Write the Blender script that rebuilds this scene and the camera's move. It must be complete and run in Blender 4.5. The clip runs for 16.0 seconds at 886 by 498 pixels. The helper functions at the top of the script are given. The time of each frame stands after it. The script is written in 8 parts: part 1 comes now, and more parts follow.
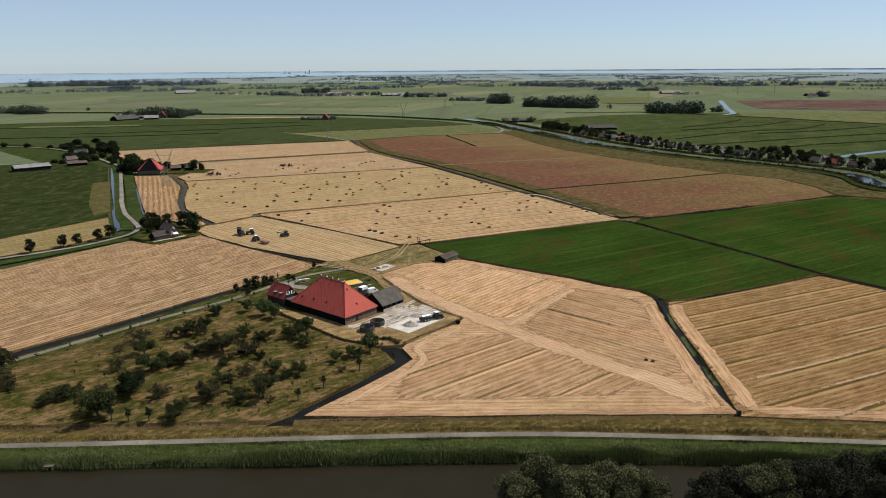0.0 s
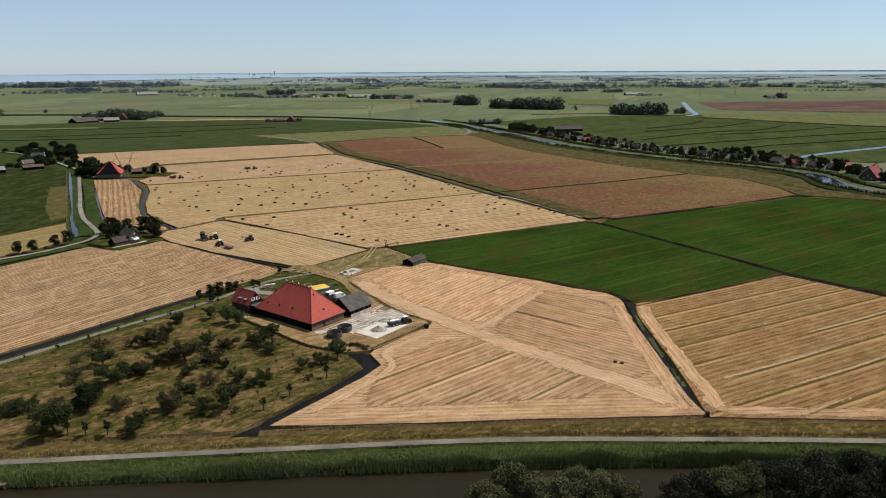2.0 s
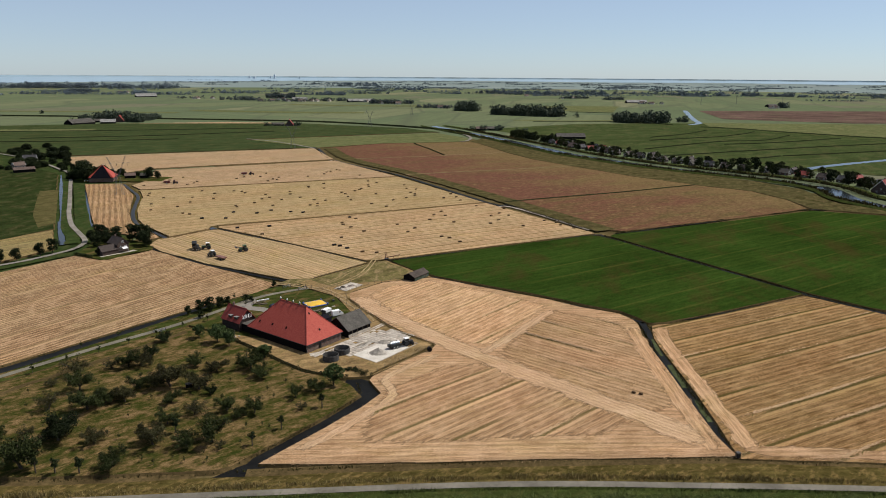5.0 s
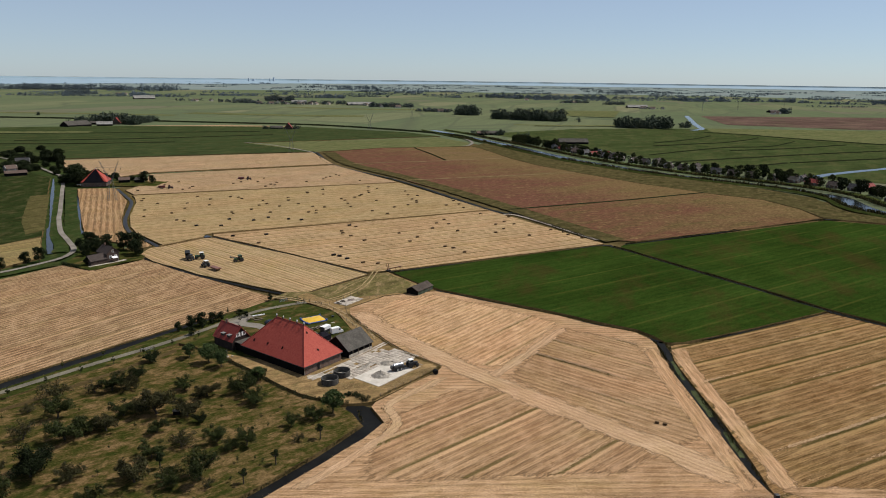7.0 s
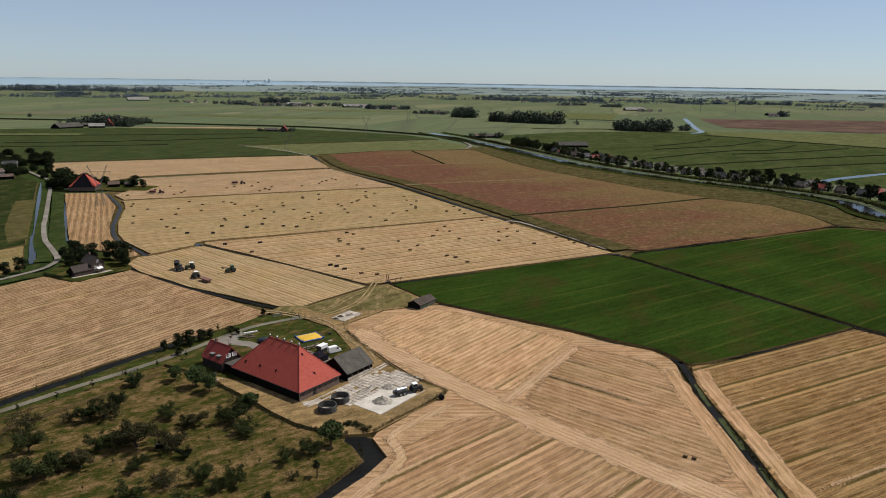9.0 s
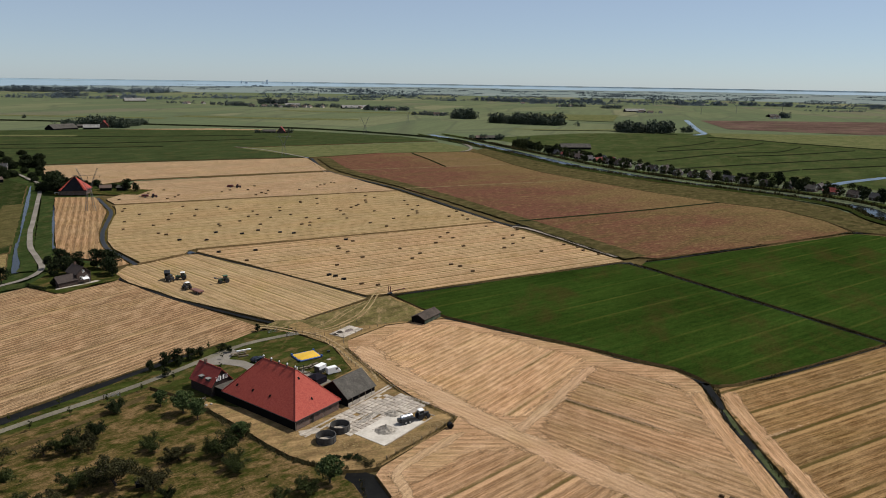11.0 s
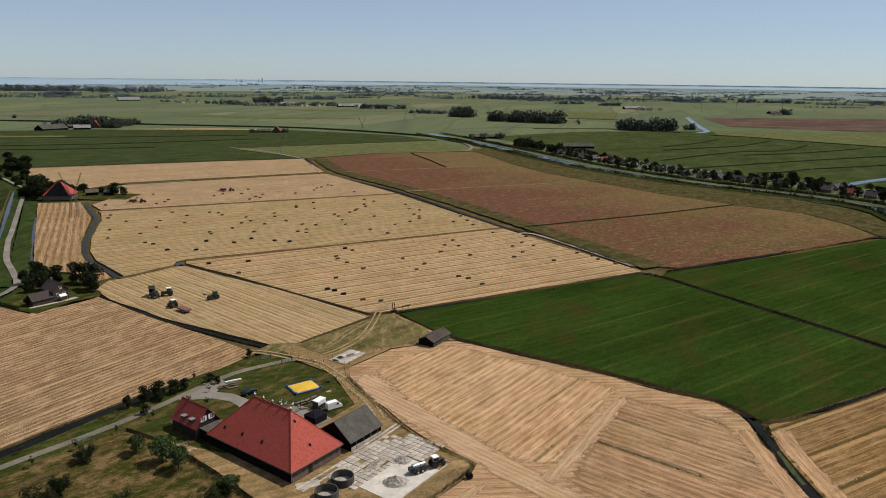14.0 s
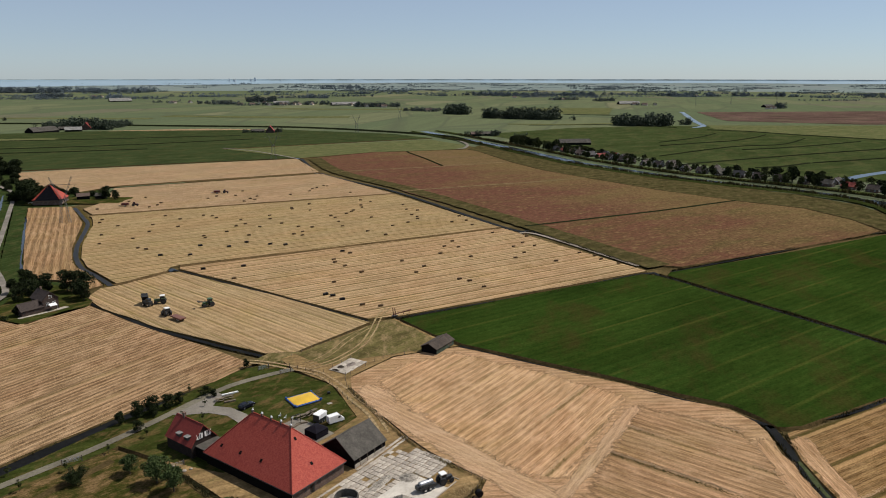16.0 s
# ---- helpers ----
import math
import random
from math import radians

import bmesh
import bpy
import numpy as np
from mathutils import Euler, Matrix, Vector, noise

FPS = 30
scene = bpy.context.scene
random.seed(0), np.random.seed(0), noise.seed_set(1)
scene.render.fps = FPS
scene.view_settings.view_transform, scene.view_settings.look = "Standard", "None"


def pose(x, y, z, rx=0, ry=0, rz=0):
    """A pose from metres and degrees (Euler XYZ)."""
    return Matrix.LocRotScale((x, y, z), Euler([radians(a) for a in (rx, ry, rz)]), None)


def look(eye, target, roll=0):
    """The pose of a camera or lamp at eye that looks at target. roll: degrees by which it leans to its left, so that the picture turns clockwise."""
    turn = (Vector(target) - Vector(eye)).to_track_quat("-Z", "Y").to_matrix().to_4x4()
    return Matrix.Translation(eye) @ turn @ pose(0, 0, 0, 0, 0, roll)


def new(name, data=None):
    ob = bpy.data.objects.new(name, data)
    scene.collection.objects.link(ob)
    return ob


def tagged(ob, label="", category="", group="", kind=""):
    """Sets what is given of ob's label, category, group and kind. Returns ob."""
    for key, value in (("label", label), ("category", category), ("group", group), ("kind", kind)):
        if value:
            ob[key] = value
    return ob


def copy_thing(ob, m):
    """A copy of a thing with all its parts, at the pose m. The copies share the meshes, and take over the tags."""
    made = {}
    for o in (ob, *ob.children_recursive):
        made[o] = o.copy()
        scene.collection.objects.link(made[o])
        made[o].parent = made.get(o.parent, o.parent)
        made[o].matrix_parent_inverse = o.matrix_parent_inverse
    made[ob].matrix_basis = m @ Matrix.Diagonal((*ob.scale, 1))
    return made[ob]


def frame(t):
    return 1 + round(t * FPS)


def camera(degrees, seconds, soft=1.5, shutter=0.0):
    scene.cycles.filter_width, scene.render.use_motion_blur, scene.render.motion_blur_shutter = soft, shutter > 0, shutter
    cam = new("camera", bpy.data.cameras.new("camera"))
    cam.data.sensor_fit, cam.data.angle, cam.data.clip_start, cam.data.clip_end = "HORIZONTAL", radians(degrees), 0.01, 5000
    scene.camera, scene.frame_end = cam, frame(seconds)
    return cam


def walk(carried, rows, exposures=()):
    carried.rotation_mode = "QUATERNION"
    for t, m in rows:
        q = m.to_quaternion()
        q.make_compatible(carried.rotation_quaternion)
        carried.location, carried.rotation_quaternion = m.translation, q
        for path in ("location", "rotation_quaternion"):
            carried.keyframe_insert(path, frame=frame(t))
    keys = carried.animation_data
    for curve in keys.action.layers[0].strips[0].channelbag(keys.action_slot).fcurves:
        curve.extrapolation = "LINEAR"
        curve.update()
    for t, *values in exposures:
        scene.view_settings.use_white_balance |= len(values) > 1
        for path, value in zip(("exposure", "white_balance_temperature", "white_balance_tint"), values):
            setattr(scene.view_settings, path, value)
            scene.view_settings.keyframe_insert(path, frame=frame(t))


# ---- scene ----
# ---------- camera ----------
cam = camera(64.14, 16.0, soft=1.0)


def view(x, y, z, yaw, pitch, roll):
    a, p = radians(yaw), radians(pitch)
    way = Vector((-math.sin(a) * math.cos(p), math.cos(a) * math.cos(p), math.sin(p)))
    eye = Vector((x, y, z))
    return look(eye, eye + 100 * way, roll)


# seconds, place in metres, yaw, pitch and roll in degrees
FLIGHT = [
    (0, 0.00, -0.00, 84.00, 0.000, -14.399, -0.394),
    (0.5, 0.09, 0.11, 83.99, -1.287, -14.460, -0.439),
    (1, 0.12, 0.53, 84.02, -2.101, -14.459, -0.435),
    (1.5, 0.20, 1.27, 84.03, -2.421, -14.381, -0.363),
    (2, 0.17, 2.57, 84.02, -2.656, -14.290, -0.313),
    (2.5, 0.12, 4.31, 84.08, -2.739, -14.232, -0.191),
    (3, -0.11, 6.36, 84.11, -2.779, -14.147, -0.058),
    (3.5, -0.44, 8.76, 84.11, -2.806, -14.086, 0.064),
    (4, -0.68, 11.75, 84.09, -2.808, -14.003, 0.207),
    (6.5, -2.91, 29.15, 84.17, -2.929, -13.691, 0.639),
    (7, -3.40, 33.04, 84.16, -2.972, -13.600, 0.738),
    (7.5, -3.98, 36.86, 84.10, -3.104, -13.556, 0.761),
    (8, -4.60, 40.89, 84.10, -3.166, -13.507, 0.845),
    (8.5, -5.16, 44.92, 84.11, -3.284, -13.476, 0.877),
    (9, -5.67, 48.93, 84.07, -3.345, -13.439, 0.869),
    (11.5, -7.94, 69.27, 83.72, -3.516, -13.346, 0.911),
    (12, -8.44, 73.49, 83.79, -3.536, -13.343, 0.905),
    (12.5, -8.88, 77.69, 83.81, -3.571, -13.335, 0.884),
    (13, -9.39, 81.72, 83.82, -3.618, -13.354, 0.833),
    (13.5, -9.88, 85.46, 83.84, -3.662, -13.445, 0.858),
    (14, -10.43, 88.85, 83.92, -3.765, -13.528, 0.692),
    (14.5, -10.92, 91.69, 83.99, -3.901, -13.641, 0.521),
    (15, -11.45, 94.01, 84.14, -4.086, -13.706, 0.387),
    (15.5, -11.84, 95.59, 84.21, -4.168, -13.705, 0.195),
    (16, -12.06, 96.50, 84.22, -4.158, -13.747, 0.029),
]
walk(cam, [(row[0], view(*row[1:])) for row in FLIGHT], [(0, 0.14, 6400, 10), (3, 0.16, 6420, 10), (7.5, -0.05, 6500, 10), (12, -0.09, 6520, 10), (16, -0.11, 6560, 10)])

# ---------- sky and sun ----------
SUN_ELEVATION, SUN_BEARING = 55.0, 71.0   # degrees; bearing clockwise from +y
world = bpy.data.worlds.new("world")
scene.world = world
world.use_nodes = True
wn = world.node_tree.nodes
wl = world.node_tree.links
wn.clear()
sky = wn.new("ShaderNodeTexSky")
sky.sky_type = "NISHITA"
sky.sun_disc = False
sky.sun_elevation = radians(SUN_ELEVATION)
sky.sun_rotation = radians(SUN_BEARING)
sky.altitude = 50
sky.air_density, sky.dust_density, sky.ozone_density = 0.72, 0.25, 2.0
back = wn.new("ShaderNodeBackground")
back.inputs["Strength"].default_value = 0.095
wout = wn.new("ShaderNodeOutputWorld")
tint = wn.new("ShaderNodeMix")
tint.data_type, tint.blend_type = "RGBA", "MIX"
tint.inputs[0].default_value = 0.46
tint.inputs[7].default_value = (5.35, 5.82, 6.7, 1)   # even summer haze
cool = wn.new("ShaderNodeMix")
cool.data_type, cool.blend_type = "RGBA", "MULTIPLY"
cool.inputs[0].default_value = 1.0
cool.inputs[7].default_value = (0.8, 0.94, 1.03, 1)
wl.new(sky.outputs[0], cool.inputs[6])
wl.new(cool.outputs[2], tint.inputs[6])
wl.new(tint.outputs[2], back.inputs["Color"])
wl.new(back.outputs[0], wout.inputs["Surface"])

sun_data = bpy.data.lights.new("sun", "SUN")
sun_data.energy, sun_data.angle, sun_data.color = 5.0, radians(0.53), (1.0, 0.955, 0.88)
sun = new("sun", sun_data)
sun_from = Vector((math.sin(radians(SUN_BEARING)) * math.cos(radians(SUN_ELEVATION)),
                   math.cos(radians(SUN_BEARING)) * math.cos(radians(SUN_ELEVATION)),
                   math.sin(radians(SUN_ELEVATION))))
sun.matrix_world = look(sun_from * 300, (0, 0, 0))

# ---------- materials ----------


class Nodes:
    """A small builder for one node material."""

    def __init__(self, name, rough=0.9, metal=0.0, spec=0.3):
        self.m = bpy.data.materials.new(name)
        self.m.use_nodes = True
        self.t = self.m.node_tree
        self.b = self.t.nodes["Principled BSDF"]
        self.b.inputs["Roughness"].default_value = rough
        self.b.inputs["Metallic"].default_value = metal
        self.b.inputs["Specular IOR Level"].default_value = spec
        self.tc = self.t.nodes.new("ShaderNodeTexCoord")

    def link(self, a, b):
        self.t.links.new(a, b)

    def mapped(self, scale=(1, 1, 1), turn=0.0, source=None):
        n = self.t.nodes.new("ShaderNodeMapping")
        n.vector_type = "TEXTURE"
        n.inputs["Rotation"].default_value = (0, 0, radians(turn))
        n.inputs["Scale"].default_value = scale
        self.link(source or self.tc.outputs["Object"], n.inputs["Vector"])
        return n.outputs[0]

    def noise(self, vector, scale=1.0, detail=4.0, rough=0.55, distort=0.0):
        n = self.t.nodes.new("ShaderNodeTexNoise")
        n.inputs["Scale"].default_value = scale
        n.inputs["Detail"].default_value = detail
        n.inputs["Roughness"].default_value = rough
        n.inputs["Distortion"].default_value = distort
        self.link(vector, n.inputs["Vector"])
        return n.outputs["Fac"]

    def ramp(self, fac, stops, steps=False):
        n = self.t.nodes.new("ShaderNodeValToRGB")
        n.color_ramp.interpolation = "CONSTANT" if steps else "LINEAR"
        e = n.color_ramp.elements
        for i, (p, c) in enumerate(stops):
            el = e[i] if i < 2 else e.new(p)
            el.position = p
            el.color = (c[0], c[1], c[2], 1) if not isinstance(c, (int, float)) else (c, c, c, 1)
        self.link(fac, n.inputs["Fac"])
        return n.outputs["Color"]

    def mix(self, fac, a, b, kind="MIX"):
        n = self.t.nodes.new("ShaderNodeMix")
        n.data_type, n.blend_type = "RGBA", kind
        for k, v in ((0, fac), (6, a), (7, b)):
            if isinstance(v, (int, float)):
                n.inputs[k].default_value = v
            elif isinstance(v, tuple):
                n.inputs[k].default_value = (*v, 1)
            else:
                self.link(v, n.inputs[k])
        return n.outputs[2]

    def value(self, op, a, b=0.0):
        n = self.t.nodes.new("ShaderNodeMath")
        n.operation = op
        for k, v in ((0, a), (1, b)):
            if isinstance(v, (int, float)):
                n.inputs[k].default_value = v
            else:
                self.link(v, n.inputs[k])
        return n.outputs[0]

    def random(self):
        n = self.t.nodes.new("ShaderNodeObjectInfo")
        return n.outputs["Random"]

    def island(self):
        n = self.t.nodes.new("ShaderNodeNewGeometry")
        return n.outputs["Random Per Island"]

    def bump(self, height, strength=0.3, distance=0.1):
        n = self.t.nodes.new("ShaderNodeBump")
        n.inputs["Strength"].default_value = strength
        n.inputs["Distance"].default_value = distance
        self.link(height, n.inputs["Height"])
        self.link(n.outputs[0], self.b.inputs["Normal"])

    def soft_rim(self, turn):
        """Lets a patch thin out towards its rim along the rows, by the attribute cover."""
        a = self.t.nodes.new("ShaderNodeAttribute")
        a.attribute_name = "cover"
        ragged = self.noise(self.mapped((4.0, 0.9, 1), turn), 1.0, 5, 0.7)
        fac = self.ramp(self.value("ADD", a.outputs["Fac"], self.value("MULTIPLY", self.value("SUBTRACT", ragged, 0.5), 1.8)), [(0.36, 0.0), (0.64, 1.0)])
        clear = self.t.nodes.new("ShaderNodeBsdfTransparent")
        both = self.t.nodes.new("ShaderNodeMixShader")
        out = [k for k in self.t.nodes if k.bl_idname == "ShaderNodeOutputMaterial"][0]
        self.link(fac, both.inputs[0])
        self.link(clear.outputs[0], both.inputs[1])
        self.link(self.b.outputs[0], both.inputs[2])
        self.link(both.outputs[0], out.inputs["Surface"])

    def done(self, colour):
        if isinstance(colour, tuple):
            self.b.inputs["Base Color"].default_value = (*colour, 1)
        else:
            self.link(colour, self.b.inputs["Base Color"])
        return self.m


def surface(name, a, b, size=1.0, big=15.0, rough=0.9, metal=0.0, bump=0.25, depth=0.05, vary=0.35, spec=0.1, each=0.0):
    """Two-scale mottled surface: grain between a and b, large blotches, fine relief."""
    n = Nodes(name, rough, metal, spec)
    g = n.noise(n.mapped(), 1 / size, 6, 0.6)
    col = n.mix(n.ramp(g, [(0.3, 0.0), (0.7, 1.0)]), a, b)
    w = n.ramp(n.noise(n.mapped(), 1 / big, 3, 0.5), [(0.3, 1 - vary), (0.7, 1 + vary * 0.4)])
    col = n.mix(1.0, col, w, "MULTIPLY")
    if each:
        col = n.mix(1.0, col, n.ramp(n.random(), [(0.0, 1 - each), (1.0, 1.0)]), "MULTIPLY")
    if bump:
        n.bump(g, bump, depth)
    return n.done(col)


def straight_bands(n, period, along, turn, at, distort=0.6, phase=0.0):
    """Bands of a given period in metres, running in the direction turn."""
    w = n.t.nodes.new("ShaderNodeTexWave")
    w.wave_type, w.bands_direction, w.wave_profile = "BANDS", "Y", "SIN"
    w.inputs["Scale"].default_value = 0.314159
    w.inputs["Distortion"].default_value = distort
    w.inputs["Detail"].default_value = 2.0
    w.inputs["Detail Scale"].default_value = 1.2
    w.inputs["Detail Roughness"].default_value = 0.6
    w.inputs["Phase Offset"].default_value = phase
    n.link(n.mapped((along, period, 1), turn, at), w.inputs["Vector"])
    return w.outputs["Fac"]


def shifted(n, source, scale, reach):
    """Coordinates nudged sideways by a noise of that scale, by reach metres."""
    wob = n.t.nodes.new("ShaderNodeTexNoise")
    wob.inputs["Scale"].default_value = scale
    wob.inputs["Detail"].default_value = 3.0
    n.link(n.tc.outputs["Object"], wob.inputs["Vector"])
    amount = n.t.nodes.new("ShaderNodeVectorMath")
    amount.operation = "MULTIPLY"
    amount.inputs[1].default_value = (reach, reach, 0)
    n.link(wob.outputs["Color"], amount.inputs[0])
    both = n.t.nodes.new("ShaderNodeVectorMath")
    both.operation = "ADD"
    n.link(source, both.inputs[0])
    n.link(amount.outputs[0], both.inputs[1])
    return both.outputs[0]


def stubble(name, turn, straw, soil, weed, weediness=0.5, ridge=2.3, shade=1.0, soft=False, gap=11.5, contrast=1.0, lines=0.49):
    """Mown straw field: straight ridges, long streaks along the rows, weedy lines between the swaths, pale and bare patches."""
    n = Nodes(name, 1.0, 0, 0.0)
    bent = shifted(n, n.tc.outputs["Object"], 0.02, 1.6)
    at = shifted(n, bent, 0.7, 0.45)
    k = ridge / 2.3
    ridges = straight_bands(n, ridge, 26 * k, turn, at, 0.9)
    streak = n.noise(n.mapped((9.5 * k, 0.34 * k, 1), turn, at), 1.0, 6, 0.7)
    longer = n.noise(n.mapped((38 * k, 0.8 * k, 1), turn, bent), 1.0, 5, 0.64)
    pales = n.noise(n.mapped((12 * k, 0.3 * k, 1), turn + 1, at), 1.0, 5, 0.68)
    grain = n.noise(n.mapped((0.5, 0.28, 1), turn), 1.0, 5, 0.78)
    patch = n.noise(n.mapped((30, 18, 1), turn + 15), 1.0, 5, 0.62)
    dark = tuple(0.75 * c for c in soil)
    pale = tuple(min(1.0, 1.28 * c) for c in straw)
    col = n.mix(n.ramp(streak, [(0.5 - 0.13 / contrast, 0.0), (0.5 + 0.08 / contrast, 1.0)]), soil, straw)
    col = n.mix(1.0, col, n.ramp(ridges, [(0.1, 1 - 0.24 * contrast), (0.75, 1 + 0.09 * contrast)]), "MULTIPLY")
    col = n.mix(n.ramp(longer, [(0.37, 0.5 * contrast), (0.46, 0.0)]), col, dark)
    col = n.mix(n.ramp(pales, [(0.55, 0.0), (0.68, 0.75)]), col, pale)
    tangle = n.noise(n.mapped((7, 4.5, 1), turn + 30), 1.0, 6, 0.72)
    col = n.mix(n.ramp(tangle, [(0.5, 0.0), (0.68, 0.6)]), col, tuple(1.12 * c for c in (straw[0], 1.02 * straw[1], 1.08 * straw[2])))
    col = n.mix(n.ramp(tangle, [(0.32, 0.5), (0.45, 0.0)]), col, soil)
    where = n.noise(n.mapped((55, gap * 0.8, 1), turn, n.tc.outputs["Object"]), 1.0, 3, 0.6)
    still = shifted(n, n.tc.outputs["Object"], 0.5, 0.5)
    line = straight_bands(n, gap, 60, turn, still, 0.12)
    ridge_line = straight_bands(n, gap, 60, turn, still, 0.12, 2 * math.pi * 0.95 / gap)
    here = n.ramp(where, [(lines - 0.04, 0.0), (lines + 0.04, 1.0)])
    col = n.mix(n.value("MULTIPLY", n.ramp(line, [(0.93, 0.0), (0.99, 0.85)]), n.value("MULTIPLY", here, weediness)), col, weed)
    col = n.mix(n.value("MULTIPLY", n.ramp(ridge_line, [(0.96, 0.0), (0.99, 0.8)]), n.value("MULTIPLY", here, min(1.0, 1.2 * weediness))), col, pale)
    col = n.mix(1.0, col, n.ramp(grain, [(0.3, 0.44), (0.68, 1.34)]), "MULTIPLY")
    col = n.mix(1.0, col, n.ramp(patch, [(0.3, 0.86 * shade), (0.7, 1.1 * shade)]), "MULTIPLY")
    tone = n.noise(n.mapped((50, 24, 1), turn + 20), 1.0, 4, 0.6)
    col = n.mix(n.ramp(tone, [(0.42, 0.0), (0.62, 0.4)]), col, n.mix(1.0, col, (1.06, 0.92, 0.9), "MULTIPLY"))
    moss = n.noise(n.mapped((34, 16, 1), turn - 30), 1.0, 5, 0.65)
    col = n.mix(n.ramp(moss, [(0.52, 0.0), (0.68, 0.35)]), col, n.mix(1.0, col, (0.9, 0.95, 0.7), "MULTIPLY"))
    n.bump(n.mix(0.5, streak, grain), 0.7, 0.12)
    if soft:
        n.soft_rim(turn)
    return n.done(col)


def crop(name, turn, a, b, bare, bareness=0.3, patchy=1.0, rough=0.28, tram=0.0, soft=False):
    """Low green crop or meadow: faint drill lines, dark and pale patches, some bare earth."""
    n = Nodes(name, 1.0, 0, 0.0)
    line = n.noise(n.mapped((70, 1.8, 1), turn), 1.0, 4, 0.6, 0.1)
    patch = n.noise(n.mapped((35 * patchy, 20 * patchy, 1), turn), 1.0, 6, 0.62)
    grain = n.noise(n.mapped((0.8, 0.8, 1)), 1.0, 6, 0.7)
    clump = n.noise(n.mapped((4.5, 2.2, 1), turn), 1.0, 5, 0.7)
    col = n.mix(n.ramp(line, [(0.35, 0.0), (0.65, 1.0)]), a, b)
    col = n.mix(1.0, col, n.ramp(patch, [(0.3, 1 - rough), (0.7, 1 + 0.7 * rough)]), "MULTIPLY")
    col = n.mix(1.0, col, n.ramp(clump, [(0.3, 0.74), (0.7, 1.2)]), "MULTIPLY")
    if tram:
        w = straight_bands(n, tram, 90, turn, n.tc.outputs["Object"], 0.25)
        w2 = n.noise(n.mapped((40, 6, 1), turn), 1.0, 4, 0.6)
        col = n.mix(n.value("MULTIPLY", n.ramp(w, [(0.965, 0.0), (0.995, 0.4)]), n.ramp(w2, [(0.42, 0.1), (0.6, 1.0)])), col, (2.8 * b[0], 1.7 * b[1], 2.0 * b[2]))
    spot = n.noise(n.mapped((28 * patchy, 14 * patchy, 1), turn + 40), 1.0, 6, 0.68)
    col = n.mix(n.value("MULTIPLY", n.ramp(spot, [(0.5, 0.0), (0.64, 1.0)]), bareness), col, bare)
    col = n.mix(1.0, col, n.ramp(grain, [(0.27, 0.58), (0.72, 1.3)]), "MULTIPLY")
    n.bump(grain, 0.5, 0.15)
    if soft:
        n.soft_rim(turn)
    return n.done(col)


def ripe_grass(name, turn, red, tan, olive, start, end, olive_share=0.35):
    """Ripe grassland: reddish seed heads turning tan towards one side, olive tufts, fine mottling. start, end: metres along the rows."""
    n = Nodes(name, 1.0, 0, 0.0)
    sep = n.t.nodes.new("ShaderNodeSeparateXYZ")
    n.link(n.mapped((1, 1, 1), turn), sep.inputs[0])
    slope = n.value("DIVIDE", n.value("SUBTRACT", sep.outputs[0], start), end - start)
    wide = n.noise(n.mapped((90, 45, 1), turn), 1.0, 5, 0.62)
    mixed = n.value("ADD", slope, n.value("MULTIPLY", n.value("SUBTRACT", wide, 0.5), 2.4))
    col = n.mix(n.ramp(mixed, [(0.1, 0.0), (0.9, 1.0)]), red, tan)
    tuft = n.noise(n.mapped((7, 3.2, 1), turn), 1.0, 6, 0.72)
    seed = n.noise(n.mapped((2.4, 1.3, 1), turn), 1.0, 5, 0.78)
    far = n.noise(n.mapped((40, 14, 1), turn + 8), 1.0, 5, 0.65)
    col = n.mix(n.value("MULTIPLY", n.ramp(far, [(0.45, 0.0), (0.66, 1.0)]), olive_share), col, olive)
    col = n.mix(n.ramp(tuft, [(0.53, 0.0), (0.66, 0.75)]), col, tuple(min(1.0, 1.5 * c) for c in tan))
    col = n.mix(n.ramp(tuft, [(0.3, 0.5), (0.45, 0.0)]), col, tuple(0.62 * c for c in red))
    col = n.mix(1.0, col, n.ramp(seed, [(0.3, 0.4), (0.68, 1.5)]), "MULTIPLY")
    n.bump(seed, 0.6, 0.3)
    return n.done(col)


def orchard_grass(name):
    """Mown orchard floor: mossy green and scorched tan patches, with broken mowing streaks."""
    n = Nodes(name, 1.0, 0, 0.0)
    big = n.noise(n.mapped((9, 6, 1), 30), 1.0, 6, 0.72)
    small = n.noise(n.mapped((2.6, 1.7, 1), 35), 1.0, 5, 0.7)
    mown = n.noise(n.mapped((5.5, 0.5, 1), 41), 1.0, 4, 0.6)
    grain = n.noise(n.mapped((0.5, 0.4, 1)), 1.0, 5, 0.75)
    fac = n.value("ADD", n.value("MULTIPLY", big, 0.55), n.value("MULTIPLY", small, 0.45))
    col = n.ramp(fac, [(0.42, (0.026, 0.032, 0.007)), (0.475, (0.048, 0.043, 0.012)), (0.52, (0.088, 0.062, 0.023)), (0.58, (0.15, 0.096, 0.044))])
    col = n.mix(n.ramp(mown, [(0.58, 0.0), (0.7, 0.55)]), col, (0.2, 0.135, 0.062))
    col = n.mix(n.ramp(small, [(0.28, 0.6), (0.4, 0.0)]), col, (0.028, 0.03, 0.009))
    col = n.mix(1.0, col, n.ramp(grain, [(0.3, 0.45), (0.7, 1.35)]), "MULTIPLY")
    n.bump(grain, 0.5, 0.1)
    return n.done(col)


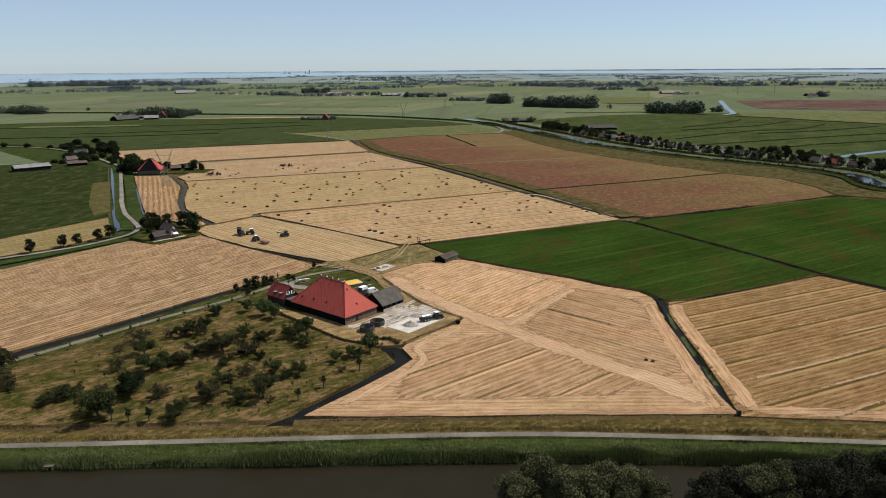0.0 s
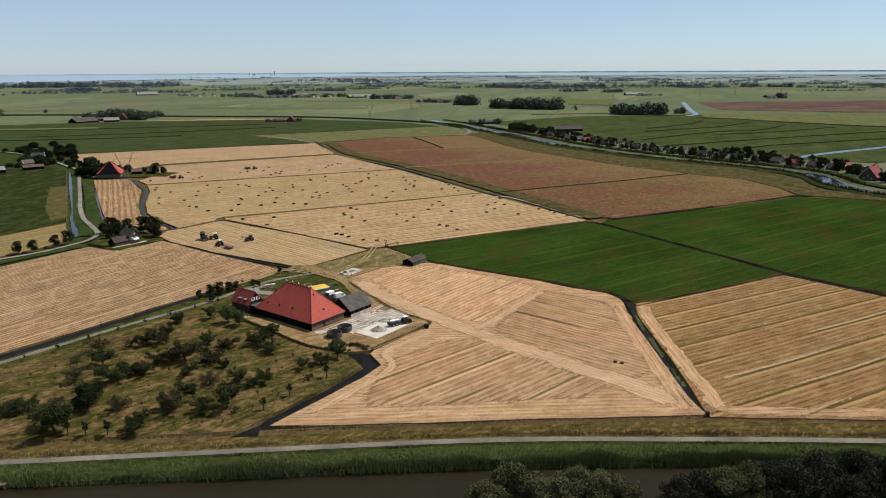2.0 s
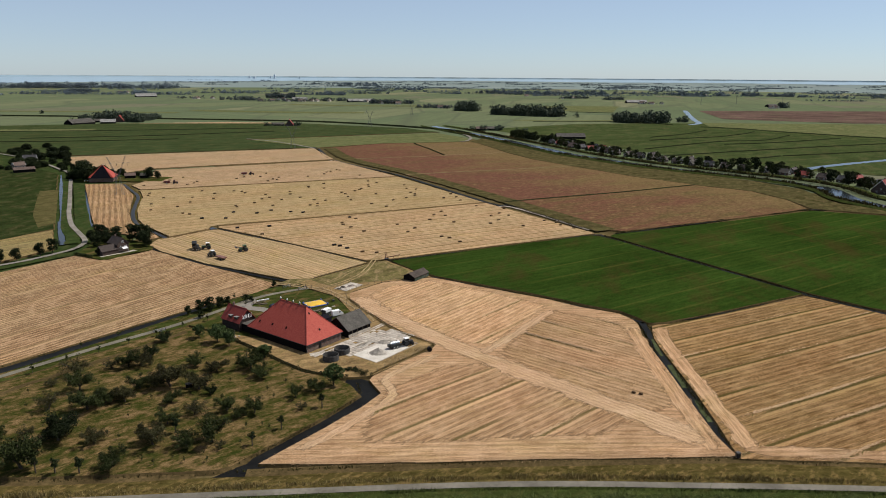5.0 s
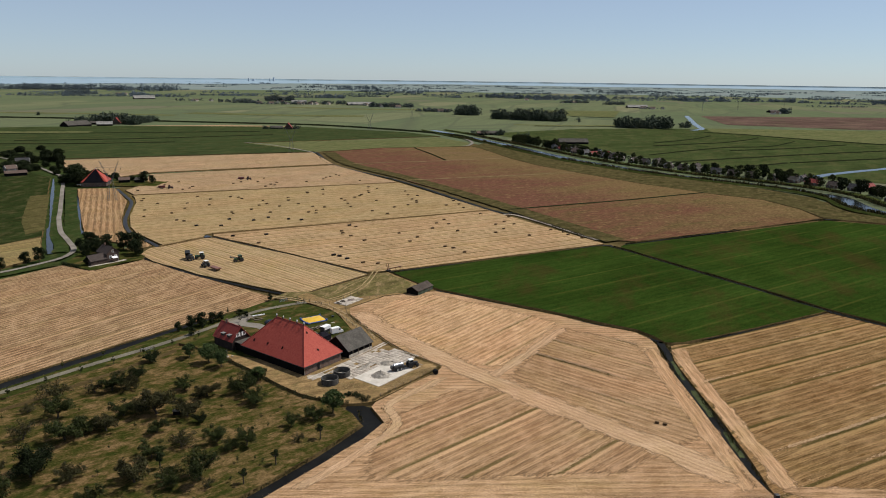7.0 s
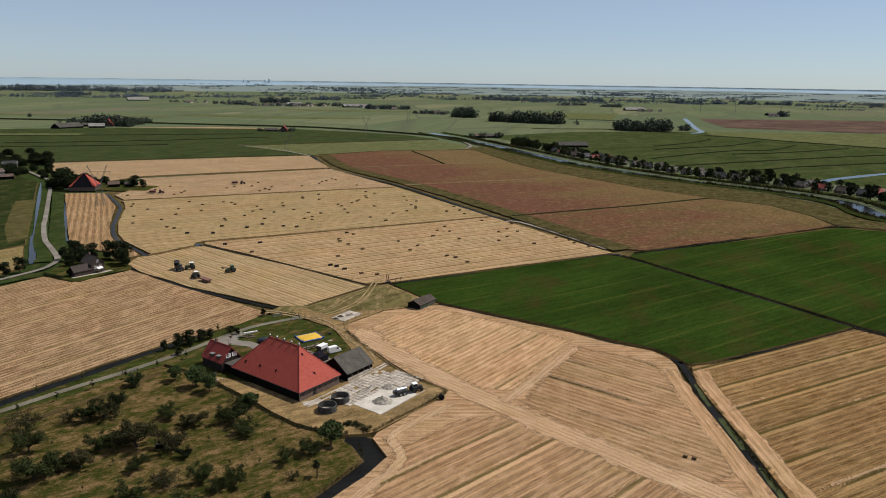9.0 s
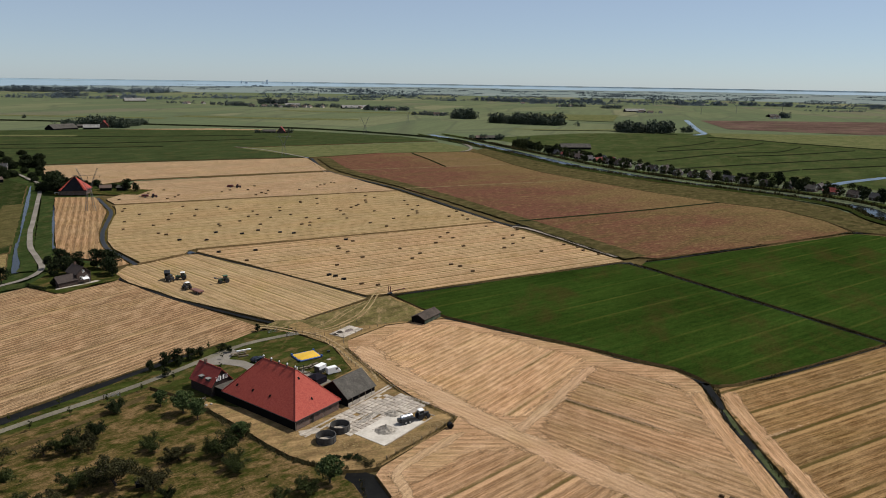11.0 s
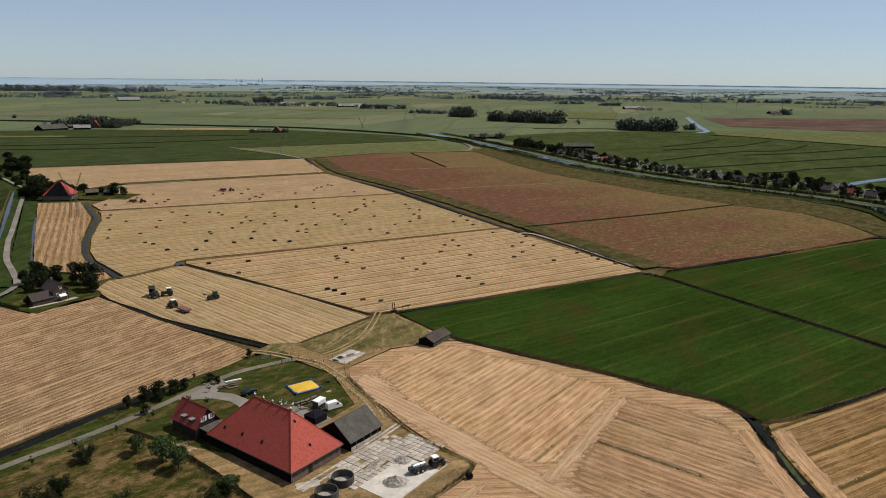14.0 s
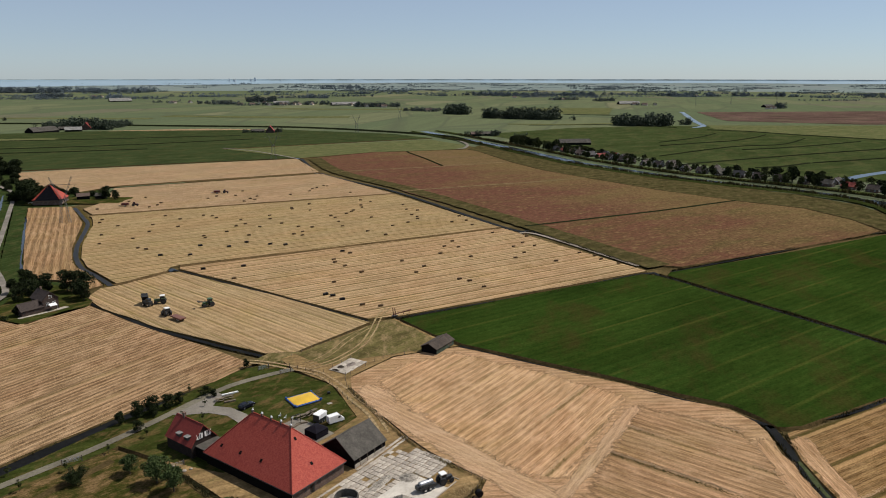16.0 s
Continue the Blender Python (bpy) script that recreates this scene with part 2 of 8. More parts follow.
STRAW, SOIL, WEED = (0.462, 0.296, 0.164), (0.215, 0.123, 0.057), (0.09, 0.075, 0.022)
PALE_STRAW = (0.475, 0.308, 0.174)
M_STUB_LOW = stubble("straw_stubble_low", 39, STRAW, SOIL, WEED, 0.85, 2.3, 0.78, soft=True, gap=12.0, contrast=1.1)
M_STUB_MID = stubble("straw_stubble_mid", -42, STRAW, SOIL, WEED, 0.35, 2.1, 0.78, soft=True, gap=14.0, contrast=1.1)
M_STUB_TOP = stubble("straw_stubble_top", 49, STRAW, SOIL, WEED, 0.35, 2.2, 1.06, soft=True, gap=13.0)
M_STUB_HEAD = stubble("straw_stubble_headland", 0, PALE_STRAW, SOIL, WEED, 0.15, 2.0, 0.88, contrast=0.85)
# low shade in these two partly puts lens vignetting into the field colour
M_STUB_RIGHT = stubble("straw_stubble_east", 25, (0.42, 0.262, 0.12), (0.17, 0.094, 0.034), WEED, 0.95, 2.2, 0.6, gap=12.0, contrast=1.2, lines=0.41)
M_STUB_LEFT = stubble("straw_stubble_west", 55, (0.43, 0.284, 0.158), (0.165, 0.097, 0.047), WEED, 0.5, 1.9, 0.8, gap=15.0, contrast=1.75)
M_STUB_FRONT = stubble("straw_stubble_front", -1, PALE_STRAW, SOIL, WEED, 0.25, 2.0, 0.8, soft=True, contrast=0.85)
M_YELLOW_GRASS = stubble("yellow_mown_grass", 48, (0.22, 0.17, 0.075), (0.15, 0.108, 0.05), (0.08, 0.076, 0.024), 0.8, 2.6)
M_RUT = stubble("worn_sandy_grass", 50, (0.3, 0.22, 0.12), (0.19, 0.135, 0.07), (0.11, 0.095, 0.032), 0.3, 1.8, soft=True)
M_STUB_DITCH = stubble("straw_stubble_ditchside", 86, PALE_STRAW, SOIL, WEED, 0.25, 2.0, 0.93, soft=True, contrast=0.75)
M_STUB_TRACT = stubble("straw_stubble_yellow", -45, (0.36, 0.256, 0.138), (0.235, 0.16, 0.08), (0.14, 0.11, 0.036), 0.7, 2.2, 0.95, gap=7.0, lines=0.44)
M_STUB_BALE = stubble("straw_stubble_baled", 27, (0.385, 0.266, 0.147), (0.25, 0.16, 0.078), (0.11, 0.078, 0.028), 1.0, 2.6, 0.95, gap=8.5, contrast=1.15, lines=0.36)
M_STUB_BALE_MID = stubble("straw_stubble_baled_yellow", 27, (0.35, 0.25, 0.13), (0.24, 0.166, 0.08), (0.12, 0.09, 0.032), 1.0, 2.6, 0.93, gap=8.0, contrast=1.15, lines=0.34)
M_STUB_BALE_FAR = stubble("straw_stubble_baled_far", 27, (0.355, 0.245, 0.144), (0.245, 0.162, 0.088), (0.16, 0.12, 0.05), 1.0, 3.2, 0.94, gap=9.0, contrast=1.0, lines=0.36)
M_STUB_STRIP = stubble("straw_stubble_strip", 112, (0.34, 0.22, 0.12), (0.2, 0.12, 0.055), WEED, 0.2, 3.4, 0.92, gap=16.0, contrast=1.5)
TROD = ((0.44, 0.295, 0.175), (0.29, 0.182, 0.098), (0.28, 0.195, 0.115), 0.1, 1.5)
M_TRODDEN = stubble("trodden_straw", -47, *TROD, soft=True, contrast=0.7)
M_TRODDEN_UP = stubble("trodden_straw_up", 55, *TROD, soft=True, contrast=0.7)
RED, TAN, OLIVE = (0.104, 0.047, 0.031), (0.12, 0.08, 0.036), (0.072, 0.063, 0.023)
M_RIPE_TOP = ripe_grass("ripe_reddish_grassland_top", 26, RED, TAN, OLIVE, 330, 470)
M_RIPE_TOP_EAST = ripe_grass("ripe_tan_grassland_top", 26, (0.135, 0.082, 0.048), TAN, OLIVE, 330, 460, 0.6)
M_RIPE_UPPER = ripe_grass("ripe_reddish_grassland_upper", 24, RED, TAN, OLIVE, 290, 430)
M_RIPE_MIDDLE = ripe_grass("ripe_reddish_grassland_middle", 24, RED, TAN, OLIVE, 300, 430)
M_RIPE_NEAR = ripe_grass("ripe_reddish_grassland_near", 24, (0.104, 0.05, 0.03), TAN, OLIVE, 290, 470, 0.6)
M_PALE_GRASS = crop("pale_trodden_grass", 24, (0.16, 0.115, 0.06), (0.19, 0.14, 0.072), (0.11, 0.09, 0.036), 0.6, 0.3, 0.4)
M_HAY_BROWN = crop("ripe_brown_grassland", 12, (0.075, 0.047, 0.038), (0.12, 0.077, 0.06), (0.1, 0.085, 0.05), 0.5, 2.5, 0.45)
M_HAY_GREEN = crop("ripe_greenish_grassland", 25, (0.072, 0.058, 0.024), (0.05, 0.046, 0.017), (0.105, 0.078, 0.036), 0.75, 0.3, 0.55)
M_CROP = crop("green_crop", 31, (0.0165, 0.034, 0.0058), (0.026, 0.045, 0.008), (0.042, 0.027, 0.01), 0.48, 1.7, 0.34, 14.0)
M_CROP_ROAD = crop("green_crop_roadside", 48, (0.0165, 0.025, 0.008), (0.026, 0.035, 0.011), (0.07, 0.06, 0.026), 0.55, 0.5, 0.35, 9.0)
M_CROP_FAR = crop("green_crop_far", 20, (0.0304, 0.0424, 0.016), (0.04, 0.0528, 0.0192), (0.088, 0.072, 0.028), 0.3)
M_MEADOW = crop("meadow", 20, (0.032, 0.046, 0.016), (0.048, 0.06, 0.02), (0.095, 0.082, 0.036), 0.35)
M_OLIVE = crop("thin_olive_crop", 60, (0.062, 0.055, 0.02), (0.085, 0.072, 0.028), (0.12, 0.09, 0.04), 0.4, 0.3)
M_MEADOW_DARK = crop("roadside_meadow", 60, (0.022, 0.036, 0.011), (0.036, 0.05, 0.015), (0.08, 0.066, 0.028), 0.35, 0.4)
M_MEADOW_PALE = crop("pale_meadow", 20, (0.082, 0.092, 0.036), (0.105, 0.11, 0.046), (0.15, 0.128, 0.062), 0.5, 0.5)
M_ORCHARD = orchard_grass("dry_orchard_grass")
M_LAWN = crop("lawn", 10, (0.0264, 0.0352, 0.008), (0.0424, 0.048, 0.012), (0.12, 0.076, 0.032), 0.75, 0.3, 0.4)
M_DRYGRASS = crop("dry_grass", 20, (0.17, 0.11, 0.05), (0.265, 0.175, 0.082), (0.1, 0.084, 0.03), 0.6, 0.22, 0.4)
M_VERGE = crop("verge_grass", 0, (0.0496, 0.04, 0.012), (0.084, 0.0624, 0.02), (0.16, 0.1056, 0.04), 0.8, 0.12, 0.45)
M_PASTURE = crop("rough_pasture", 50, (0.085, 0.076, 0.026), (0.14, 0.11, 0.046), (0.235, 0.165, 0.085), 0.75, 0.3, 0.45)
M_BANKGRASS = crop("lush_bank_grass", 0, (0.024, 0.034, 0.0085), (0.04, 0.05, 0.0125), (0.08, 0.07, 0.024), 0.4, 0.15)
M_BANK = surface("ditch_bank", (0.044, 0.0336, 0.0136), (0.104, 0.0704, 0.032), 0.8, 9, spec=0.0)
M_DUCKWEED = surface("duckweed", (0.035, 0.045, 0.018), (0.075, 0.082, 0.04), 0.35, 3, spec=0.0)
M_BED = surface("rough_ditch_grass", (0.05, 0.042, 0.017), (0.125, 0.088, 0.04), 1.3, 12, spec=0.0)
M_STRIP = surface("brown_rough_grass", (0.05, 0.034, 0.014), (0.15, 0.095, 0.045), 1.2, 9, spec=0.0)
M_WATER = surface("ditch_water", (0.0096, 0.0128, 0.0128), (0.016, 0.0192, 0.0176), 2, 10, rough=0.15, bump=0.03, depth=0.02, spec=0.15)
M_HEDGE_AND_SHADE = surface("dark_reed_and_shade", (0.0112, 0.0144, 0.0072), (0.024, 0.0272, 0.0128), 3, 20, spec=0.0)
M_CREEK = surface("creek_water", (0.016, 0.016, 0.0152), (0.024, 0.0224, 0.02), 2, 10, rough=0.4, bump=0.03, depth=0.02, spec=0.07)
M_DITCH = surface("dark_ditch_water", (0.0072, 0.0072, 0.0072), (0.0128, 0.0128, 0.0112), 1.5, 8, rough=0.5, bump=0.03, depth=0.02, spec=0.03)
M_RIVER = surface("river_water", (0.0156, 0.0132, 0.0072), (0.0188, 0.0156, 0.0088), 6, 30, rough=0.3, bump=0.04, depth=0.03, vary=0.15, spec=0.04)
M_ASPHALT = surface("worn_asphalt", (0.12, 0.108, 0.08), (0.176, 0.156, 0.116), 0.7, 12, spec=0.0)
M_LANE = surface("concrete_lane", (0.132, 0.1184, 0.096), (0.176, 0.1576, 0.1264), 0.8, 9, spec=0.0)
M_GRAVEL = surface("gravel_drive", (0.16, 0.1424, 0.12), (0.224, 0.2, 0.168), 0.5, 8, spec=0.0)
M_PALE_TRACK = surface("pale_dusty_track", (0.192, 0.16, 0.128), (0.264, 0.224, 0.184), 1.0, 12, spec=0.0)
M_LAKE = surface("lake_water", (0.23, 0.315, 0.37), (0.26, 0.345, 0.4), 200, 900, rough=0.4, bump=0, vary=0.15, spec=0.25)


def parcels(name, air=None):
    """Far polder land: long parcels of meadow, hay and crop with dark ditch lines; air mixes a haze tint into the
    colour.
    """
    n = Nodes(name, 1.0, 0, 0.0)
    uv = n.t.nodes.new("ShaderNodeUVMap")
    uv.uv_map = "plan"
    v = n.t.nodes.new("ShaderNodeTexVoronoi")
    v.inputs["Scale"].default_value = 1.0
    v.distance = "CHEBYCHEV"
    v.inputs["Randomness"].default_value = 0.75
    n.link(n.mapped((0.42, 0.13, 1), 72, uv.outputs[0]), v.inputs["Vector"])
    sep = n.t.nodes.new("ShaderNodeSeparateColor")
    n.link(v.outputs["Color"], sep.inputs[0])
    col = n.ramp(sep.outputs[0], [(0.0, (0.042, 0.064, 0.026)), (0.2, (0.056, 0.075, 0.03)), (0.36, (0.075, 0.086, 0.036)), (0.5, (0.047, 0.07, 0.027)),
                                  (0.66, (0.066, 0.082, 0.034)), (0.78, (0.13, 0.118, 0.062)), (0.83, (0.088, 0.074, 0.048)), (0.88, (0.06, 0.08, 0.032)), (0.95, (0.096, 0.1, 0.046))], True)
    streak = n.noise(n.mapped((0.3, 0.02, 1), 72, uv.outputs[0]), 1.0, 5, 0.6)
    col = n.mix(1.0, col, n.ramp(streak, [(0.3, 0.75), (0.7, 1.2)]), "MULTIPLY")
    v2 = n.t.nodes.new("ShaderNodeTexVoronoi")
    v2.feature = "DISTANCE_TO_EDGE"
    v2.inputs["Scale"].default_value = 1.0
    v2.inputs["Randomness"].default_value = 0.75
    n.link(n.mapped((0.42, 0.13, 1), 72, uv.outputs[0]), v2.inputs["Vector"])
    col = n.mix(n.ramp(v2.outputs["Distance"], [(0.0, 0.85), (0.04, 0.0)]), col, (0.03, 0.037, 0.02))
    v3 = n.t.nodes.new("ShaderNodeTexVoronoi")
    v3.feature = "DISTANCE_TO_EDGE"
    v3.inputs["Scale"].default_value = 1.0
    v3.inputs["Randomness"].default_value = 0.45
    n.link(n.mapped((0.05, 0.6, 1), 82, uv.outputs[0]), v3.inputs["Vector"])
    held = n.noise(n.mapped((0.5, 0.3, 1), 60, uv.outputs[0]), 1.0, 3, 0.5)
    line = n.value("MULTIPLY", n.ramp(v3.outputs["Distance"], [(0.0, 0.8), (0.05, 0.0)]), n.ramp(held, [(0.42, 0.0), (0.56, 1.0)]))
    col = n.mix(line, col, (0.034, 0.042, 0.022))
    fine = n.noise(n.mapped((0.012, 0.005, 1), 72, uv.outputs[0]), 1.0, 5, 0.7)
    col = n.mix(1.0, col, n.ramp(fine, [(0.3, 0.72), (0.7, 1.25)]), "MULTIPLY")
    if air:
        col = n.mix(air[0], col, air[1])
    return n.done(col)


# distance haze is mixed into both land colours, more into the far one
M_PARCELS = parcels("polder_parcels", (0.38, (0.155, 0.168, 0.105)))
M_FAR_PARCELS = parcels("haze_tinted_parcels", (0.6, (0.215, 0.255, 0.26)))

# ---------- ground ----------
HUB = Vector((-6.0, 48.0, 0.0))
EYE_HEIGHT, NEAR_EDGE, REACH = 84.0, 2800.0, 2050.0
LOW = -0.9


def far_place(x, y):
    """Where a place of the true plan stands: flat up to NEAR_EDGE, drawn closer along the line of sight past it."""
    dx, dy = x - HUB.x, y - HUB.y
    d = math.hypot(dx, dy)
    if d <= NEAR_EDGE:
        return Vector((x, y, LOW)), 1.0
    r = NEAR_EDGE + REACH * (1 - math.exp(-(d - NEAR_EDGE) / REACH))
    return Vector((HUB.x + dx * r / d, HUB.y + dy * r / d, LOW + (EYE_HEIGHT - LOW) * (1 - r / d))), r / d


def mesh_object(name, verts, faces, materials, slots=None, parent=None):
    me = bpy.data.meshes.new(name)
    me.from_pydata([tuple(v) for v in verts], [], faces)
    for m in materials:
        me.materials.append(m)
    if slots:
        me.polygons.foreach_set("material_index", slots)
    me.update()
    ob = new(name, me)
    ob.parent = parent
    return ob


def ring_sheet(name, radii, angles, material, lift=0.0):
    """A polar sheet of the true plan round the hub, with the plan in kilometres as its UV."""
    verts, plan, faces = [], [], []
    for d in radii:
        for a in angles:
            x, y = HUB.x + d * math.sin(a), HUB.y + d * math.cos(a)
            p, s = far_place(x, y)
            verts.append((p.x, p.y, p.z + lift * (1 if d < NEAR_EDGE else 1.0)))
            plan.append((x / 1000, y / 1000))
    k = len(angles)
    for i in range(len(radii) - 1):
        for j in range(k - 1):
            faces.append((i * k + j, i * k + j + 1, (i + 1) * k + j + 1, (i + 1) * k + j)[::-1])
    ob = mesh_object(name, verts, faces, [material])
    uv = ob.data.uv_layers.new(name="plan")
    for loop in ob.data.loops:
        uv.data[loop.index].uv = plan[loop.vertex_index]
    return ob


turns = [radians(a) for a in np.linspace(-180, 180, 145)]
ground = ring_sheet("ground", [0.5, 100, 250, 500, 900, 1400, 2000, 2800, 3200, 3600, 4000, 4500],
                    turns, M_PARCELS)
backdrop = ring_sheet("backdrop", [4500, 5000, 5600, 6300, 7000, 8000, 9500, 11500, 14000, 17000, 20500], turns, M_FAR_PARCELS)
tagged(backdrop, "hazy far polder land under the horizon", "backdrop", kind="structure")
tagged(ground, "flat polder land of green and ripe parcels reaching the horizon", "ground", kind="structure")
fan = [radians(a) for a in np.linspace(-50, 60, 111)]


def shore(base, wander, seed):
    return [base + wander * noise.noise((a * 6, seed, 0)) + 0.4 * wander * noise.noise((a * 23, seed, 3)) for a in fan]


def lake_sheet(name, near, far, lift):
    verts, faces = [], []
    for i, a in enumerate(fan):
        for d in (near[i], 0.5 * (near[i] + far[i]), far[i]):
            p, s = far_place(HUB.x + d * math.sin(a), HUB.y + d * math.cos(a))
            verts.append((p.x, p.y, p.z + lift))
    for i in range(len(fan) - 1):
        for j in range(2):
            faces.append((3 * i + j, 3 * i + j + 1, 3 * i + 4 + j, 3 * i + 3 + j)[::-1])
    return mesh_object(name, verts, faces, [M_LAKE])


near_shore = [5900 + 3600 * min(1.0, max(0.0, (a + 0.55) / 0.55)) + s for a, s in zip(fan, shore(0, 700, 1))]
lake = lake_sheet("lake", near_shore, shore(19600, 200, 7), 0.6)
tagged(lake, "pale blue-grey lake lying along the horizon", "water", kind="structure")


def slab(name, points, material, label, top=0.0, bank=0.8, edge=None, category="field", kind="structure", ragged=0.25, step=6.0):
    """A field: flat top, slightly wavering outline and sloping grassy banks down to the ditch level."""
    rnd = random.Random(name + label)
    pts = [Vector((p[0], p[1])) for p in points]
    area = sum(a.x * b.y - b.x * a.y for a, b in zip(pts, pts[1:] + pts[:1]))
    if area < 0:
        pts.reverse()
    ring = []
    for a, b in zip(pts, pts[1:] + pts[:1]):
        n = max(1, int((b - a).length / step))
        across = Vector((-(b - a).y, (b - a).x)).normalized()
        for i in range(n):
            q = a.lerp(b, i / n)
            w = 0.0 if i == 0 else ragged * noise.noise((q.x * 0.09, q.y * 0.09, 5)) * 2 + rnd.uniform(-1, 1) * ragged * 0.4
            ring.append(q + across * w)
    k = len(ring)
    top_v = [(q.x, q.y, top) for q in ring]
    low_v = []
    for i, q in enumerate(ring):
        along = ring[(i + 1) % k] - ring[i - 1]
        out = Vector((along.y, -along.x)).normalized()
        low_v.append((q.x + out.x * bank, q.y + out.y * bank, LOW - 0.1))
    bm = bmesh.new()
    tv = [bm.verts.new(v) for v in top_v]
    lv = [bm.verts.new(v) for v in low_v]
    f = bm.faces.new(tv)
    for i in range(k):
        side = bm.faces.new((lv[i], lv[(i + 1) % k], tv[(i + 1) % k], tv[i]))
        side.material_index = 1
    f.normal_update()
    bmesh.ops.triangulate(bm, faces=[f], quad_method="FIXED", ngon_method="EAR_CLIP")
    me = bpy.data.meshes.new(name)
    bm.to_mesh(me)
    bm.free()
    me.materials.append(material)
    me.materials.append(edge or M_BANK)
    return tagged(new(name, me), label, category, kind=kind)


def sheet(name, points, z, material, label, category="field", ragged=0.5, step=3.0, fade=0.0):
    """A flat patch lying on a field, with a wavering outline; fade is the width over which its rim thins out."""
    pts = [Vector((p[0], p[1])) for p in points]
    if sum(a.x * b.y - b.x * a.y for a, b in zip(pts, pts[1:] + pts[:1])) < 0:
        pts.reverse()
    ring = []
    for a, b in zip(pts, pts[1:] + pts[:1]):
        n = max(1, int((b - a).length / step))
        across = Vector((-(b - a).y, (b - a).x)).normalized()
        for i in range(n):
            q = a.lerp(b, i / n)
            ring.append(q + across * (ragged * 2 * noise.noise((q.x * 0.25, q.y * 0.25, 9))))
    bm = bmesh.new()
    cover = bm.verts.layers.float.new("cover")
    inner = ring
    if fade:
        k = len(ring)
        out = [Vector(((ring[(i + 1) % k] - ring[i - 1]).y, -(ring[(i + 1) % k] - ring[i - 1]).x)).normalized() for i in range(k)]
        outer = [bm.verts.new((q.x + d.x * fade / 2, q.y + d.y * fade / 2, z)) for q, d in zip(ring, out)]
        inner = [q - d * fade / 2 for q, d in zip(ring, out)]
    top = [bm.verts.new((q.x, q.y, z)) for q in inner]
    for v in top:
        v[cover] = 1.0
    f = bm.faces.new(top)
    if fade:
        for i in range(k):
            bm.faces.new((outer[i], outer[(i + 1) % k], top[(i + 1) % k], top[i]))
    f.normal_update()
    bmesh.ops.triangulate(bm, faces=[f], quad_method="FIXED", ngon_method="EAR_CLIP")
    me = bpy.data.meshes.new(name)
    bm.to_mesh(me)
    bm.free()
    me.materials.append(material)
    return tagged(new(name, me), label, category, kind="structure")


def smooth_line(points, step=4.0):
    """Points along a smooth line through the given ones."""
    p = [Vector((q[0], q[1])) for q in points]
    p = [2 * p[0] - p[1]] + p + [2 * p[-1] - p[-2]]
    out = []
    for a, b, c, d in zip(p, p[1:], p[2:], p[3:]):
        n = max(2, int((c - b).length / step))
        for i in range(n):
            t = i / n
            out.append(0.5 * ((2 * b) + (c - a) * t + (2 * a - 5 * b + 4 * c - d) * t * t + (3 * b - a - 3 * c + d) * t ** 3))
    return out + [p[-2]]


def ribbon(name, points, width, z, material, label, category="path", ragged=0.0, crown=0.0, step=4.0, kind="structure"):
    """A strip along a smooth line; crown lifts its middle."""
    line = smooth_line(points, step)
    verts, faces = [], []
    for i, q in enumerate(line):
        along = (line[min(i + 1, len(line) - 1)] - line[max(i - 1, 0)]).normalized()
        across = Vector((-along.y, along.x))
        for s in (-1, 0, 1):
            w = s * width / 2 * (1 + ragged * noise.noise((q.x * 0.21, q.y * 0.21, 3 + s)))
            verts.append((q.x + across.x * w, q.y + across.y * w, z + (crown if s == 0 else 0)))
    for i in range(len(line) - 1):
        for j in (0, 1):
            faces.append((3 * i + j, 3 * i + j + 1, 3 * i + 4 + j, 3 * i + 3 + j)[::-1])
    ob = mesh_object(name, verts, faces, [material])
    cover = ob.data.attributes.new("cover", "FLOAT", "POINT")
    last = len(line) - 1
    cover.data.foreach_set("value", [1.6 * (j == 1) * min(1.0, 0.2 + min(i, last - i) * 0.25) for i in range(len(line)) for j in range(3)])
    return tagged(ob, label, category, kind=kind)


sheet("ditch_bed", [(-250, 140), (310, 140), (330, 430), (288, 590), (172, 775), (118, 900), (84, 985), (60, 935), (-100, 860), (-120, 846), (-215, 600), (-232, 575), (-215, 560), (-140, 395), (-170, 330), (-200, 230)], LOW + 0.06, M_BED, "dark rough grass of the ditch beds between the fields", "ditch", 0.3, 20.0)

sheet("road_meadow", [(-340, 200), (-205, 232), (-172, 330), (-142, 394), (-217, 560), (-234, 576), (-217, 602), (-232, 655), (-350, 762), (-520, 842), (-760, 862), (-760, 790), (-480, 770), (-350, 640), (-480, 610)], LOW + 0.1, M_MEADOW_DARK, "green rough meadow beside the country road", "meadow", 0.4, 20.0)

# fields of stubble
slab("stubble_field_east", [(82.6, 246), (85.2, 247.3), (89.8, 247.8), (104, 254), (118.6, 260.8), (154.9, 278.5), (200, 218), (260, 156), (160, 152), (107, 155.8), (73.6, 159), (73.8, 164), (75.2, 175.5), (76, 184.6), (76.9, 194.8), (77.5, 207), (78.2, 221), (79.2, 234)], M_STUB_RIGHT, "wide mown stubble field with weedy swaths", bank=0.8)
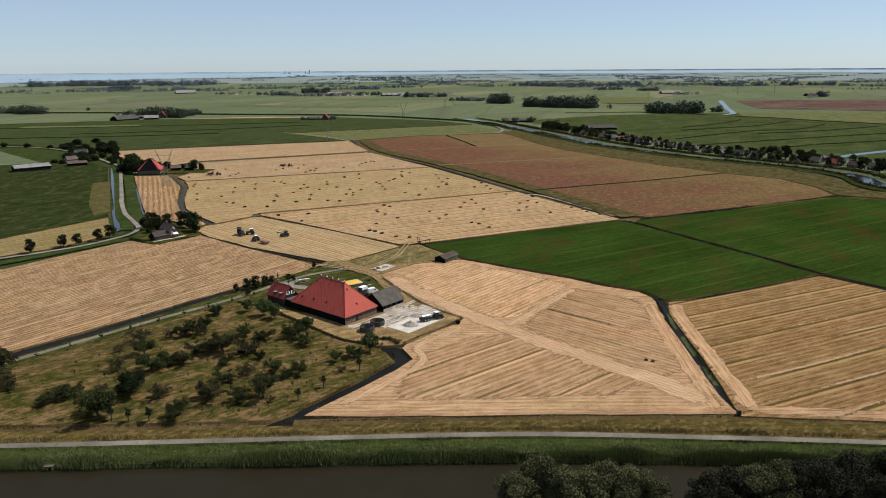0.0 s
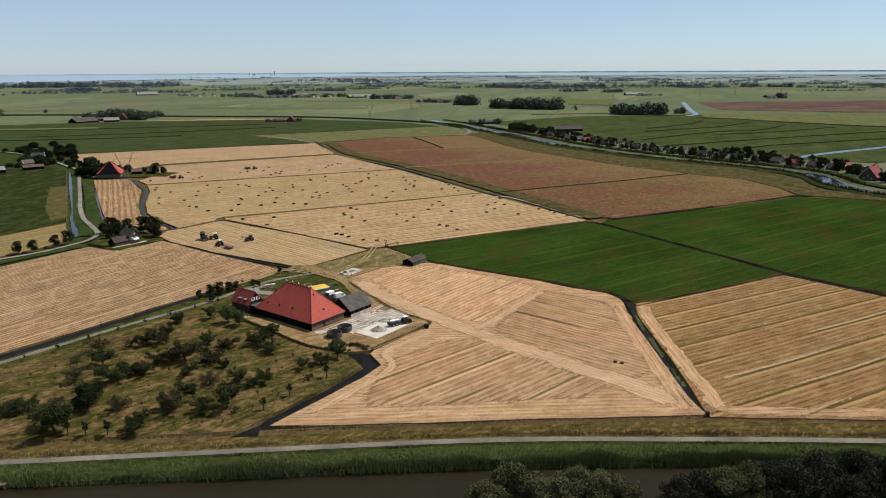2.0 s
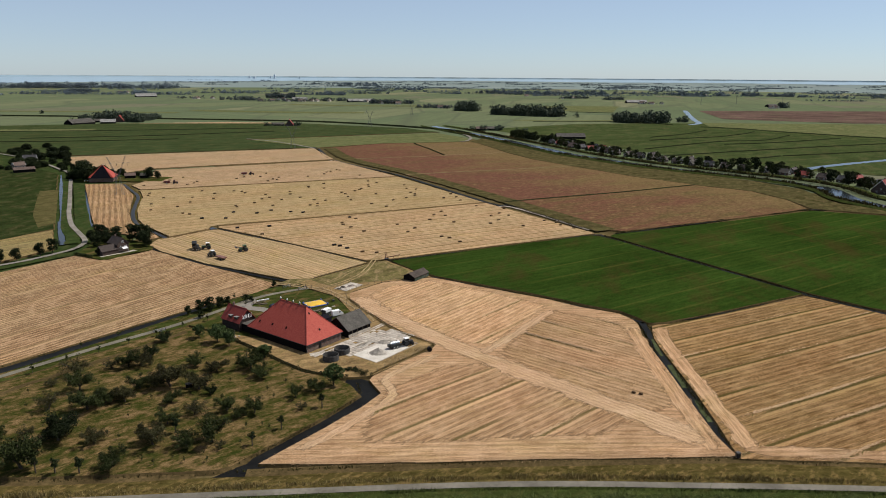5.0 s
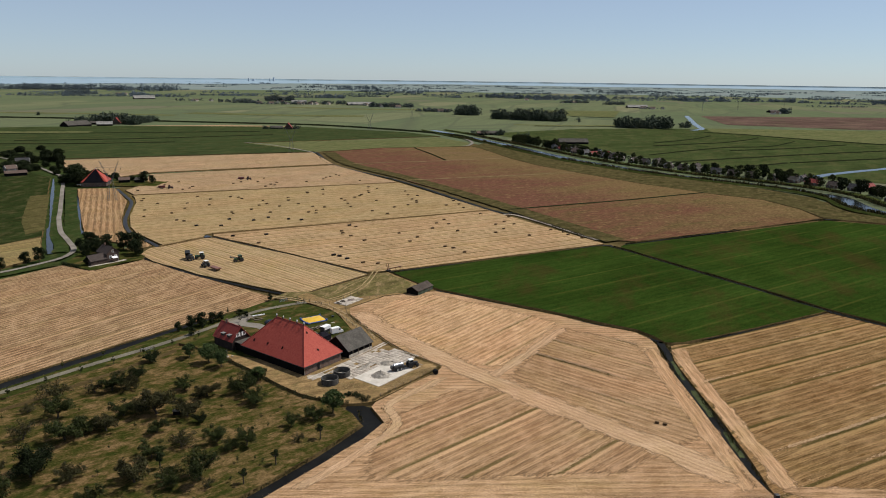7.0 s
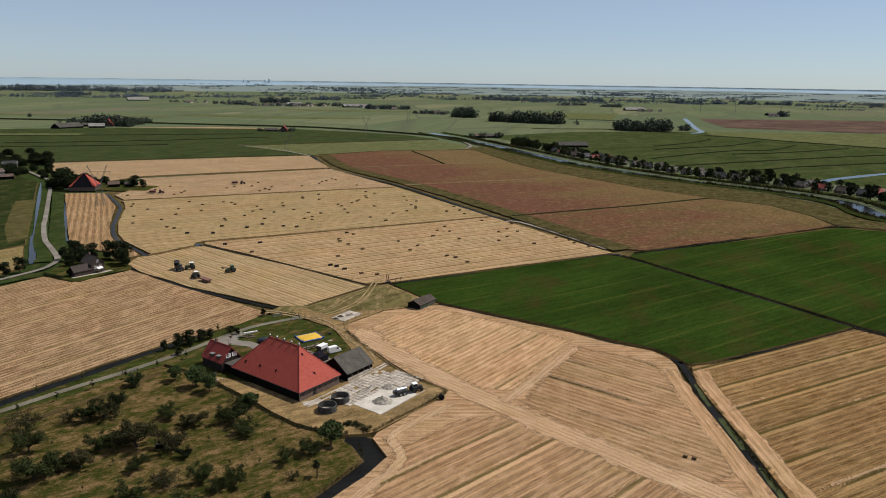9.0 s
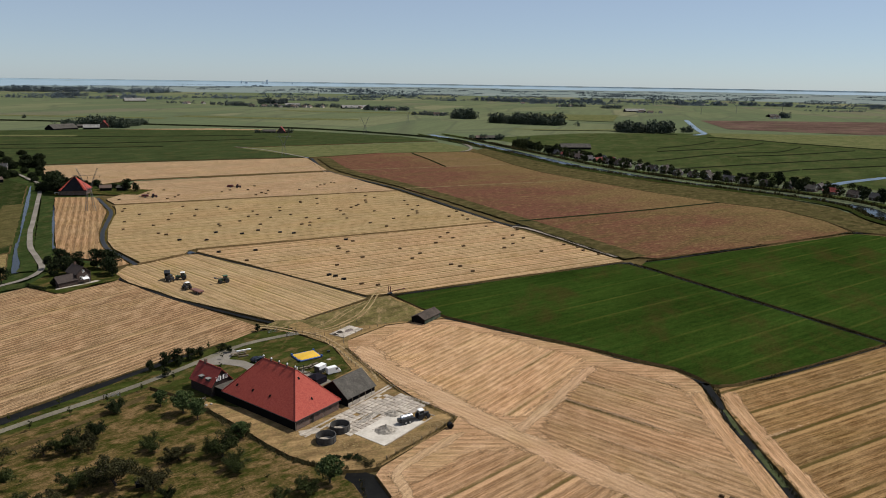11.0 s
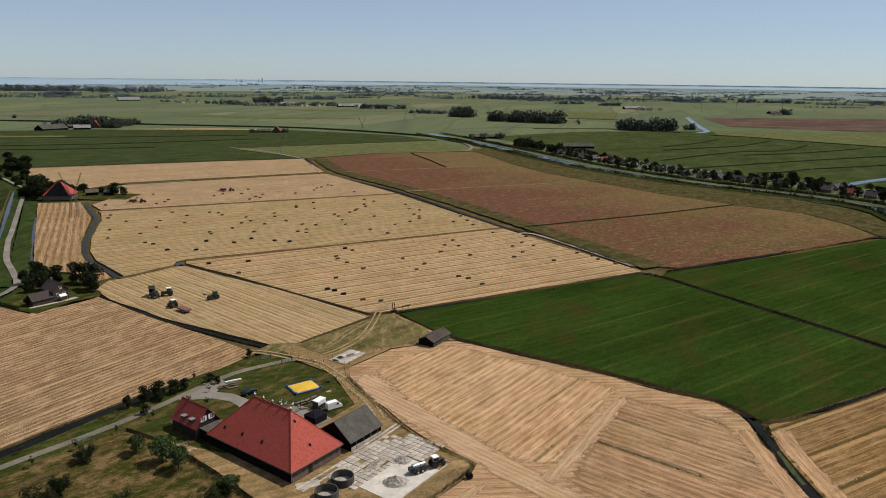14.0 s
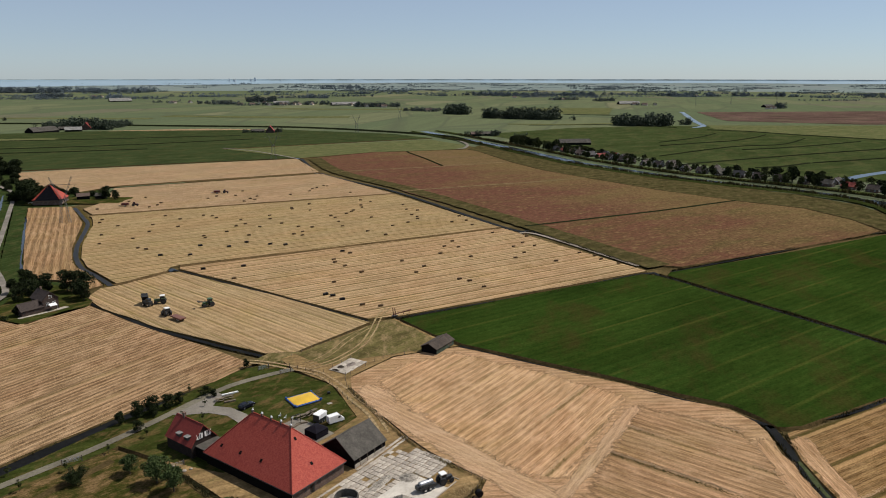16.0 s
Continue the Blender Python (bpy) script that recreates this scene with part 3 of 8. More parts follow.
slab("stubble_field_front", [(-24.9, 286.6), (-12.3, 301), (7.9, 308), (51.6, 277.2), (63.4, 266.3), (74.7, 259.2), (77.9, 252.5), (78.2, 247.1), (75.4, 233), (75.3, 222), (74.9, 213), (74.3, 203), (73.5, 191), (72.9, 180), (72.4, 170), (72.9, 163.6), (73.3, 160.2), (16, 160.4), (-24.7, 160.4), (-35, 160.8),
     (-26.2, 171.9), (-13.9, 187.6), (-9.2, 195.8), (-12.8, 204.4), (-11.8, 207.2), (-6.6, 213.2), (5.4, 226.8), (7.2, 231.3), (3.2, 235.6), (-4.2, 243.6), (-9, 250.8), (-16.2, 264), (-24.2, 279.6)], M_STUB_HEAD, "mown stubble field with pale straw beside the farmyard", bank=0.5)
sheet("stubble_low_patch", [(-7.8, 197.4), (9, 213.5), (20, 215), (30.4, 207), (43.9, 188.5), (55, 178.5), (44, 171.4), (-3.5, 169.3), (-13.2, 170.7)], 0.05, M_STUB_LOW, "mown stubble in diagonal swaths with weedy green lines", fade=5.0)
sheet("stubble_mid_patch", [(26.4, 223), (51.4, 263), (71.3, 250.2), (72.3, 231), (69, 187), (60.7, 182), (44.4, 197.4)], 0.05, M_STUB_MID, "mown stubble in long slanting swaths", fade=5.0)
sheet("stubble_top_patch", [(-17, 283), (-9, 295), (7, 303), (30, 287), (50, 269), (25, 231), (16, 232), (-5, 259)], 0.05, M_STUB_TOP, "mown stubble in swaths running away from the farm", fade=5.0)
slab("stubble_field_west", [(-262, 270), (-192, 297), (-179.5, 317), (-158.4, 349), (-140, 339.4), (-133.6, 353.6), (-126.7, 359.6), (-110.8, 345.2), (-94, 330.8), (-68, 310.5), (-55, 299), (-63.1, 286.7), (-80.6, 269.8), (-113.4, 227.6), (-136.6, 200.6), (-190, 130), (-330, 160)], M_STUB_LEFT, "broad mown stubble field beside the farm lane", bank=0.8)
slab("stubble_field_tractors", [(-131.6, 369.6), (-131.4, 382.6), (-126.6, 385.4), (-119.3, 395), (-111.2, 404.8), (-106.2, 405.6), (-85.9, 388.7), (-70.2, 376.5), (-57.5, 366.4), (-20.8, 333.5), (-43, 307.5), (-52.4, 306.9), (-66.4, 315.8), (-94.4, 333.9), (-108, 345.8), (-120.9, 356.2)], M_STUB_TRACT, "yellowish mown stubble field where tractors stand", bank=0.5)
slab("stubble_field_bales", [(-108.6, 414.2), (-94.2, 422.6), (-68, 433.8), (50.6, 487.6), (100.3, 392.6), (-10.5, 339.6), (-21.3, 337.2), (-59.2, 370.2), (-82.2, 390.3), (-96.9, 401.6), (-107.9, 410.8)], M_STUB_BALE, "pale stubble field dotted with square bales", bank=0.8)
slab("stubble_field_bales_middle", [(-198.5, 540), (-196, 544.5), (-10.3, 612.5), (49.8, 489.8), (-69, 436), (-95.2, 425), (-110.2, 417.6), (-113, 413.8), (-112.6, 407.2), (-120.8, 397.6), (-126.6, 388.2), (-138.8, 402.8), (-150.3, 416.6), (-160.3, 434.2), (-170.3, 460), (-178.3, 486), (-185.3, 511.8), (-196, 537)], M_STUB_BALE_MID, "pale stubble field with rows of square bales", bank=0.6)
slab("stubble_field_bales_far", [(-199, 545.6), (-213, 566), (-209.9, 593), (-226, 655), (-74.2, 728), (-12, 616.2)], M_STUB_BALE_FAR, "pale stubble field with bales and a baler", bank=0.6)
slab("stubble_field_top", [(-347, 755), (-297, 776), (-195.7, 816), (-111, 847), (-77, 739), (-228, 668), (-246, 636), (-272, 640), (-306, 676)], M_STUB_BALE_FAR, "pale mown stubble field under the power lines", bank=0.6)
slab("stubble_strip_field", [(-250.6, 572), (-224.4, 575), (-217.6, 563), (-204.4, 537.8), (-194.4, 519.4), (-183.6, 485.8), (-172.8, 453.7), (-163.4, 431.4), (-155, 416.2), (-148.2, 409), (-139.4, 397.6), (-132.2, 387), (-136, 381.4), (-153, 395.4), (-167, 400), (-174.6, 409), (-200, 462.5)], M_STUB_STRIP, "narrow mown stubble strip between creek and road", bank=0.5)

# fields of grass and crop
slab("crop_field_near", [(-9.5, 336), (40, 361), (97, 388), (101.5, 385.5), (108.6, 374.5), (118.2, 355), (124.5, 342.3), (137, 318), (155.4, 280.8), (119.5, 263.4), (104.6, 256.6), (88.5, 249.6), (84.2, 249.2), (82, 249.4), (80.3, 255.2), (76.2, 262.2), (65.2, 269.8), (52.6, 280.4), (10, 310.5), (1, 320)], M_CROP, "dark green crop field edged by ditches", bank=0.9)
slab("crop_field_east", [(110, 389.5), (140, 402.5), (180, 420), (259.3, 457), (330, 424), (420, 340), (290, 170), (172.5, 263), (159, 281.5), (140.2, 320), (127.6, 344.3), (121.4, 357), (111.8, 376.2), (107, 385)], M_CROP, "dark green crop field running east", bank=0.9)
slab("ripe_grassland_top", [(-96, 851), (-34.2, 905), (5.5, 914), (7.2, 895), (22.5, 838), (36, 774.5), (-13.3, 758), (-56, 742.5)], M_RIPE_TOP, "ripe reddish-brown grassland", bank=0.5)
slab("ripe_grassland_top_east", [(7.5, 914.5), (53, 925), (77, 932), (87, 908), (107, 806), (38.2, 775.5), (24.3, 839), (9.2, 896)], M_RIPE_TOP_EAST, "ripe tan and reddish grassland", bank=0.5)
slab("ripe_grassland_upper", [(-55, 740), (-13.3, 756), (37, 773), (107, 803.5), (126, 739), (152, 688), (98.7, 665), (56.5, 650), (3, 629.5), (-4, 627)], M_RIPE_UPPER, "ripe reddish-brown grassland", bank=0.5)
slab("ripe_grassland_middle", [(-3.4, 625), (3, 627.2), (56.5, 647.7), (98.7, 662.5), (153, 685.7), (191, 615), (225, 569), (157, 534.5), (113.9, 515.6), (66, 494), (57, 508)], M_RIPE_MIDDLE, "deep reddish-brown ripe grassland", bank=0.5)
slab("ripe_grassland_near", [(67.4, 491.6), (113.9, 511.6), (157.5, 530.3), (226, 565.2), (257, 535), (264, 498), (260.5, 465), (241.9, 454), (197.7, 433), (140.8, 408), (119, 398.5), (104.5, 404)], M_RIPE_NEAR, "ripe reddish and tan grassland beside the crop field", bank=0.7)
slab("dike_grassland", [(78, 934), (100, 985), (128, 880), (160, 778), (214, 674), (284, 590), (302, 545), (292, 486), (330, 428), (264, 464), (265.5, 498), (258.5, 536), (226.5, 567.5), (192.5, 616), (154, 687.5), (127.5, 740), (108.5, 806), (88.5, 909)], M_HAY_GREEN, "dry olive grassy foot of the canal dike", bank=1.0)
for pts in ([(-58, 741.3), (-13.3, 757), (36.7, 773.8), (107, 804.6)], [(-4, 626), (3, 628.4), (56.5, 648.9), (98.7, 663.7), (153, 686.8)]):
    ribbon("grass_path", pts, 2.6, 0.06, M_PALE_GRASS, "pale trodden grass path between ripe parcels", "path", 0.7)
slab("pale_meadow", [(-207, 952), (-142.7, 988), (-66.5, 1019), (40.2, 1071), (78, 990), (76.6, 940), (38, 926), (-34.4, 909), (-107.4, 854)], M_MEADOW_PALE, "pale green mown meadow", bank=0.5)
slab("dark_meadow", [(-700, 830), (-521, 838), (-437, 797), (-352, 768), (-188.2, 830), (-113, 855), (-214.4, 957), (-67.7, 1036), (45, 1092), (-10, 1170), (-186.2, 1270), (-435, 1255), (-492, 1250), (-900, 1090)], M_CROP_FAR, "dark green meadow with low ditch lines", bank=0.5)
slab("crop_field_west", [(-470, 620), (-340, 672), (-298, 629), (-249, 522), (-197, 409), (-213, 379), (-228, 353), (-330, 240)], M_CROP_ROAD, "dark green crop field beside the country road", bank=0.7)
sheet("olive_strip", [(-268, 538), (-258, 545), (-203, 424), (-207, 412), (-229.5, 451.5)], 0.05, M_OLIVE, "olive patch of thin crop beside the road ditch", "field", 0.4)
slab("yellow_strip_field", [(-230, 350), (-214, 377), (-196, 406), (-175, 363), (-188, 336), (-205.6, 320), (-300, 230)], M_YELLOW_GRASS, "yellow mown strip beside the country road", bank=0.5)

# ---------- foreground: dike, lane, river ----------
slab("dike_meadow", [(-330, 156), (-107.6, 153.5), (-66.8, 154.2), (-39.6, 155.6), (16, 157.6), (71.7, 157.2), (107, 153.8), (260, 150), (260, 138), (60, 147), (15, 149.3), (-50, 147.3), (-102, 145), (-330, 138)],
     M_VERGE, "dry grassy verge along the dike lane", bank=0.6, category="verge")
ribbon("dike_lane", [(-330, 143.5), (-160, 145.4), (-102.2, 146.7), (-50.9, 148.5), (15.2, 150.5), (61, 148.4), (101, 145.5), (160, 140), (260, 131)], 2.1, 0.22, M_LANE, "narrow grey concrete lane along the dike", "road", 0.02, 0.03)
# dark edge paints the shade below the reeds onto the bank face
slab("river_bank_far", [(-330, 147), (-102, 148), (-50, 149.5), (15, 151.5), (61, 149.5), (101, 146.5), (260, 134), (260, 124), (100, 136.5), (57, 138.5), (14, 139.8), (-48, 139), (-97, 138.5), (-330, 132)],
     M_BANKGRASS, "lush green river bank below the lane", top=0.1, bank=1.0, edge=M_HEDGE_AND_SHADE, category="bank")
river = sheet("river", [(-400, 56), (-400, 139), (-97, 141), (15, 142), (100, 139), (340, 128), (340, 60)], -0.72, M_RIVER, "still brown river water", "water", 0.0)
slab("river_bank_near", [(4, 60), (4, 119), (12, 123), (40, 123), (44, 121.5), (60, 122.5), (100, 124), (300, 108), (300, 60)], M_BANKGRASS, "green near bank of the river", bank=1.0, category="bank")
slab("foreland", [(-400, -400), (-400, 57.5), (300, 57.5), (300, -400)], M_MEADOW, "flat meadow behind the river", bank=1.0, category="meadow")

# ---------- ditches ----------
DITCH = "narrow dark water ditch with grassy edges"
DITCH_LINES_A = (
    ([(80.6, 251), (79.2, 240.2), (76.8, 221), (75.8, 203), (74.6, 184), (73.2, 164)], 2.6),
    ([(-330, 95), (-180, 136), (-133.8, 197.8), (-111.9, 224.8), (-80, 267), (-66, 284), (-55, 298)], 4.4),
    ([(-129.5, 365), (-109.2, 346.2), (-94.0, 332.7), (-66.1, 313.6), (-49, 303)], 1.7),
    ([(-110.5, 409), (-105.5, 407.4), (-84, 389.6), (-58.5, 368.2), (-21, 335.4)], 1.0),
    ([(-12, 338), (50, 365), (98, 389.5), (103.5, 387), (110, 375.4), (119.7, 356), (126, 343.3), (138.5, 319), (157, 281)], 2.2),
    ([(157, 281), (171, 261), (200, 222), (262, 158)], 2.4),
)
DITCH_LINES_B = (
    ([(104, 398), (68, 478), (53, 489), (-9.5, 624), (-75, 733), (-106, 847)], 3.2),
    ([(112, 393), (119, 395.5), (180, 425), (262, 462), (330, 426)], 2.2),
    ([(80.4, 251), (70, 262), (60, 270), (8.5, 309.5)], 1.8),
    ([(80, 250), (110, 258), (156, 279)], 1.8),
    ([(-222, 574), (-202, 539), (-190, 515.5), (-178, 476), (-170.8, 453.7), (-162.4, 434), (-152.5, 416.4), (-141.4, 403.4), (-129.5, 388)], 2.3),
    ([(-114, 413), (-109.5, 408.5)], 3.4),
    ([(-175, 371.8), (-200, 423.5), (-208.7, 444.7), (-255.2, 543.6), (-293, 627)], 2.9),
)
DITCH_LINES_C = (
    ([(-180.6, 416), (-189, 432), (-211.5, 482), (-239, 542)], 4.4),
    ([(-214, 955), (-150, 905), (-109, 850)], 4.0),
)
for pts, w in DITCH_LINES_A + DITCH_LINES_B + DITCH_LINES_C:
    ribbon("ditch_water", pts, w, -0.62 if pts[0] in ((-222, 574), (-330, 152)) else -0.34, M_CREEK if pts[0] == (-222, 574) else M_WATER if pts[0] in ((-175, 371.8), (-180.6, 416), (-222, 574), (-114, 413), (-214, 955)) else M_DITCH, DITCH, "ditch", 0.3)
for pts, w in (([(78.6, 234), (77.6, 226), (76.9, 220)], 1.2), ([(76.7, 213), (76.2, 208), (75.9, 203), (75.5, 197)], 1.5), ([(75.0, 189), (74.7, 184), (74.2, 177)], 1.3)):
    ribbon("duckweed", pts, w, -0.31, M_DUCKWEED, "dull green duckweed floating on the ditch", "duckweed", 0.9, step=0.8)
ribbon("creek_bank", [(-222, 574), (-202, 539), (-190, 515.5), (-178, 476), (-170.8, 453.7), (-162.4, 434), (-152.5, 416.4), (-141.4, 403.4), (-129.5, 388)], 6.0, LOW + 0.12, M_VERGE, "dry grassy bank of the creek", "bank", 0.2)
ribbon("dry_dike_ditch", [(-330, 152), (-107.6, 155.0), (-66.8, 155.7), (-48, 156.5)], 3.0, -0.42, M_BANK, "shallow dry ditch below the dike", "ditch", 0.4)
ribbon("dry_dike_ditch", [(-37, 157.2), (16, 159), (71.7, 158.2), (107, 155), (260, 151)], 4.0, -0.3, M_BANK, "shallow dry ditch below the dike", "ditch", 0.4)
sheet("pond_water", [(-19, 209), (-13, 205), (-8.5, 196.5), (-12.4, 187.6), (-25, 171.9), (-33.5, 160.6), (-34, 156.5), (-45, 155.8), (-38, 162), (-33.8, 170.5), (-22, 186.4), (-16.2, 195), (-20, 202.4)], -0.6, M_DITCH, "dark still water of the broad orchard ditch", "ditch", 0.2)
for pts, w in (([(40, 1220), (69.5, 1136), (120, 995), (147, 900), (176, 800)], 12), ([(173, 808), (190, 775), (238, 685), (306, 601), (322, 560)], 6), ([(321, 565), (325, 545), (316, 486), (350, 420), (470, 330)], 13)):
    ribbon("canal", pts, w, -0.55, M_WATER, "calm canal curving round the fields", "water", 0.1)
ribbon("canal_far_bank", [(60, 1225), (89, 1156), (139, 1000), (170, 905), (206, 793), (256, 697), (322, 614), (345, 562), (340, 500), (372, 436), (490, 350)], 9, 0.2, M_BANKGRASS, "dark reedy far bank of the canal", "bank", 0.3, 0.9)
ribbon("canal_near_bank", [(20, 1215), (60, 1100), (100, 995), (129, 893), (166, 775), (222, 672), (291, 588), (308, 545), (300, 488), (335, 422), (455, 325)], 5, 0.05, M_BANKGRASS, "green near bank of the canal", "bank", 0.4, 1.3)

# ---------- orchard and farmyard ground ----------
slab("orchard_ground", [(-330, 88), (-190, 118), (-131, 188), (-109, 212), (-78, 250), (-66, 243.5), (-57, 234.5), (-45, 222.5), (-33.3, 211), (-22, 205.8), (-18, 201.4), (-14.9, 195), (-20.6, 186.2), (-32.6, 170.4), (-40.8, 160), (-44, 158.6), (-67, 157.4), (-107.6, 157), (-250, 154)],
     M_ORCHARD, "dry mown orchard grass with mossy patches", bank=1.0, category="orchard")
slab("lane_verge", [(-330, 93), (-185, 127), (-134.6, 193.2), (-112.6, 219.8), (-82, 262), (-69, 279.5), (-57, 295), (-47, 300.5), (-42, 292), (-30, 282), (-22, 262), (-29, 252), (-37, 246), (-50, 238), (-66, 245), (-77, 251.5), (-109, 213.5), (-131, 189.5), (-190, 120)],
     M_LAWN, "grass verge and lawn round the farmhouse", bank=0.6, top=-0.02, category="lawn")
slab("farmyard_ground", [(-66, 244.5), (-50, 240), (-37, 247), (-29, 253), (-22, 262.5), (-30, 283), (-42, 294), (-47, 302), (-44, 305), (-22, 329), (-12, 337), (0.5, 318.5), (8, 309), (-12.6, 302), (-24.4, 288), (-24.5, 279.4), (-16.5, 263.6), (-9.3, 250.4), (-4.5, 243.2), (2.9, 235.3), (6.9, 231.2), (5.1, 227.1), (-6.9, 213.6), (-12.3, 207.6), (-16, 206.6), (-21, 206.5), (-32.6, 213), (-44.4, 224.5), (-56.4, 236.5)],
     M_DRYGRASS, "dry yellow grass round the farm buildings", bank=0.6, top=-0.03, category="farmyard")
sheet("gate_corner", [(-56, 298.5), (-46, 299), (-38, 301), (-40.5, 307), (-44, 308.6), (-51.5, 307), (-54, 303.2)], -0.05, M_PASTURE, "trodden grassy corner by the field gate", "pasture", 0.3)
sheet("pasture_corner", [(-43, 306), (-22, 328), (-13, 336), (0, 318), (7, 309.5), (-12.6, 303.5), (-24, 300), (-33, 296)], 0.02, M_PASTURE, "rough grassy corner beside the field shed", "pasture", 0.6)
sheet("garden_lawn", [(-49.5, 262.5), (-40, 254), (-34, 250), (-30, 253), (-22.5, 262.5), (-29, 279), (-36, 287), (-46, 290), (-52, 286), (-57.5, 280), (-55, 273), (-48, 266.5)], 0.03, M_LAWN, "dry green garden lawn", "lawn", 0.6)
ribbon("farm_lane", [(-330, 83), (-190, 124.5), (-130.7, 193.9), (-109.3, 219.8), (-96, 235.4), (-83, 249.5), (-73, 262.5), (-65, 274.5), (-58, 283.5), (-48, 290.5), (-42, 293.5)], 2.3, 0.08, M_ASPHALT, "narrow asphalt farm lane", "road", 0.05, 0.03)
ribbon("dry_ditch", [(-175, 128), (-134, 174), (-114.4, 194.5), (-108.5, 202.6), (-103.5, 209), (-86, 231), (-76, 245)], 2.2, 0.03, M_BANK, "dry brown ditch edge beside the orchard", "ditch", 0.6)
sheet("gravel_forecourt", [(-70, 267), (-66, 275), (-62, 280.5), (-58.5, 277.3), (-60, 271), (-55, 269.5), (-50, 265.5), (-48, 261), (-50, 259.5), (-55, 265), (-60, 267), (-66.5, 266)], 0.07, M_GRAVEL, "pale gravel forecourt of the farmhouse", "drive", 0.2)
def ruts(points, gap, width, label):
    """Two wheel ruts worn into the ground along a line."""
    line = smooth_line(points, 3.0)
    for s in (-1, 1):
        beside = []
        for i, q in enumerate(line):
            d = (line[min(i + 1, len(line) - 1)] - line[max(i - 1, 0)]).normalized()
            beside.append((q.x - d.y * s * gap / 2, q.y + d.x * s * gap / 2))
        ribbon("wheel_rut", beside, width * 1.2, 0.09, M_RUT, label, "track", 0.7, step=1.0)


ruts([(-58, 301), (-51, 299), (-42, 294.5), (-35, 290.7), (-29, 283), (-24, 274), (-18, 263), (-14.5, 252)], 2.0, 1.1, "worn sandy wheel rut beside the yard")
ruts([(-38, 293.5), (-30, 300), (-22.7, 312), (-19.5, 325), (-17, 341), (-14, 350)], 1.8, 0.8, "worn wheel rut to the field gate")
ruts([(-40, 296), (-33, 304), (-27, 318), (-20, 330)], 1.8, 0.5, "faint wheel rut across the pasture")
ribbon("straw_track", [(-21, 281), (-14, 267), (-1, 249), (9, 234.5), (20.7, 219.8), (44.9, 193.7), (58, 180), (68, 166)], 11.0, 0.1, M_TRODDEN, "pale trodden straw track across the stubble", "track", 0.5, step=1.5)
ribbon("straw_track_fork", [(20, 222), (30, 234), (51.6, 264.1)], 4.4, 0.08, M_TRODDEN_UP, "pale trodden straw strip", "track", 0.9, step=1.5)
for k, off in enumerate((-4.4, 4.6)):
    ribbon("stubble_headland", [(79.5 + off, 245), (76.7 + off, 222), (75.5 + off, 200), (74.2 + off, 176), (73.2 + off, 162)], 6.6, 0.055, M_STUB_DITCH, "mown stubble in rows along the ditch", "field", 0.5, step=1.5)
ribbon("stubble_headland", [(76, 162.5), (107, 159.4), (160, 156), (240, 158)], 7.0, 0.06, M_STUB_FRONT, "mown stubble in rows along the dike ditch", "field", 0.4, step=2.0)
ribbon("headland_track", [(-27.5, 166), (-21.5, 172), (-8.8, 188.5), (-6.2, 197), (-8.4, 205), (-3, 212), (8, 223)], 3.6, 0.07, M_TRODDEN_UP, "pale trodden headland round the stubble", "track", 0.6, step=1.5)
ribbon("country_road", [(-330, 215), (-250, 268), (-204.5, 315), (-196.7, 321), (-179.4, 336.6), (-169, 353), (-164.8, 364.5), (-167, 379), (-179, 399), (-192.8, 421), (-211, 458), (-221, 481), (-262, 573), (-270, 591), (-294, 639), (-313, 663), (-341, 697.6), (-396, 756), (-448, 794.6), (-506, 812), (-640, 835), (-900, 850)], 2.6, 0.1, M_GRAVEL, "pale country road winding past the farms", "road", 0.1)
for name, pts, w in (("grass_verge", [(-169.6, 390), (-183, 414), (-194.5, 438), (-215, 482), (-246, 550), (-257, 574)], 8), ("grass_verge", [(-250, 265), (-200, 309), (-177, 336), (-163, 352), (-150, 352)], 8), ("grass_verge", [(-172, 374), (-177, 388), (-192, 415), (-218, 472), (-258, 560), (-296, 640)], 7)):
    ribbon(name, pts, w, -0.15, M_MEADOW_DARK, "green grass verge beside the country road", "verge", 0.15)
ribbon("rough_grass_strip", [(65, 492), (113.9, 513.6), (157.1, 532.3), (226, 567)], 2.4, 0.06, M_HEDGE_AND_SHADE, "dark rough grass strip between parcels", "verge", 0.7, 0.4)
for a, b in (((-199, 542), (-11, 614.2)), ((-232, 661), (-75, 734)), ((-109, 415.4), (50, 488.6)), ((-127.5, 386.4), (-112, 405.6))):
    ribbon("rough_grass_strip", [a, ((a[0] + b[0]) / 2 + 0.6, (a[1] + b[1]) / 2), b], 3.4, 0.06, M_STRIP, "dark rough grass strip between parcels", "verge", 0.6)
ribbon("dike_ridge", [(-1500, 1490), (-860, 1462), (-720, 1451), (-642, 1440), (-464, 1384), (-295, 1348), (-163, 1314), (-35, 1226), (68, 1118), (97, 1015)], 5.5, -0.6, M_HEDGE_AND_SHADE, "long low dark dike across the polder", "dike", 0.3, 2.3)
sheet("far_pale_strip", [(-480, 1262), (-320, 1306), (-200, 1284), (-190, 1262), (-240, 1268)], LOW + 0.35, M_STUB_BALE_FAR, "far pale mown strip", "field", 2)
sheet("far_ploughed_land", [(640, 1450), (727, 1792), (1700, 1830), (1500, 1340), (840, 1330)], LOW + 0.3, M_HAY_BROWN, "far brown ploughed land", "field", 3)
sheet("far_meadow", [(120, 1160), (230, 900), (330, 690), (420, 620), (900, 830), (1300, 1180), (800, 1300), (480, 1320), (300, 1290)], LOW + 0.25, M_MEADOW, "green far meadow behind the village", "meadow", 3)
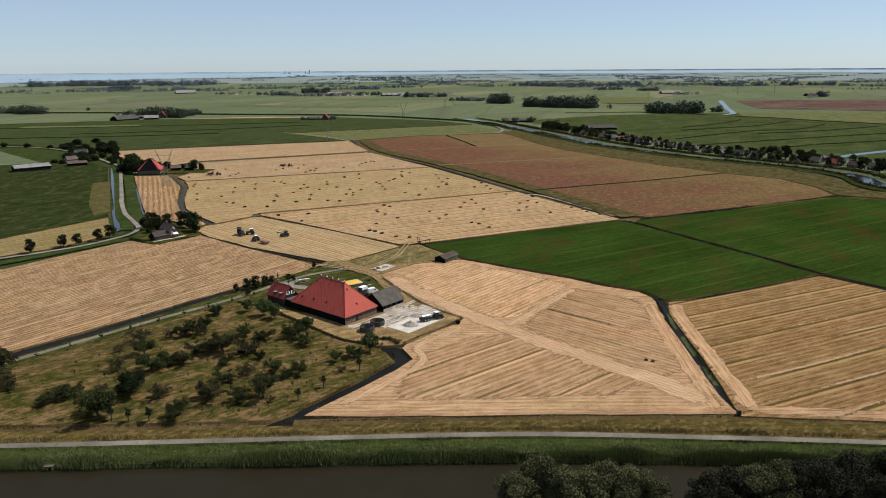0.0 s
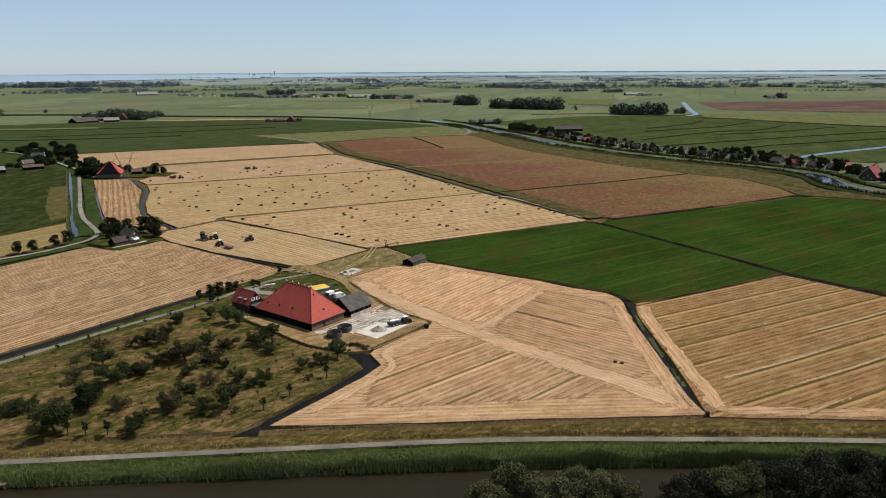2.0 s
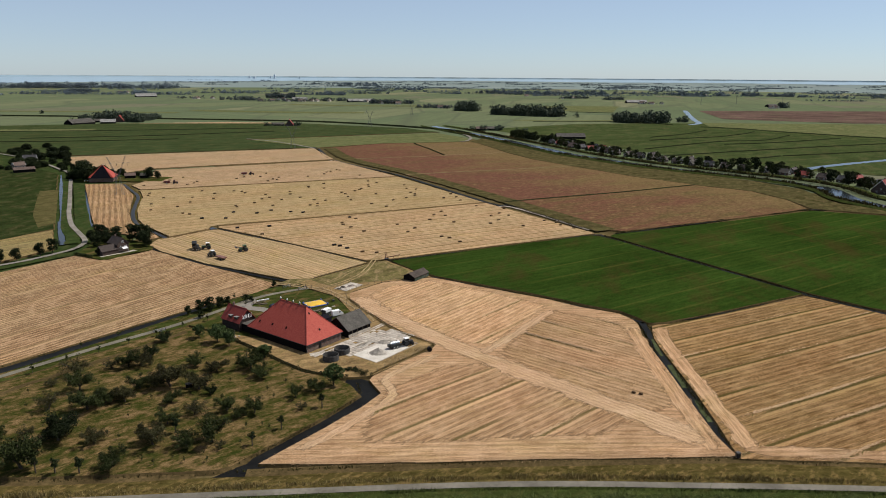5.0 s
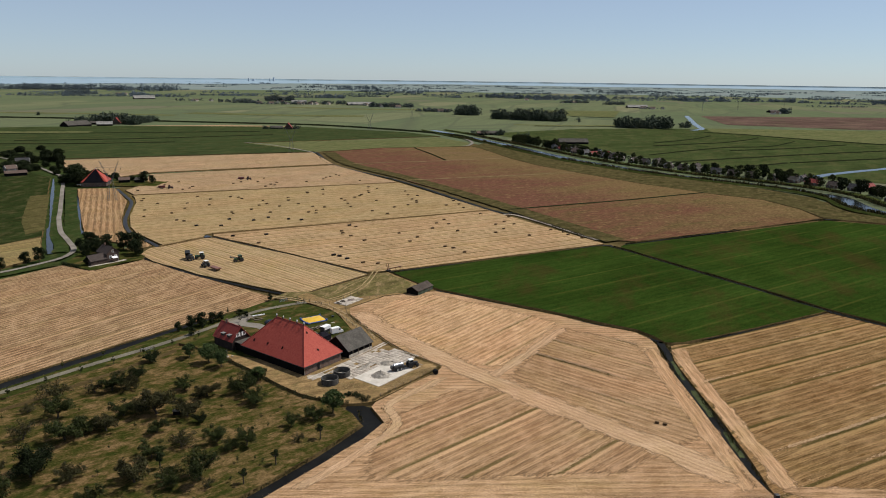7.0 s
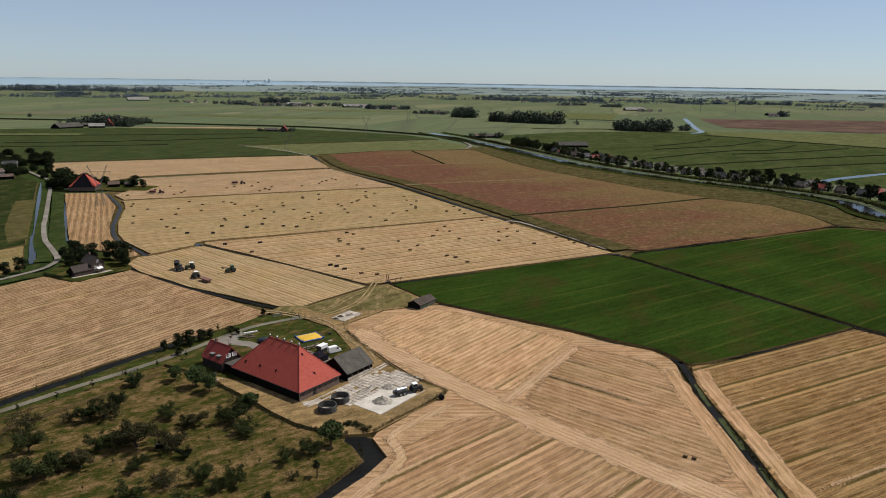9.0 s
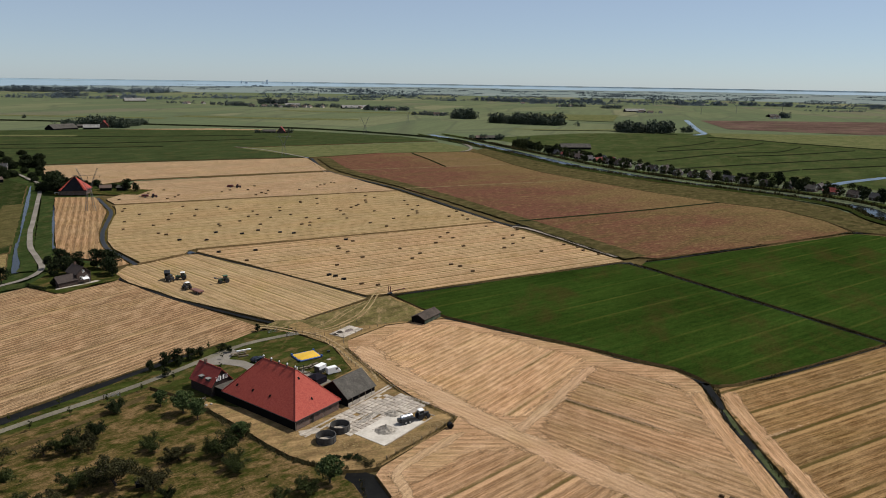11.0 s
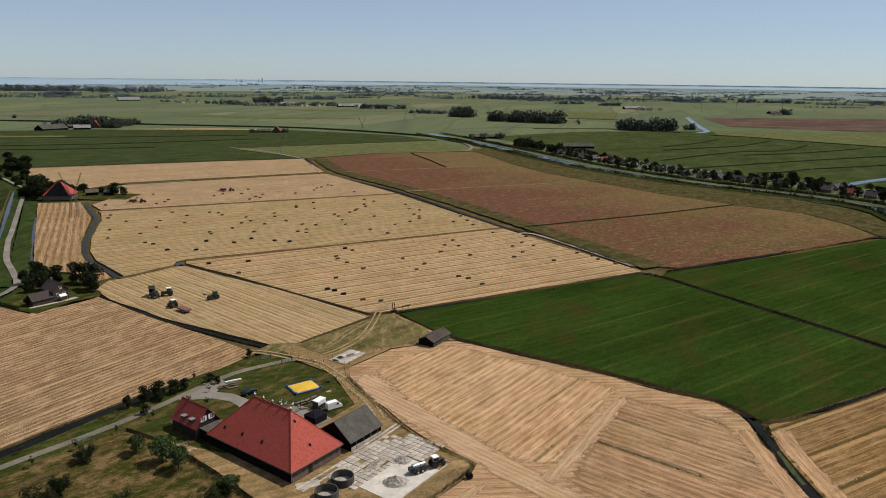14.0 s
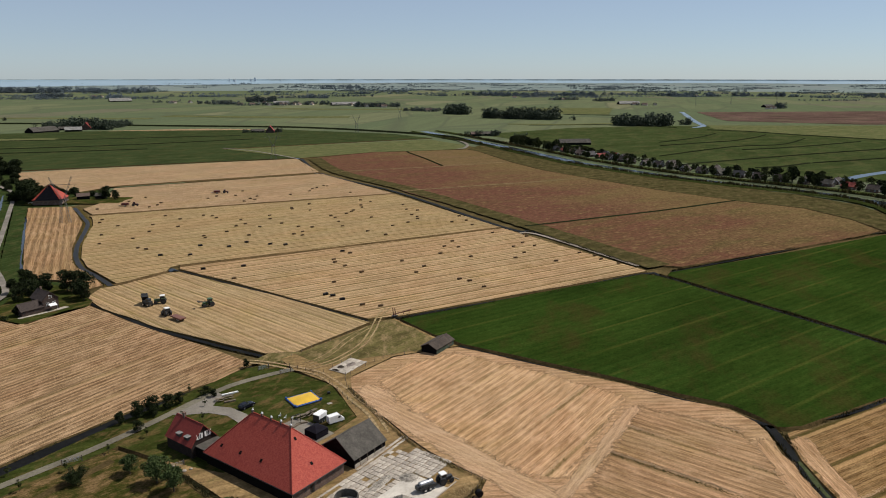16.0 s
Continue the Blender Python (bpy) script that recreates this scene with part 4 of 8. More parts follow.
MEADOW_LINES_A = (
    ([(323, 964), (400, 1003), (451, 1029), (510, 1082), (544, 1122)], 3.0),
    ([(279, 849), (350, 905), (417, 950), (485, 971), (564, 1053)], 2.6),
    ([(403, 910), (486, 938), (612, 1004)], 3.0),
    ([(270, 772), (296, 785), (377, 823), (466, 862), (579, 907), (700, 950)], 3.4),
    ([(333, 744), (363, 752), (406, 778)], 3.0),
    ([(410, 778), (513, 814), (640, 860)], 2.4),
    ([(500, 1223), (550, 1186), (580, 1130), (606, 1093), (640, 1054), (662, 1024), (760, 930)], 6.0),
    ([(231, 1349), (390, 1349), (469, 1274)], 2.6),
)
MEADOW_LINES_B = (
    ([(340, 1010), (420, 1078), (480, 1150)], 2.2),
    ([(379, 1704), (460, 1668), (537, 1632)], 6.0),
    ([(-690, 1060), (-633, 1066), (-538, 1078), (-420, 1100), (-230, 1150)], 2.4),
    ([(-500, 960), (-350, 1010), (-200, 1090)], 1.6),
    ([(-620, 900), (-420, 925), (-300, 960)], 1.6),
    ([(6.2, 912), (8.2, 895.3), (23.4, 837.8), (37, 776)], 2.2),
)
for pts, w in MEADOW_LINES_A + MEADOW_LINES_B:
    ribbon("meadow_ditch", pts, w, LOW + 0.45 if pts[0][0] > 100 else 0.05, M_HEDGE_AND_SHADE, "dark narrow ditch line across the meadow", "ditch", 0.8, 0.8, step=9.0)
sheet("far_hay_field", [(545, 1330), (860, 1302), (1300, 1250), (1000, 900), (677, 1030), (600, 1125), (520, 1240)], LOW + 0.36, M_MEADOW_PALE, "pale mown meadow behind the ditch", "meadow", 3)
sheet("striped_hay_field", [(285, 2050), (594, 2031), (482, 1698), (380, 1745)], LOW + 0.3, M_MEADOW_PALE, "pale striped hay field", "meadow", 3)
ribbon("pale_field_path", [(-214, 968), (-170, 930), (-128, 874), (-112, 850)], 3.0, 0.1, M_GRAVEL, "pale path along the crop field", "path", 0.2)
ribbon("field_edge_track", [(100, 402), (66, 473), (45, 482), (-14, 618), (-79, 731), (-112, 846)], 2.4, -0.2, M_PALE_TRACK, "pale dusty track beside the field ditch", "track", 0.3)
ribbon("field_edge_verge", [(109, 400), (66, 497), (4, 628), (-60, 740), (-93, 850)], 14.0, 0.05, M_HAY_GREEN, "rough grassy verge beside the field ditch", "verge", 0.2)
ribbon("dike_path", [(62, 1105), (78, 1052), (84, 995), (76, 950), (66, 937)], 4.0, 0.12, M_GRAVEL, "pale path climbing the dike", "path", 0.1)
for pts, w in (([(-640, 1090), (-560, 1098), (-470, 1112)], 30), ([(-1500, 1600), (-900, 1640), (-500, 1600)], 40), ([(-500, 1700), (-250, 1640), (-100, 1640)], 60), ([(-330, 2050), (-100, 1990), (100, 2010)], 60), ([(200, 1390), (300, 1375), (420, 1400)], 22)):
    ribbon("pale_hay_strip", pts, w, LOW + 0.3 if w != 30 else 0.06, M_MEADOW_PALE, "pale mown hay strip in the meadows", "field", 0.4)


# ---------- materials of things ----------


def tiles(name, a, b, course=0.34, wide=0.26, rough=0.75):
    """Clay pantiles: rolls across, weathered tile by tile."""
    n = Nodes(name, rough, 0, 0.22)
    w = n.t.nodes.new("ShaderNodeTexVoronoi")
    w.inputs["Scale"].default_value = 1.0
    w.inputs["Randomness"].default_value = 0.3
    n.link(n.mapped((wide, wide, course * 0.7)), w.inputs["Vector"])
    sep = n.t.nodes.new("ShaderNodeSeparateColor")
    n.link(w.outputs["Color"], sep.inputs[0])
    col = n.mix(sep.outputs[0], a, b)
    old = n.noise(n.mapped(), 0.35, 5, 0.65)
    col = n.mix(n.ramp(old, [(0.55, 0.0), (0.75, 0.45)]), col, tuple(0.55 * c for c in a))
    col = n.mix(n.ramp(n.noise(n.mapped((0.4, 0.4, 3)), 1.0, 4), [(0.55, 0.0), (0.8, 0.35)]), col, tuple(min(1, 1.5 * c + 0.02) for c in b))
    n.bump(w.outputs["Distance"], 0.5, 0.05)
    return n.done(col)


def bricks(name, a, b, joint):
    n = Nodes(name, 0.9, 0, 0.2)
    w = n.t.nodes.new("ShaderNodeTexBrick")
    w.inputs["Scale"].default_value = 1.0
    w.inputs["Brick Width"].default_value, w.inputs["Row Height"].default_value, w.inputs["Mortar Size"].default_value = 0.22, 0.065, 0.008
    for key, c in (("Color1", a), ("Color2", b), ("Mortar", joint)):
        w.inputs[key].default_value = (*c, 1)
    sep = n.t.nodes.new("ShaderNodeSeparateXYZ")
    n.link(n.tc.outputs["Object"], sep.inputs[0])
    comb = n.t.nodes.new("ShaderNodeCombineXYZ")
    n.link(n.value("ADD", sep.outputs[0], sep.outputs[1]), comb.inputs[0])
    n.link(sep.outputs[2], comb.inputs[1])
    n.link(comb.outputs[0], w.inputs["Vector"])
    col = n.mix(1.0, w.outputs["Color"], n.ramp(n.noise(n.mapped(), 0.7, 5), [(0.3, 0.7), (0.7, 1.15)]), "MULTIPLY")
    return n.done(col)


def leaves(name, a, b, each=0.3):
    """Foliage: colour from leaf to leaf and tree to tree, light passing through a little."""
    n = Nodes(name, 0.8, 0, 0.08)
    col = n.mix(n.island(), a, b)
    col = n.mix(1.0, col, n.ramp(n.random(), [(0.0, 1 - each), (1.0, 1 + each * 0.4)]), "MULTIPLY")
    m = n.done(col)
    n.b.inputs["Subsurface Weight"].default_value = 0.0
    n.b.inputs["Transmission Weight"].default_value = 0.0
    return m


def plain(name, c, rough=0.6, metal=0.0, spec=0.4):
    """Painted or moulded part with light dust and wear."""
    return surface(name, c, tuple(0.82 * v for v in c), 0.25, 2.5, rough, metal, 0.08, 0.01, 0.15, spec)


M_TILE_RED = tiles("red_pantiles", (0.2686, 0.0418, 0.0276), (0.3507, 0.0709, 0.0478))
M_TILE_DUSK = tiles("dark_brown_pantiles", (0.0328, 0.023, 0.0197), (0.0533, 0.0394, 0.0328))
M_TILE_DARK = tiles("dark_red_pantiles", (0.164, 0.0262, 0.0213), (0.2132, 0.0377, 0.0279))
M_TILE_GREY = tiles("dark_grey_tiles", (0.0369, 0.0353, 0.0377), (0.0615, 0.0574, 0.0574))
M_TILE_BROWN = tiles("brown_tiles", (0.082, 0.0574, 0.0451), (0.123, 0.082, 0.0656))
M_SHEETS = surface("weathered_fibre_cement", (0.064, 0.0574, 0.0492), (0.1025, 0.0927, 0.0795), 0.5, 2.5, 0.85, vary=0.35)
M_RUST = surface("rusty_corrugated_iron", (0.05, 0.042, 0.036), (0.095, 0.072, 0.058), 0.6, 3, 0.9, spec=0.1)
M_BRICK = bricks("old_brown_brick", (0.1066, 0.0615, 0.0451), (0.1558, 0.0902, 0.0656), (0.164, 0.1476, 0.1312))
M_BRICK_DARK = bricks("dark_brown_brick", (0.0492, 0.0295, 0.0246), (0.0738, 0.0451, 0.0344), (0.082, 0.0738, 0.0656))
# dark brick taken darker still, so the wall's shade sits in its colour
M_BRICK_SHADE = bricks("shade_dark_brick", (0.02, 0.013, 0.011), (0.035, 0.022, 0.018), (0.035, 0.031, 0.028))
M_BRICK_GREY = bricks("grey_brown_brick", (0.1558, 0.1148, 0.0984), (0.205, 0.1558, 0.1312), (0.2214, 0.205, 0.1804))
M_TAR = surface("tarred_boards", (0.006, 0.0055, 0.0055), (0.013, 0.012, 0.0115), 0.5, 3, 0.9, vary=0.25, spec=0.03)
M_GREENBOARD = surface("green_painted_boards", (0.0615, 0.082, 0.0615), (0.0902, 0.1148, 0.082), 0.5, 3, 0.8)
M_WHITE = plain("white_paint", (0.8, 0.8, 0.78), 0.5)
M_DARKPAINT = plain("dark_paint", (0.0246, 0.0262, 0.0279), 0.45)
M_BLACK = plain("black_rubber", (0.022, 0.022, 0.023), 0.7)
M_CHROME = plain("bare_steel", (0.55, 0.56, 0.58), 0.35, 0.9)
M_CONCRETE = surface("concrete", (0.37, 0.32, 0.26), (0.52, 0.455, 0.38), 0.4, 3, 0.9, vary=0.3, each=0.35, spec=0.05)
M_LEAD = surface("weathered_lead", (0.164, 0.1558, 0.1476), (0.2296, 0.2214, 0.2091), 0.5, 2, 0.7)
# haze painted into the colour, also lifted to offset the unlit faces
M_HAZE_WALL = surface("haze_tinted_concrete", (0.5, 0.56, 0.62), (0.56, 0.62, 0.68), 8, 40, 0.9)
M_PALE_ROOF = surface("pale_roof_sheets", (0.2132, 0.205, 0.1886), (0.2788, 0.2665, 0.246), 0.8, 4, 0.8)
M_CONCRETE_FRESH = surface("pale_dusty_concrete", (0.42, 0.38, 0.325), (0.52, 0.475, 0.41), 0.7, 4, 0.9, vary=0.2, spec=0.05)
M_SILO = surface("grey_silo_concrete", (0.0492, 0.0467, 0.0435), (0.0943, 0.0886, 0.0804), 0.5, 2.5, 0.9, vary=0.35)
M_RUBBLE = surface("grey_rubble", (0.2624, 0.2337, 0.1927), (0.3936, 0.3526, 0.2993), 0.22, 1.2, 0.95, bump=0.8, depth=0.15)
M_WOOD = surface("grey_wood", (0.1394, 0.1107, 0.082), (0.2214, 0.1804, 0.1353), 0.2, 1.5, 0.85, each=0.3)
M_BLUE = plain("blue_vinyl", (0.0164, 0.0697, 0.2706), 0.4)
M_YELLOW = plain("yellow_vinyl", (0.6396, 0.3854, 0.0246), 0.45)
M_GREEN_TR = plain("green_tractor_paint", (0.041, 0.0902, 0.0328), 0.4)
M_RED_TR = plain("red_machine_paint", (0.1066, 0.0205, 0.0164), 0.5)
M_BROWN_TR = plain("brown_trailer_paint", (0.164, 0.0697, 0.0492), 0.6)
M_CARPAINT = plain("dark_blue_car_paint", (0.008, 0.009, 0.015), 0.25, 0.0, 0.3)
M_BALE = surface("dull_straw_bale", (0.075, 0.046, 0.022), (0.14, 0.09, 0.045), 0.25, 2, 0.95, each=0.35)
M_WRAP = plain("black_bale_wrap", (0.008, 0.008, 0.009), 0.6, 0.0, 0.1)
M_BARK = surface("bark", (0.0451, 0.0369, 0.0287), (0.0902, 0.0738, 0.0574), 0.15, 1.0, 0.95, bump=0.5)
M_LEAF_ORCHARD = leaves("orchard_leaves", (0.017, 0.023, 0.0065), (0.047, 0.056, 0.016))
M_LEAF_OLIVE = leaves("olive_leaves", (0.022, 0.022, 0.0085), (0.06, 0.055, 0.022))
M_LEAF_GREEN = leaves("fresh_leaves", (0.035, 0.058, 0.018), (0.085, 0.112, 0.038))
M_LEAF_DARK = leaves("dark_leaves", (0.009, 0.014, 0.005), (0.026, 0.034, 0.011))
M_LEAF_WILLOW = leaves("willow_leaves", (0.042, 0.045, 0.019), (0.115, 0.112, 0.048))
M_LEAF_ALDER = leaves("alder_leaves", (0.018, 0.019, 0.011), (0.05, 0.047, 0.027))
# three leaf colours paled and blued to paint distance haze into far trees
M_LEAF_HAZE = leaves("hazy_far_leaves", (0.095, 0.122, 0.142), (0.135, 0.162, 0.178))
M_LEAF_FAR_HAZE = leaves("haze_tinted_leaves", (0.058, 0.074, 0.075), (0.1, 0.118, 0.108))
M_LEAF_WOOD_HAZE = leaves("haze_tinted_wood_leaves", (0.042, 0.056, 0.04), (0.1, 0.118, 0.08))
M_REED = leaves("reed_leaves", (0.045, 0.062, 0.018), (0.12, 0.138, 0.048), 0.1)
M_TUFT = leaves("ditch_tufts", (0.0216, 0.0274, 0.0072), (0.0936, 0.0684, 0.0252), 0.1)
M_TUFT_DRY = leaves("dry_tufts", (0.144, 0.108, 0.0396), (0.2448, 0.1872, 0.0792), 0.1)
M_STRAW_TUFT = leaves("pale_dry_grass", (0.1944, 0.1296, 0.0612), (0.288, 0.2088, 0.1008), 0.05)
M_CLOTH_BLACK = surface("black_tent_cloth", (0.0082, 0.0074, 0.0115), (0.0139, 0.0123, 0.018), 0.5, 3, 0.95)
M_WISP = leaves("loose_straw", (0.34, 0.215, 0.115), (0.47, 0.32, 0.185), 0.05)
M_WEEDS = leaves("stubble_weeds", (0.085, 0.072, 0.02), (0.17, 0.125, 0.045), 0.05)
M_LATTICE = plain("galvanised_lattice", (0.1312, 0.1312, 0.1312), 0.7, 0.0)
M_TANK = plain("bright_steel_tank", (0.5, 0.51, 0.52), 0.3, 0.75)
M_THATCH = surface("dark_weathered_thatch", (0.005, 0.005, 0.007), (0.01, 0.01, 0.013), 0.3, 3, 0.95, spec=0.0)


def glass_material():
    n = Nodes("window_glass", 0.06, 0, 0.6)
    return n.done((0.02, 0.024, 0.028))


M_GLASS = glass_material()

# ---------- building blocks ----------


def thing(name, x, y, z=0.0, turn=0.0, label="", category="", group="", kind=""):
    ob = new(name)
    ob.empty_display_size = 0.5
    ob.matrix_basis = pose(x, y, z, 0, 0, turn)
    return tagged(ob, label, category, group, kind)


def part(name, bm, material, parent, label=""):
    me = bpy.data.meshes.new(name)
    bm.normal_update()
    bm.to_mesh(me)
    bm.free()
    for m in material if isinstance(material, (list, tuple)) else [material]:
        me.materials.append(m)
    ob = new(name, me)
    ob.parent = parent
    return tagged(ob, label) if label else ob


def block(size, at, bevel=0.0, turn=(0, 0, 0), bm=None):
    """A box of that size with its middle at that place, edges rounded."""
    bm = bm or bmesh.new()
    got = bmesh.ops.create_cube(bm, size=1.0)["verts"]
    m = Matrix.Translation(at) @ Euler([radians(a) for a in turn]).to_matrix().to_4x4() @ Matrix.Diagonal((*size, 1))
    bmesh.ops.transform(bm, matrix=m, verts=got)
    if bevel:
        edges = {e for v in got for e in v.link_edges}
        bmesh.ops.bevel(bm, geom=list(edges), offset=bevel, segments=2, affect="EDGES", profile=0.6)
    return bm


def tube(r1, r2, length, at, turn=(0, 0, 0), sides=12, bm=None, caps=True):
    bm = bm or bmesh.new()
    m = Matrix.Translation(at) @ Euler([radians(a) for a in turn]).to_matrix().to_4x4()
    bmesh.ops.create_cone(bm, cap_ends=caps, cap_tris=False, segments=sides, radius1=r1, radius2=r2, depth=length, matrix=m)
    return bm


def rod(a, b, r, bm, sides=5, r2=None):
    a, b = Vector(a), Vector(b)
    q = (b - a).to_track_quat("Z", "Y").to_matrix().to_4x4()
    bmesh.ops.create_cone(bm, cap_ends=True, segments=sides, radius1=r, radius2=r if r2 is None else r2, depth=(b - a).length, matrix=Matrix.Translation((a + b) / 2) @ q)
    return bm


def solid(faces, bm=None):
    """Faces given by their corner places."""
    bm = bm or bmesh.new()
    seen = {}
    for f in faces:
        vs = []
        for p in f:
            k = tuple(round(c, 4) for c in p)
            if k not in seen:
                seen[k] = bm.verts.new(p)
            vs.append(seen[k])
        bm.faces.new(vs)
    bmesh.ops.recalc_face_normals(bm, faces=bm.faces[:])
    return bm


def roof_plane(corners, course=0.36, thick=0.16, bm=None, lap=0.035):
    """A roof plane laid in overlapping courses. corners: eave start, eave end, top end, top start."""
    bm = bm or bmesh.new()
    a, b, c, d = [Vector(p) for p in corners]
    n = max(2, int(max((d - a).length, (c - b).length) / course))
    up = (b - a).cross(d - a).normalized()
    if up.z < 0:
        up = -up
    rows = [(0.0, -thick), (0.0, lap)]
    for i in range(1, n):
        rows += [(i / n, 0.0), (i / n, lap)]
    rows.append((1.0, 0.0))
    tip = (c - d).length < 0.01
    pairs = []
    for s, lift in rows:
        p, q = a.lerp(d, s) + up * lift, b.lerp(c, s) + up * lift
        if tip and s == 1.0:
            p, q = p + (a - b) * 0.0005, q - (a - b) * 0.0005
        pairs.append((bm.verts.new(p), bm.verts.new(q)))
    top = (bm.verts.new(pairs[-1][0].co - up * thick), bm.verts.new(pairs[-1][1].co - up * thick))
    loop = pairs + [top]
    for (p, q), (r, s) in zip(loop, loop[1:] + loop[:1]):
        bm.faces.new((p, q, s, r))
    bm.faces.new([p for p, q in loop])
    bm.faces.new([q for p, q in loop][::-1])
    bmesh.ops.recalc_face_normals(bm, faces=bm.faces[:])
    return bm


def window(parent, at, turn, w, h, name="window", frame_material=None):
    """A window on a wall whose outward side is local -y turned by turn: frame bars, sill and panes."""
    m = pose(*at, 0, 0, turn)
    fr = block((w + 0.12, 0.10, 0.08), (0, -0.03, h / 2), 0.0)
    block((w + 0.12, 0.10, 0.08), (0, -0.03, -h / 2), 0.0, bm=fr)
    for sx in (-w / 2, 0, w / 2):
        block((0.08, 0.10, h), (sx, -0.03, 0), 0.0, bm=fr)
    bmesh.ops.transform(fr, matrix=m, verts=fr.verts[:])
    win = part(name, fr, frame_material or M_WHITE, parent)
    pane = block((w, 0.04, h), (0, -0.01, 0))
    bmesh.ops.transform(pane, matrix=m, verts=pane.verts[:])
    part("pane", pane, M_GLASS, win)
    return win


def gable_house(name, x, y, turn, length, width, eave, ridge, wall_m, roof_m, label, chimney=True, windows=True, over=0.35, z=0.0, group="", category="house", trim=True, side_windows=2):
    """Walls with gables along local x, two roof planes, ridge, barge boards, chimney and windows."""
    h = thing(name, x, y, z, turn, label, category, group)
    l, w = length / 2, width / 2
    bm = solid([[(-l, -w, 0), (l, -w, 0), (l, -w, eave), (-l, -w, eave)], [(l, w, 0), (-l, w, 0), (-l, w, eave), (l, w, eave)],
                [(l, -w, 0), (l, w, 0), (l, w, eave), (l, 0, ridge - 0.15), (l, -w, eave)], [(-l, w, 0), (-l, -w, 0), (-l, -w, eave), (-l, 0, ridge - 0.15), (-l, w, eave)],
                [(-l, -w, 0), (-l, w, 0), (l, w, 0), (l, -w, 0)]])
    part("wall", bm, wall_m, h)
    drop = over * (ridge - eave) / w
    for s in (-1, 1):
        part("roof_plane", roof_plane([(-l - over, s * (w + over), eave - drop), (l + over, s * (w + over), eave - drop), (l + over, 0, ridge), (-l - over, 0, ridge)]), roof_m, h)
    part("ridge_cap", tube(0.14, 0.14, length + 2 * over, (0, 0, ridge - 0.02), (0, 90, 0), 8), roof_m, h)
    if trim:
        for sx in (-1, 1):
            for s in (-1, 1):
                b = bmesh.new()
                p, q = Vector((sx * (l + over), s * (w + over), eave - drop)), Vector((sx * (l + over), 0, ridge))
                for off in (0,):
                    solid([[p + Vector((0, 0, -0.22)), q + Vector((0, 0, -0.22)), q + Vector((0, 0, 0.06)), p + Vector((0, 0, 0.06))],
                           [p + Vector((sx * 0.06, 0, 0.06)), q + Vector((sx * 0.06, 0, 0.06)), q + Vector((sx * 0.06, 0, -0.22)), p + Vector((sx * 0.06, 0, -0.22))],
                           [p + Vector((0, 0, 0.06)), q + Vector((0, 0, 0.06)), q + Vector((sx * 0.06, 0, 0.06)), p + Vector((sx * 0.06, 0, 0.06))]], b)
                part("barge_board", b, M_WHITE, h)
    if chimney:
        ch = block((0.6, 0.6, 1.3), (l * 0.45, 0, ridge + 0.35), 0.02)
        block((0.7, 0.7, 0.12), (l * 0.45, 0, ridge + 1.0), 0.01, bm=ch)
        part("chimney", ch, M_BRICK, h)
    if windows:
        for sx in (-1, 1):
            window(h, (sx * (l + 0.02), -w * 0.4, eave * 0.55), 90 * sx, 1.0, 1.2)
            window(h, (sx * (l + 0.02), w * 0.4, eave * 0.55), 90 * sx, 1.0, 1.2)
            if ridge - eave > 2.2:
                window(h, (sx * (l + 0.02), 0, eave + 0.7), 90 * sx, 0.9, 1.1)
        for i in range(side_windows):
            px = -l + (i + 0.5) * length / side_windows
            window(h, (px, -w - 0.02, eave * 0.55), 0, 1.1, 1.2)
            window(h, (px, w + 0.02, eave * 0.55), 180, 1.1, 1.2)
    return h


# ---------- the great barn ----------
FARM_TURN = 140.5


def on_farm(u, v):
    a = radians(FARM_TURN)
    return -33.0 + u * math.cos(a) + v * math.sin(a), 224.2 + u * math.sin(a) - v * math.cos(a)


